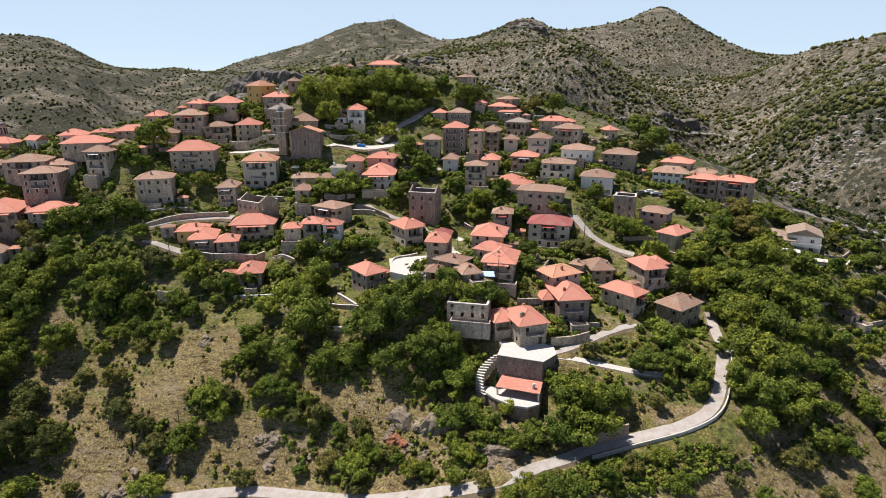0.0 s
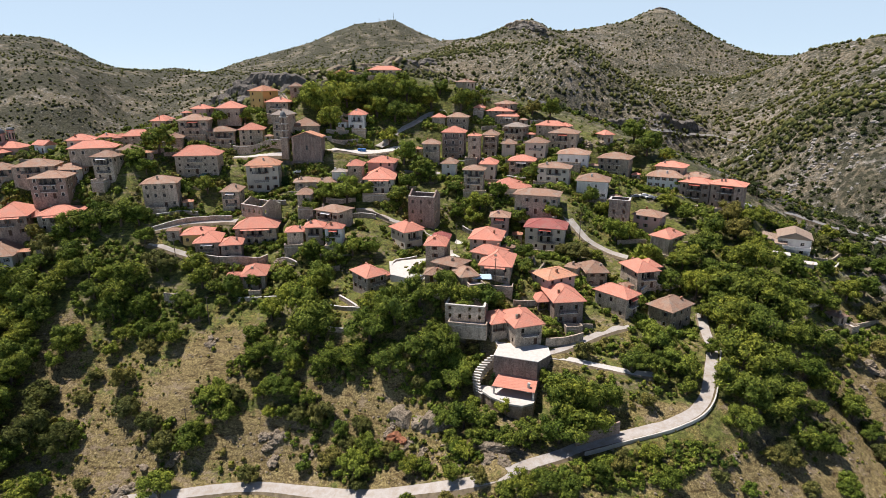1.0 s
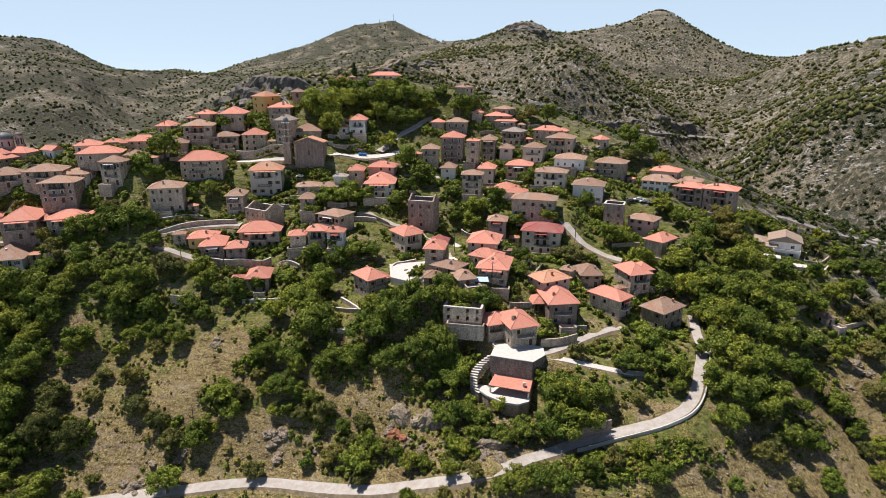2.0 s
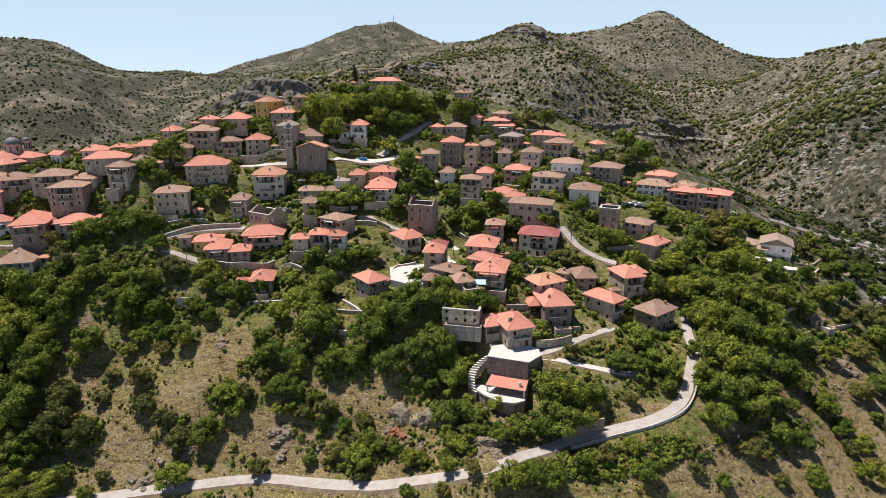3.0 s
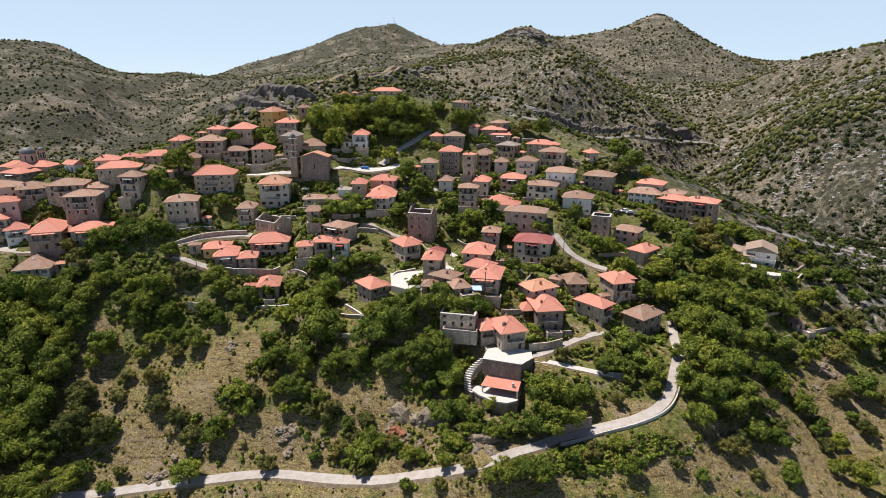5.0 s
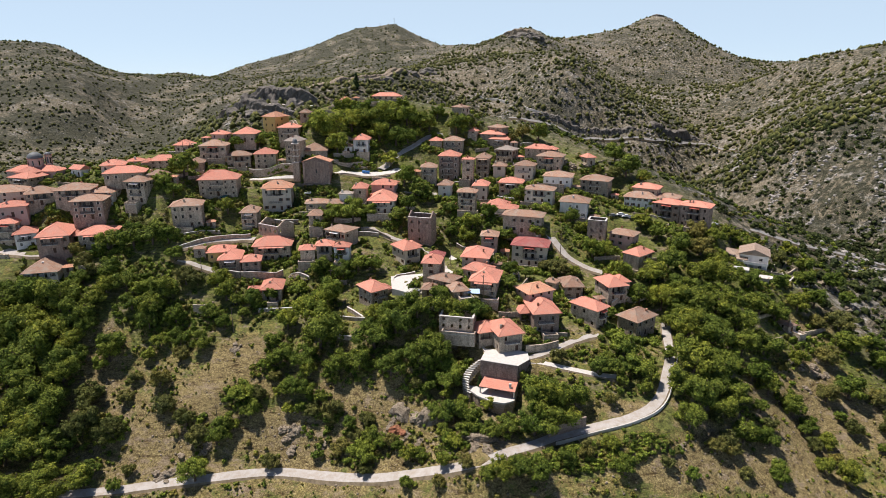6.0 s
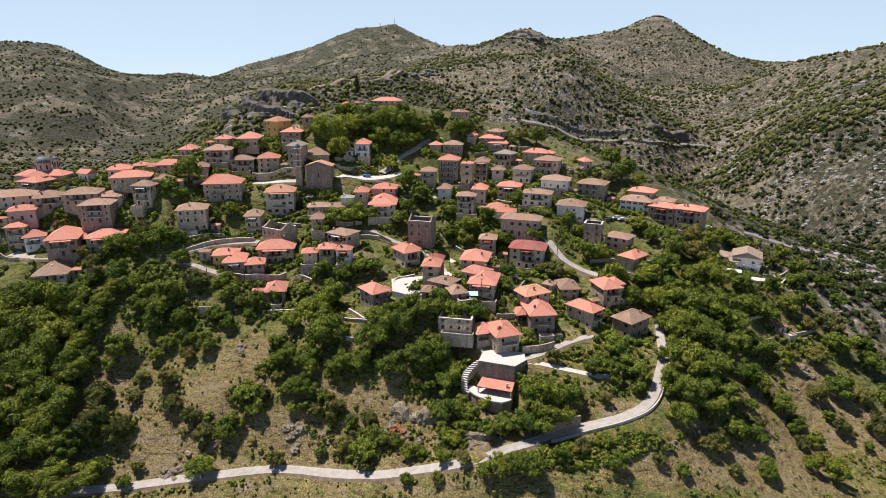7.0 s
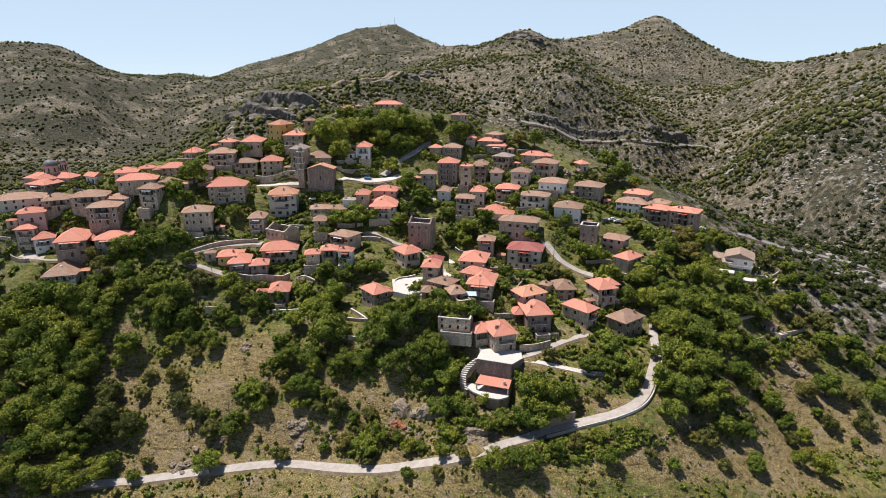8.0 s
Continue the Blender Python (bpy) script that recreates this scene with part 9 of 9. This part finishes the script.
bushes, tufts, heath = [], [], []
for hx, hy, _, w, d, a in HOUSES:
    # greenery that hides the foot of the walls
    for _ in range(int(w * 10)):
        u = rng.uniform(-w / 2 - 3.5, w / 2 + 3.5)
        v = -d / 2 - rng.uniform(0.9, 4.5) if rng.random() < 0.62 else rng.uniform(-d / 2, d / 2 + 3)
        x, y = hx + u * math.cos(a) - v * math.sin(a), hy + u * math.sin(a) + v * math.cos(a)
        r = rng.uniform(0.8, 2.5)
        if free(x, y, r * 0.55, 0.1):
            bushes.append((x, y, ground_z(x, y) + 0.1 * r, r, rng.uniform(0, 6.28), rng.randrange(5)))


def thicket(x, y, rx, ry, n):
    """A close growth of shrubs over a patch of the slope."""
    for _ in range(n):
        a, k = rng.uniform(0, 6.283), math.sqrt(rng.random())
        px, py, r = x + rx * k * math.cos(a), y + ry * k * math.sin(a), rng.uniform(0.8, 2.0)
        if free(px, py, r * 0.8):
            bushes.append((px, py, ground_z(px, py) + 0.1 * r, r, rng.uniform(0, 6.28), rng.randrange(5)))


# Thickets of shrubs and creepers
thicket(147.9, 244.7, 13.4, 7.2, 130)
thicket(171.9, 233.0, 15.6, 13.0, 150)
thicket(116.7, 224.0, 9.9, 5.5, 60)
thicket(158.3, 192.5, 11.2, 12.4, 25)
thicket(-118.4, 190.4, 13.0, 4.7, 110)
thicket(-142.9, 191.0, 13.1, 3.3, 80)
thicket(-134.0, 200.0, 11.2, 4.3, 50)
thicket(141.8, 198.2, 15.9, 5.8, 30)
thicket(-59.7, 151.6, 4.7, 3.7, 40)
thicket(-90.6, 172.2, 12.2, 6.3, 60)
thicket(-26.4, 132.0, 5.9, 5.0, 18)
thicket(-36.8, 132.7, 6.9, 4.3, 40)
thicket(-20.0, 122.2, 8.1, 3.5, 50)
thicket(2.7, 115.4, 7.7, 3.5, 50)
thicket(-63.8, 142.8, 7.2, 4.0, 40)
thicket(-109.6, 135.8, 8.8, 5.0, 60)
thicket(-77.0, 133.8, 5.2, 3.4, 30)
thicket(97.2, 136.6, 10.5, 9.1, 60)
thicket(124.4, 163.0, 8.0, 10.2, 40)
thicket(62.9, 115.0, 9.3, 2.5, 60)
thicket(40.9, 112.3, 22.9, 3.7, 300)
thicket(49.0, 148.4, 10.9, 4.0, 70)
thicket(-24.3, 147.1, 14.5, 4.4, 170)
thicket(-46.2, 185.4, 9.6, 9.6, 90)
thicket(-9.8, 148.4, 14.5, 8.3, 110)
thicket(-96.9, 172.4, 18.3, 7.1, 150)
thicket(-112.4, 175.7, 12.4, 7.5, 90)
thicket(-65.5, 142.6, 6.5, 3.6, 40)
thicket(-137.5, 158.3, 15.4, 16.1, 120)
thicket(99.1, 167.0, 11.0, 29.9, 200)
thicket(118.6, 196.5, 13.9, 8.2, 50)
thicket(-27.1, 300.3, 26.0, 13.9, 420)
thicket(-47.4, 290.1, 14.9, 10.2, 120)
thicket(-10.3, 296.8, 13.7, 9.3, 140)
thicket(-39.4, 273.6, 17.1, 9.3, 90)
thicket(-25.5, 278.0, 17.4, 3.8, 60)
thicket(15.7, 229.0, 12.5, 6.1, 110)
thicket(-19.9, 238.6, 15.4, 6.1, 70)
thicket(-84.9, 252.4, 16.0, 5.2, 50)
thicket(-111.1, 231.1, 12.4, 5.7, 70)
thicket(54.2, 221.4, 14.6, 8.2, 70)
thicket(76.0, 210.2, 14.1, 15.2, 120)
thicket(64.6, 248.2, 16.0, 2.8, 50)
thicket(5.6, 222.5, 9.8, 7.7, 60)
thicket(-63.2, 225.4, 9.8, 4.0, 50)
thicket(64.3, 216.7, 9.6, 10.3, 60)
thicket(75.1, 202.4, 9.1, 6.4, 40)
thicket(-47.4, 193.5, 11.0, 4.4, 50)
thicket(-33.5, 196.4, 8.9, 2.9, 40)
thicket(-127.2, 208.0, 16.1, 6.2, 80)
thicket(153.1, 209.8, 14.3, 9.3, 50)
thicket(157.1, 182.5, 8.7, 7.7, 40)
thicket(-14.6, 164.6, 13.6, 5.3, 60)
thicket(-41.2, 158.8, 9.6, 8.9, 80)
thicket(-56.4, 157.2, 5.7, 8.1, 40)
thicket(108.5, 214.6, 12.0, 14.1, 70)
thicket(44.0, 217.9, 14.4, 4.2, 50)
thicket(-10.0, 248.6, 8.0, 6.4, 30)
thicket(-103.2, 278.9, 14.4, 3.2, 40)
thicket(-39.2, 229.2, 12.4, 3.1, 40)
thicket(24.3, 186.7, 6.4, 13.5, 40)
thicket(38.8, 136.9, 10.3, 7.3, 60)
thicket(66.4, 148.5, 7.3, 8.9, 50)
thicket(1.1, 131.3, 8.4, 4.7, 30)
thicket(2.0, 146.0, 8.0, 6.0, 110)
thicket(-5.0, 139.5, 7.0, 3.5, 40)

while len(bushes) < 13200:
    x, y = rng.uniform(-225, 225), rng.uniform(88, 385)
    if math.hypot(x, y - 225) > 225:
        continue
    k = noise.noise(Vector((x, y, 0)) * 0.035) + 0.6 * noise.noise(Vector((x, y, 9)) * 0.11)
    r = rng.uniform(0.8, 2.6) * (1.0 if k > 0 else 0.7)
    low = y < 175 - 0.1 * abs(x)
    if x > 100 and y < 215 and rng.random() < 0.72:
        continue
    if k < rng.uniform(-0.6, 0.15) + (0.2 if low else 0) or (bare_at(x, y) and rng.random() < 0.93) or not free(x, y, r):
        continue
    bushes.append((x, y, ground_z(x, y) + 0.1 * r, r, rng.uniform(0, 6.28), rng.randrange(5)))
rng.shuffle(bushes)
SMALL = [clump(140 + i, 26, 0.24, 0, 0.9) for i in range(5)]
small = []
while len(small) < 5200:
    x, y = rng.uniform(-165, 190), rng.uniform(86, 190)
    k = noise.noise(Vector((x, y, 13)) * 0.07) + 0.7 * noise.noise(Vector((x, y, 19)) * 0.2)
    r = rng.uniform(0.35, 1.3) * (1.15 if k > 0.2 else 0.75)
    if k < rng.uniform(-0.35, 0.35) or (bare_at(x, y) and rng.random() < 0.8) or not free(x, y, r):
        continue
    small.append((x, y, ground_z(x, y) + 0.1 * r, r, rng.uniform(0, 6.28), rng.randrange(5)))
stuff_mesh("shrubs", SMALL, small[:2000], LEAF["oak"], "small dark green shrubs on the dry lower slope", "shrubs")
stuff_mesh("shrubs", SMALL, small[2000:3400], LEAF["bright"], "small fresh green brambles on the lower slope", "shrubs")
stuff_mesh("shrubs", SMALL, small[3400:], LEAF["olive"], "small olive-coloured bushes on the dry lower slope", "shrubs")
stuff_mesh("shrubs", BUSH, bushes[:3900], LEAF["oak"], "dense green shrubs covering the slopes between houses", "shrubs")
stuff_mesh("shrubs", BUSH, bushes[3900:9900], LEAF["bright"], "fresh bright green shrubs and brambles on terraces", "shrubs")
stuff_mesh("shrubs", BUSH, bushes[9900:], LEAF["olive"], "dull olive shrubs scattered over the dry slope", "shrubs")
while len(tufts) < 7000:
    x, y = rng.uniform(-225, 225), rng.uniform(85, 385)
    if math.hypot(x, y - 225) > 230 or not free(x, y, 0.3):
        continue
    if bare_at(x, y) and rng.random() < 0.35:
        continue
    tufts.append((x, y, ground_z(x, y) - 0.05, rng.uniform(0.2, 0.6), rng.uniform(0, 6.28), rng.randrange(4)))
stuff_mesh("herbs", TUFT, tufts[:3200], LEAF["bright"], "low green herbs and weeds on the slope", "herbs")
stuff_mesh("herbs", TUFT, tufts[3200:], LEAF["olive"], "low olive-coloured tufts on dry ground", "herbs")
while len(heath) < 9500:
    y = rng.uniform(150, 800) if rng.random() < 0.5 else rng.uniform(300, 700)
    x = rng.uniform(-0.8, 0.8) * (y + 120) if rng.random() < 0.4 else rng.uniform(0.15, 0.85) * (y + 80)
    if math.hypot(x * 0.95, y - 215) < 205 - 62 * min(1, max(0, (0.5 * x + y - 225) / 70)):
        continue
    k = noise.noise(Vector((x, y, 0)) * 0.012) + 0.7 * noise.noise(Vector((x, y, 5)) * 0.045)
    if k < rng.uniform(-0.7, 0.45):
        continue
    r = (0.8 + 3.2 * rng.random() ** 1.7) * (1.25 if k > 0.2 else 1.0)
    heath.append((x, y, ground_z(x, y) - 0.2, r, rng.uniform(0, 6.28), rng.randrange(4)))
while len(heath) < 13000:
    # the steep slope across the valley is thickly grown
    y = rng.uniform(215, 760)
    x = rng.uniform(0.30, 0.86) * (y + 80)
    k = noise.noise(Vector((x, y, 0)) * 0.012) + 0.9 * noise.noise(Vector((x, y, 5)) * 0.04)
    if math.hypot(x * 0.95, y - 215) < 175 or k < rng.uniform(-0.5, 0.6):
        continue
    heath.append((x, y, ground_z(x, y) - 0.2, (0.7 + 2.9 * rng.random() ** 1.5) * (1.3 if k > 0.25 else 1.0), rng.uniform(0, 6.28), rng.randrange(4)))
stuff_mesh("heath", FARBUSH, heath, LEAF["heath"], "dark evergreen scrub dotting the rocky mountain slopes", "scrub")
FARDOT = []
for i in range(6):
    v, f = [], []
    core([(0, 0, 0.45, 1.0, 0.85)], v, f, 1.0)
    FARDOT.append((np.array(v) * np.array([[rng.uniform(0.7, 1.3) for _ in range(3)] for _ in v]), np.array(f)))
dots = []
while len(dots) < 27000:
    y = 560 * 7.4 ** rng.random()
    x = rng.uniform(-0.9, 0.9) * (y + 60)
    k = noise.noise(Vector((x, y, 3)) * 0.006) + 0.8 * noise.noise(Vector((x, y, 7)) * 0.025)
    if k < rng.uniform(-0.9, 0.5) - (0.75 if x < -0.08 * y else 0.0):
        continue
    dots.append((x, y, ground_z(x, y) - 0.3, rng.uniform(1.6, 4.2) * (1 + y / 6000), rng.uniform(0, 6.28), rng.randrange(6)))
while len(dots) < 36500:
    # the long slope above the mountain road
    y = 560 * 3.2 ** rng.random()
    x = rng.uniform(-0.06, 0.62) * (y + 60)
    k = noise.noise(Vector((x, y, 3)) * 0.009) + 0.9 * noise.noise(Vector((x, y, 7)) * 0.03)
    if k < rng.uniform(-0.6, 0.6):
        continue
    dots.append((x, y, ground_z(x, y) - 0.3, 0.9 + 2.6 * rng.random() ** 1.6, rng.uniform(0, 6.28), rng.randrange(6)))
stuff_mesh("heath", FARDOT, dots, LEAF["heath"], "dark evergreen bushes dotting the far mountain sides", "scrub")

# Pale limestone that breaks through the far slopes
bm = bmesh.new()
bmesh.ops.create_icosphere(bm, subdivisions=1, radius=1.0)
STONES = []
for i in range(5):
    v = np.array([(p.co * (1 + 0.45 * noise.noise(p.co * 1.7 + Vector((i * 5.1, 0, 0)))))[:] for p in bm.verts]) * (1.2, 0.9, 0.7)
    STONES.append((v, np.array([[q.index for q in f.verts] for f in bm.faces])))
bm.free()
stones = []
while len(stones) < 5600:
    # outcrops that run down the slope in broken streaks
    y = rng.uniform(235, 900)
    x = rng.uniform(-0.5, 0.8) * (y + 100) if rng.random() < 0.3 else rng.uniform(0.28, 0.85) * (y + 80)
    k = noise.noise(Vector((x, y, 31)) * 0.02)
    if math.hypot(x * 0.95, y - 215) < 185 or k < rng.uniform(-0.2, 0.5):
        continue
    down = Vector((ground_z(x - 4, y) - ground_z(x + 4, y), ground_z(x, y - 4) - ground_z(x, y + 4), 0))
    down = down.normalized() if down.length > 0.2 else Vector((1, 0, 0))
    run, wide = rng.uniform(2, 11), rng.uniform(0.8, 3.2)
    for _ in range(rng.randrange(3, 16)):
        u, v = rng.gauss(0, run * 0.5), rng.gauss(0, wide * 0.6)
        px, py = x + down.x * u - down.y * v, y + down.y * u + down.x * v
        stones.append((px, py, ground_z(px, py), 0.35 + 1.9 * rng.random() ** 2, rng.uniform(0, 6.28), rng.randrange(5)))
stuff_mesh("limestone", STONES, stones, BRIGHT_ROCK, "pale limestone boulders strewn over the scrubby slopes", "rocks")
pebbles = []
while len(pebbles) < 1800:
    x, y = rng.uniform(-200, 220), rng.uniform(90, 220)
    if free(x, y, 0.3) and (bare_at(x, y) or noise.noise(Vector((x, y, 77)) * 0.06) > 0.15):
        pebbles.append((x, y, ground_z(x, y), rng.uniform(0.12, 0.5), rng.uniform(0, 6.28), rng.randrange(5)))
stuff_mesh("limestone", STONES, pebbles, ROCK, "small pale stones lying on the dry grass", "rocks")
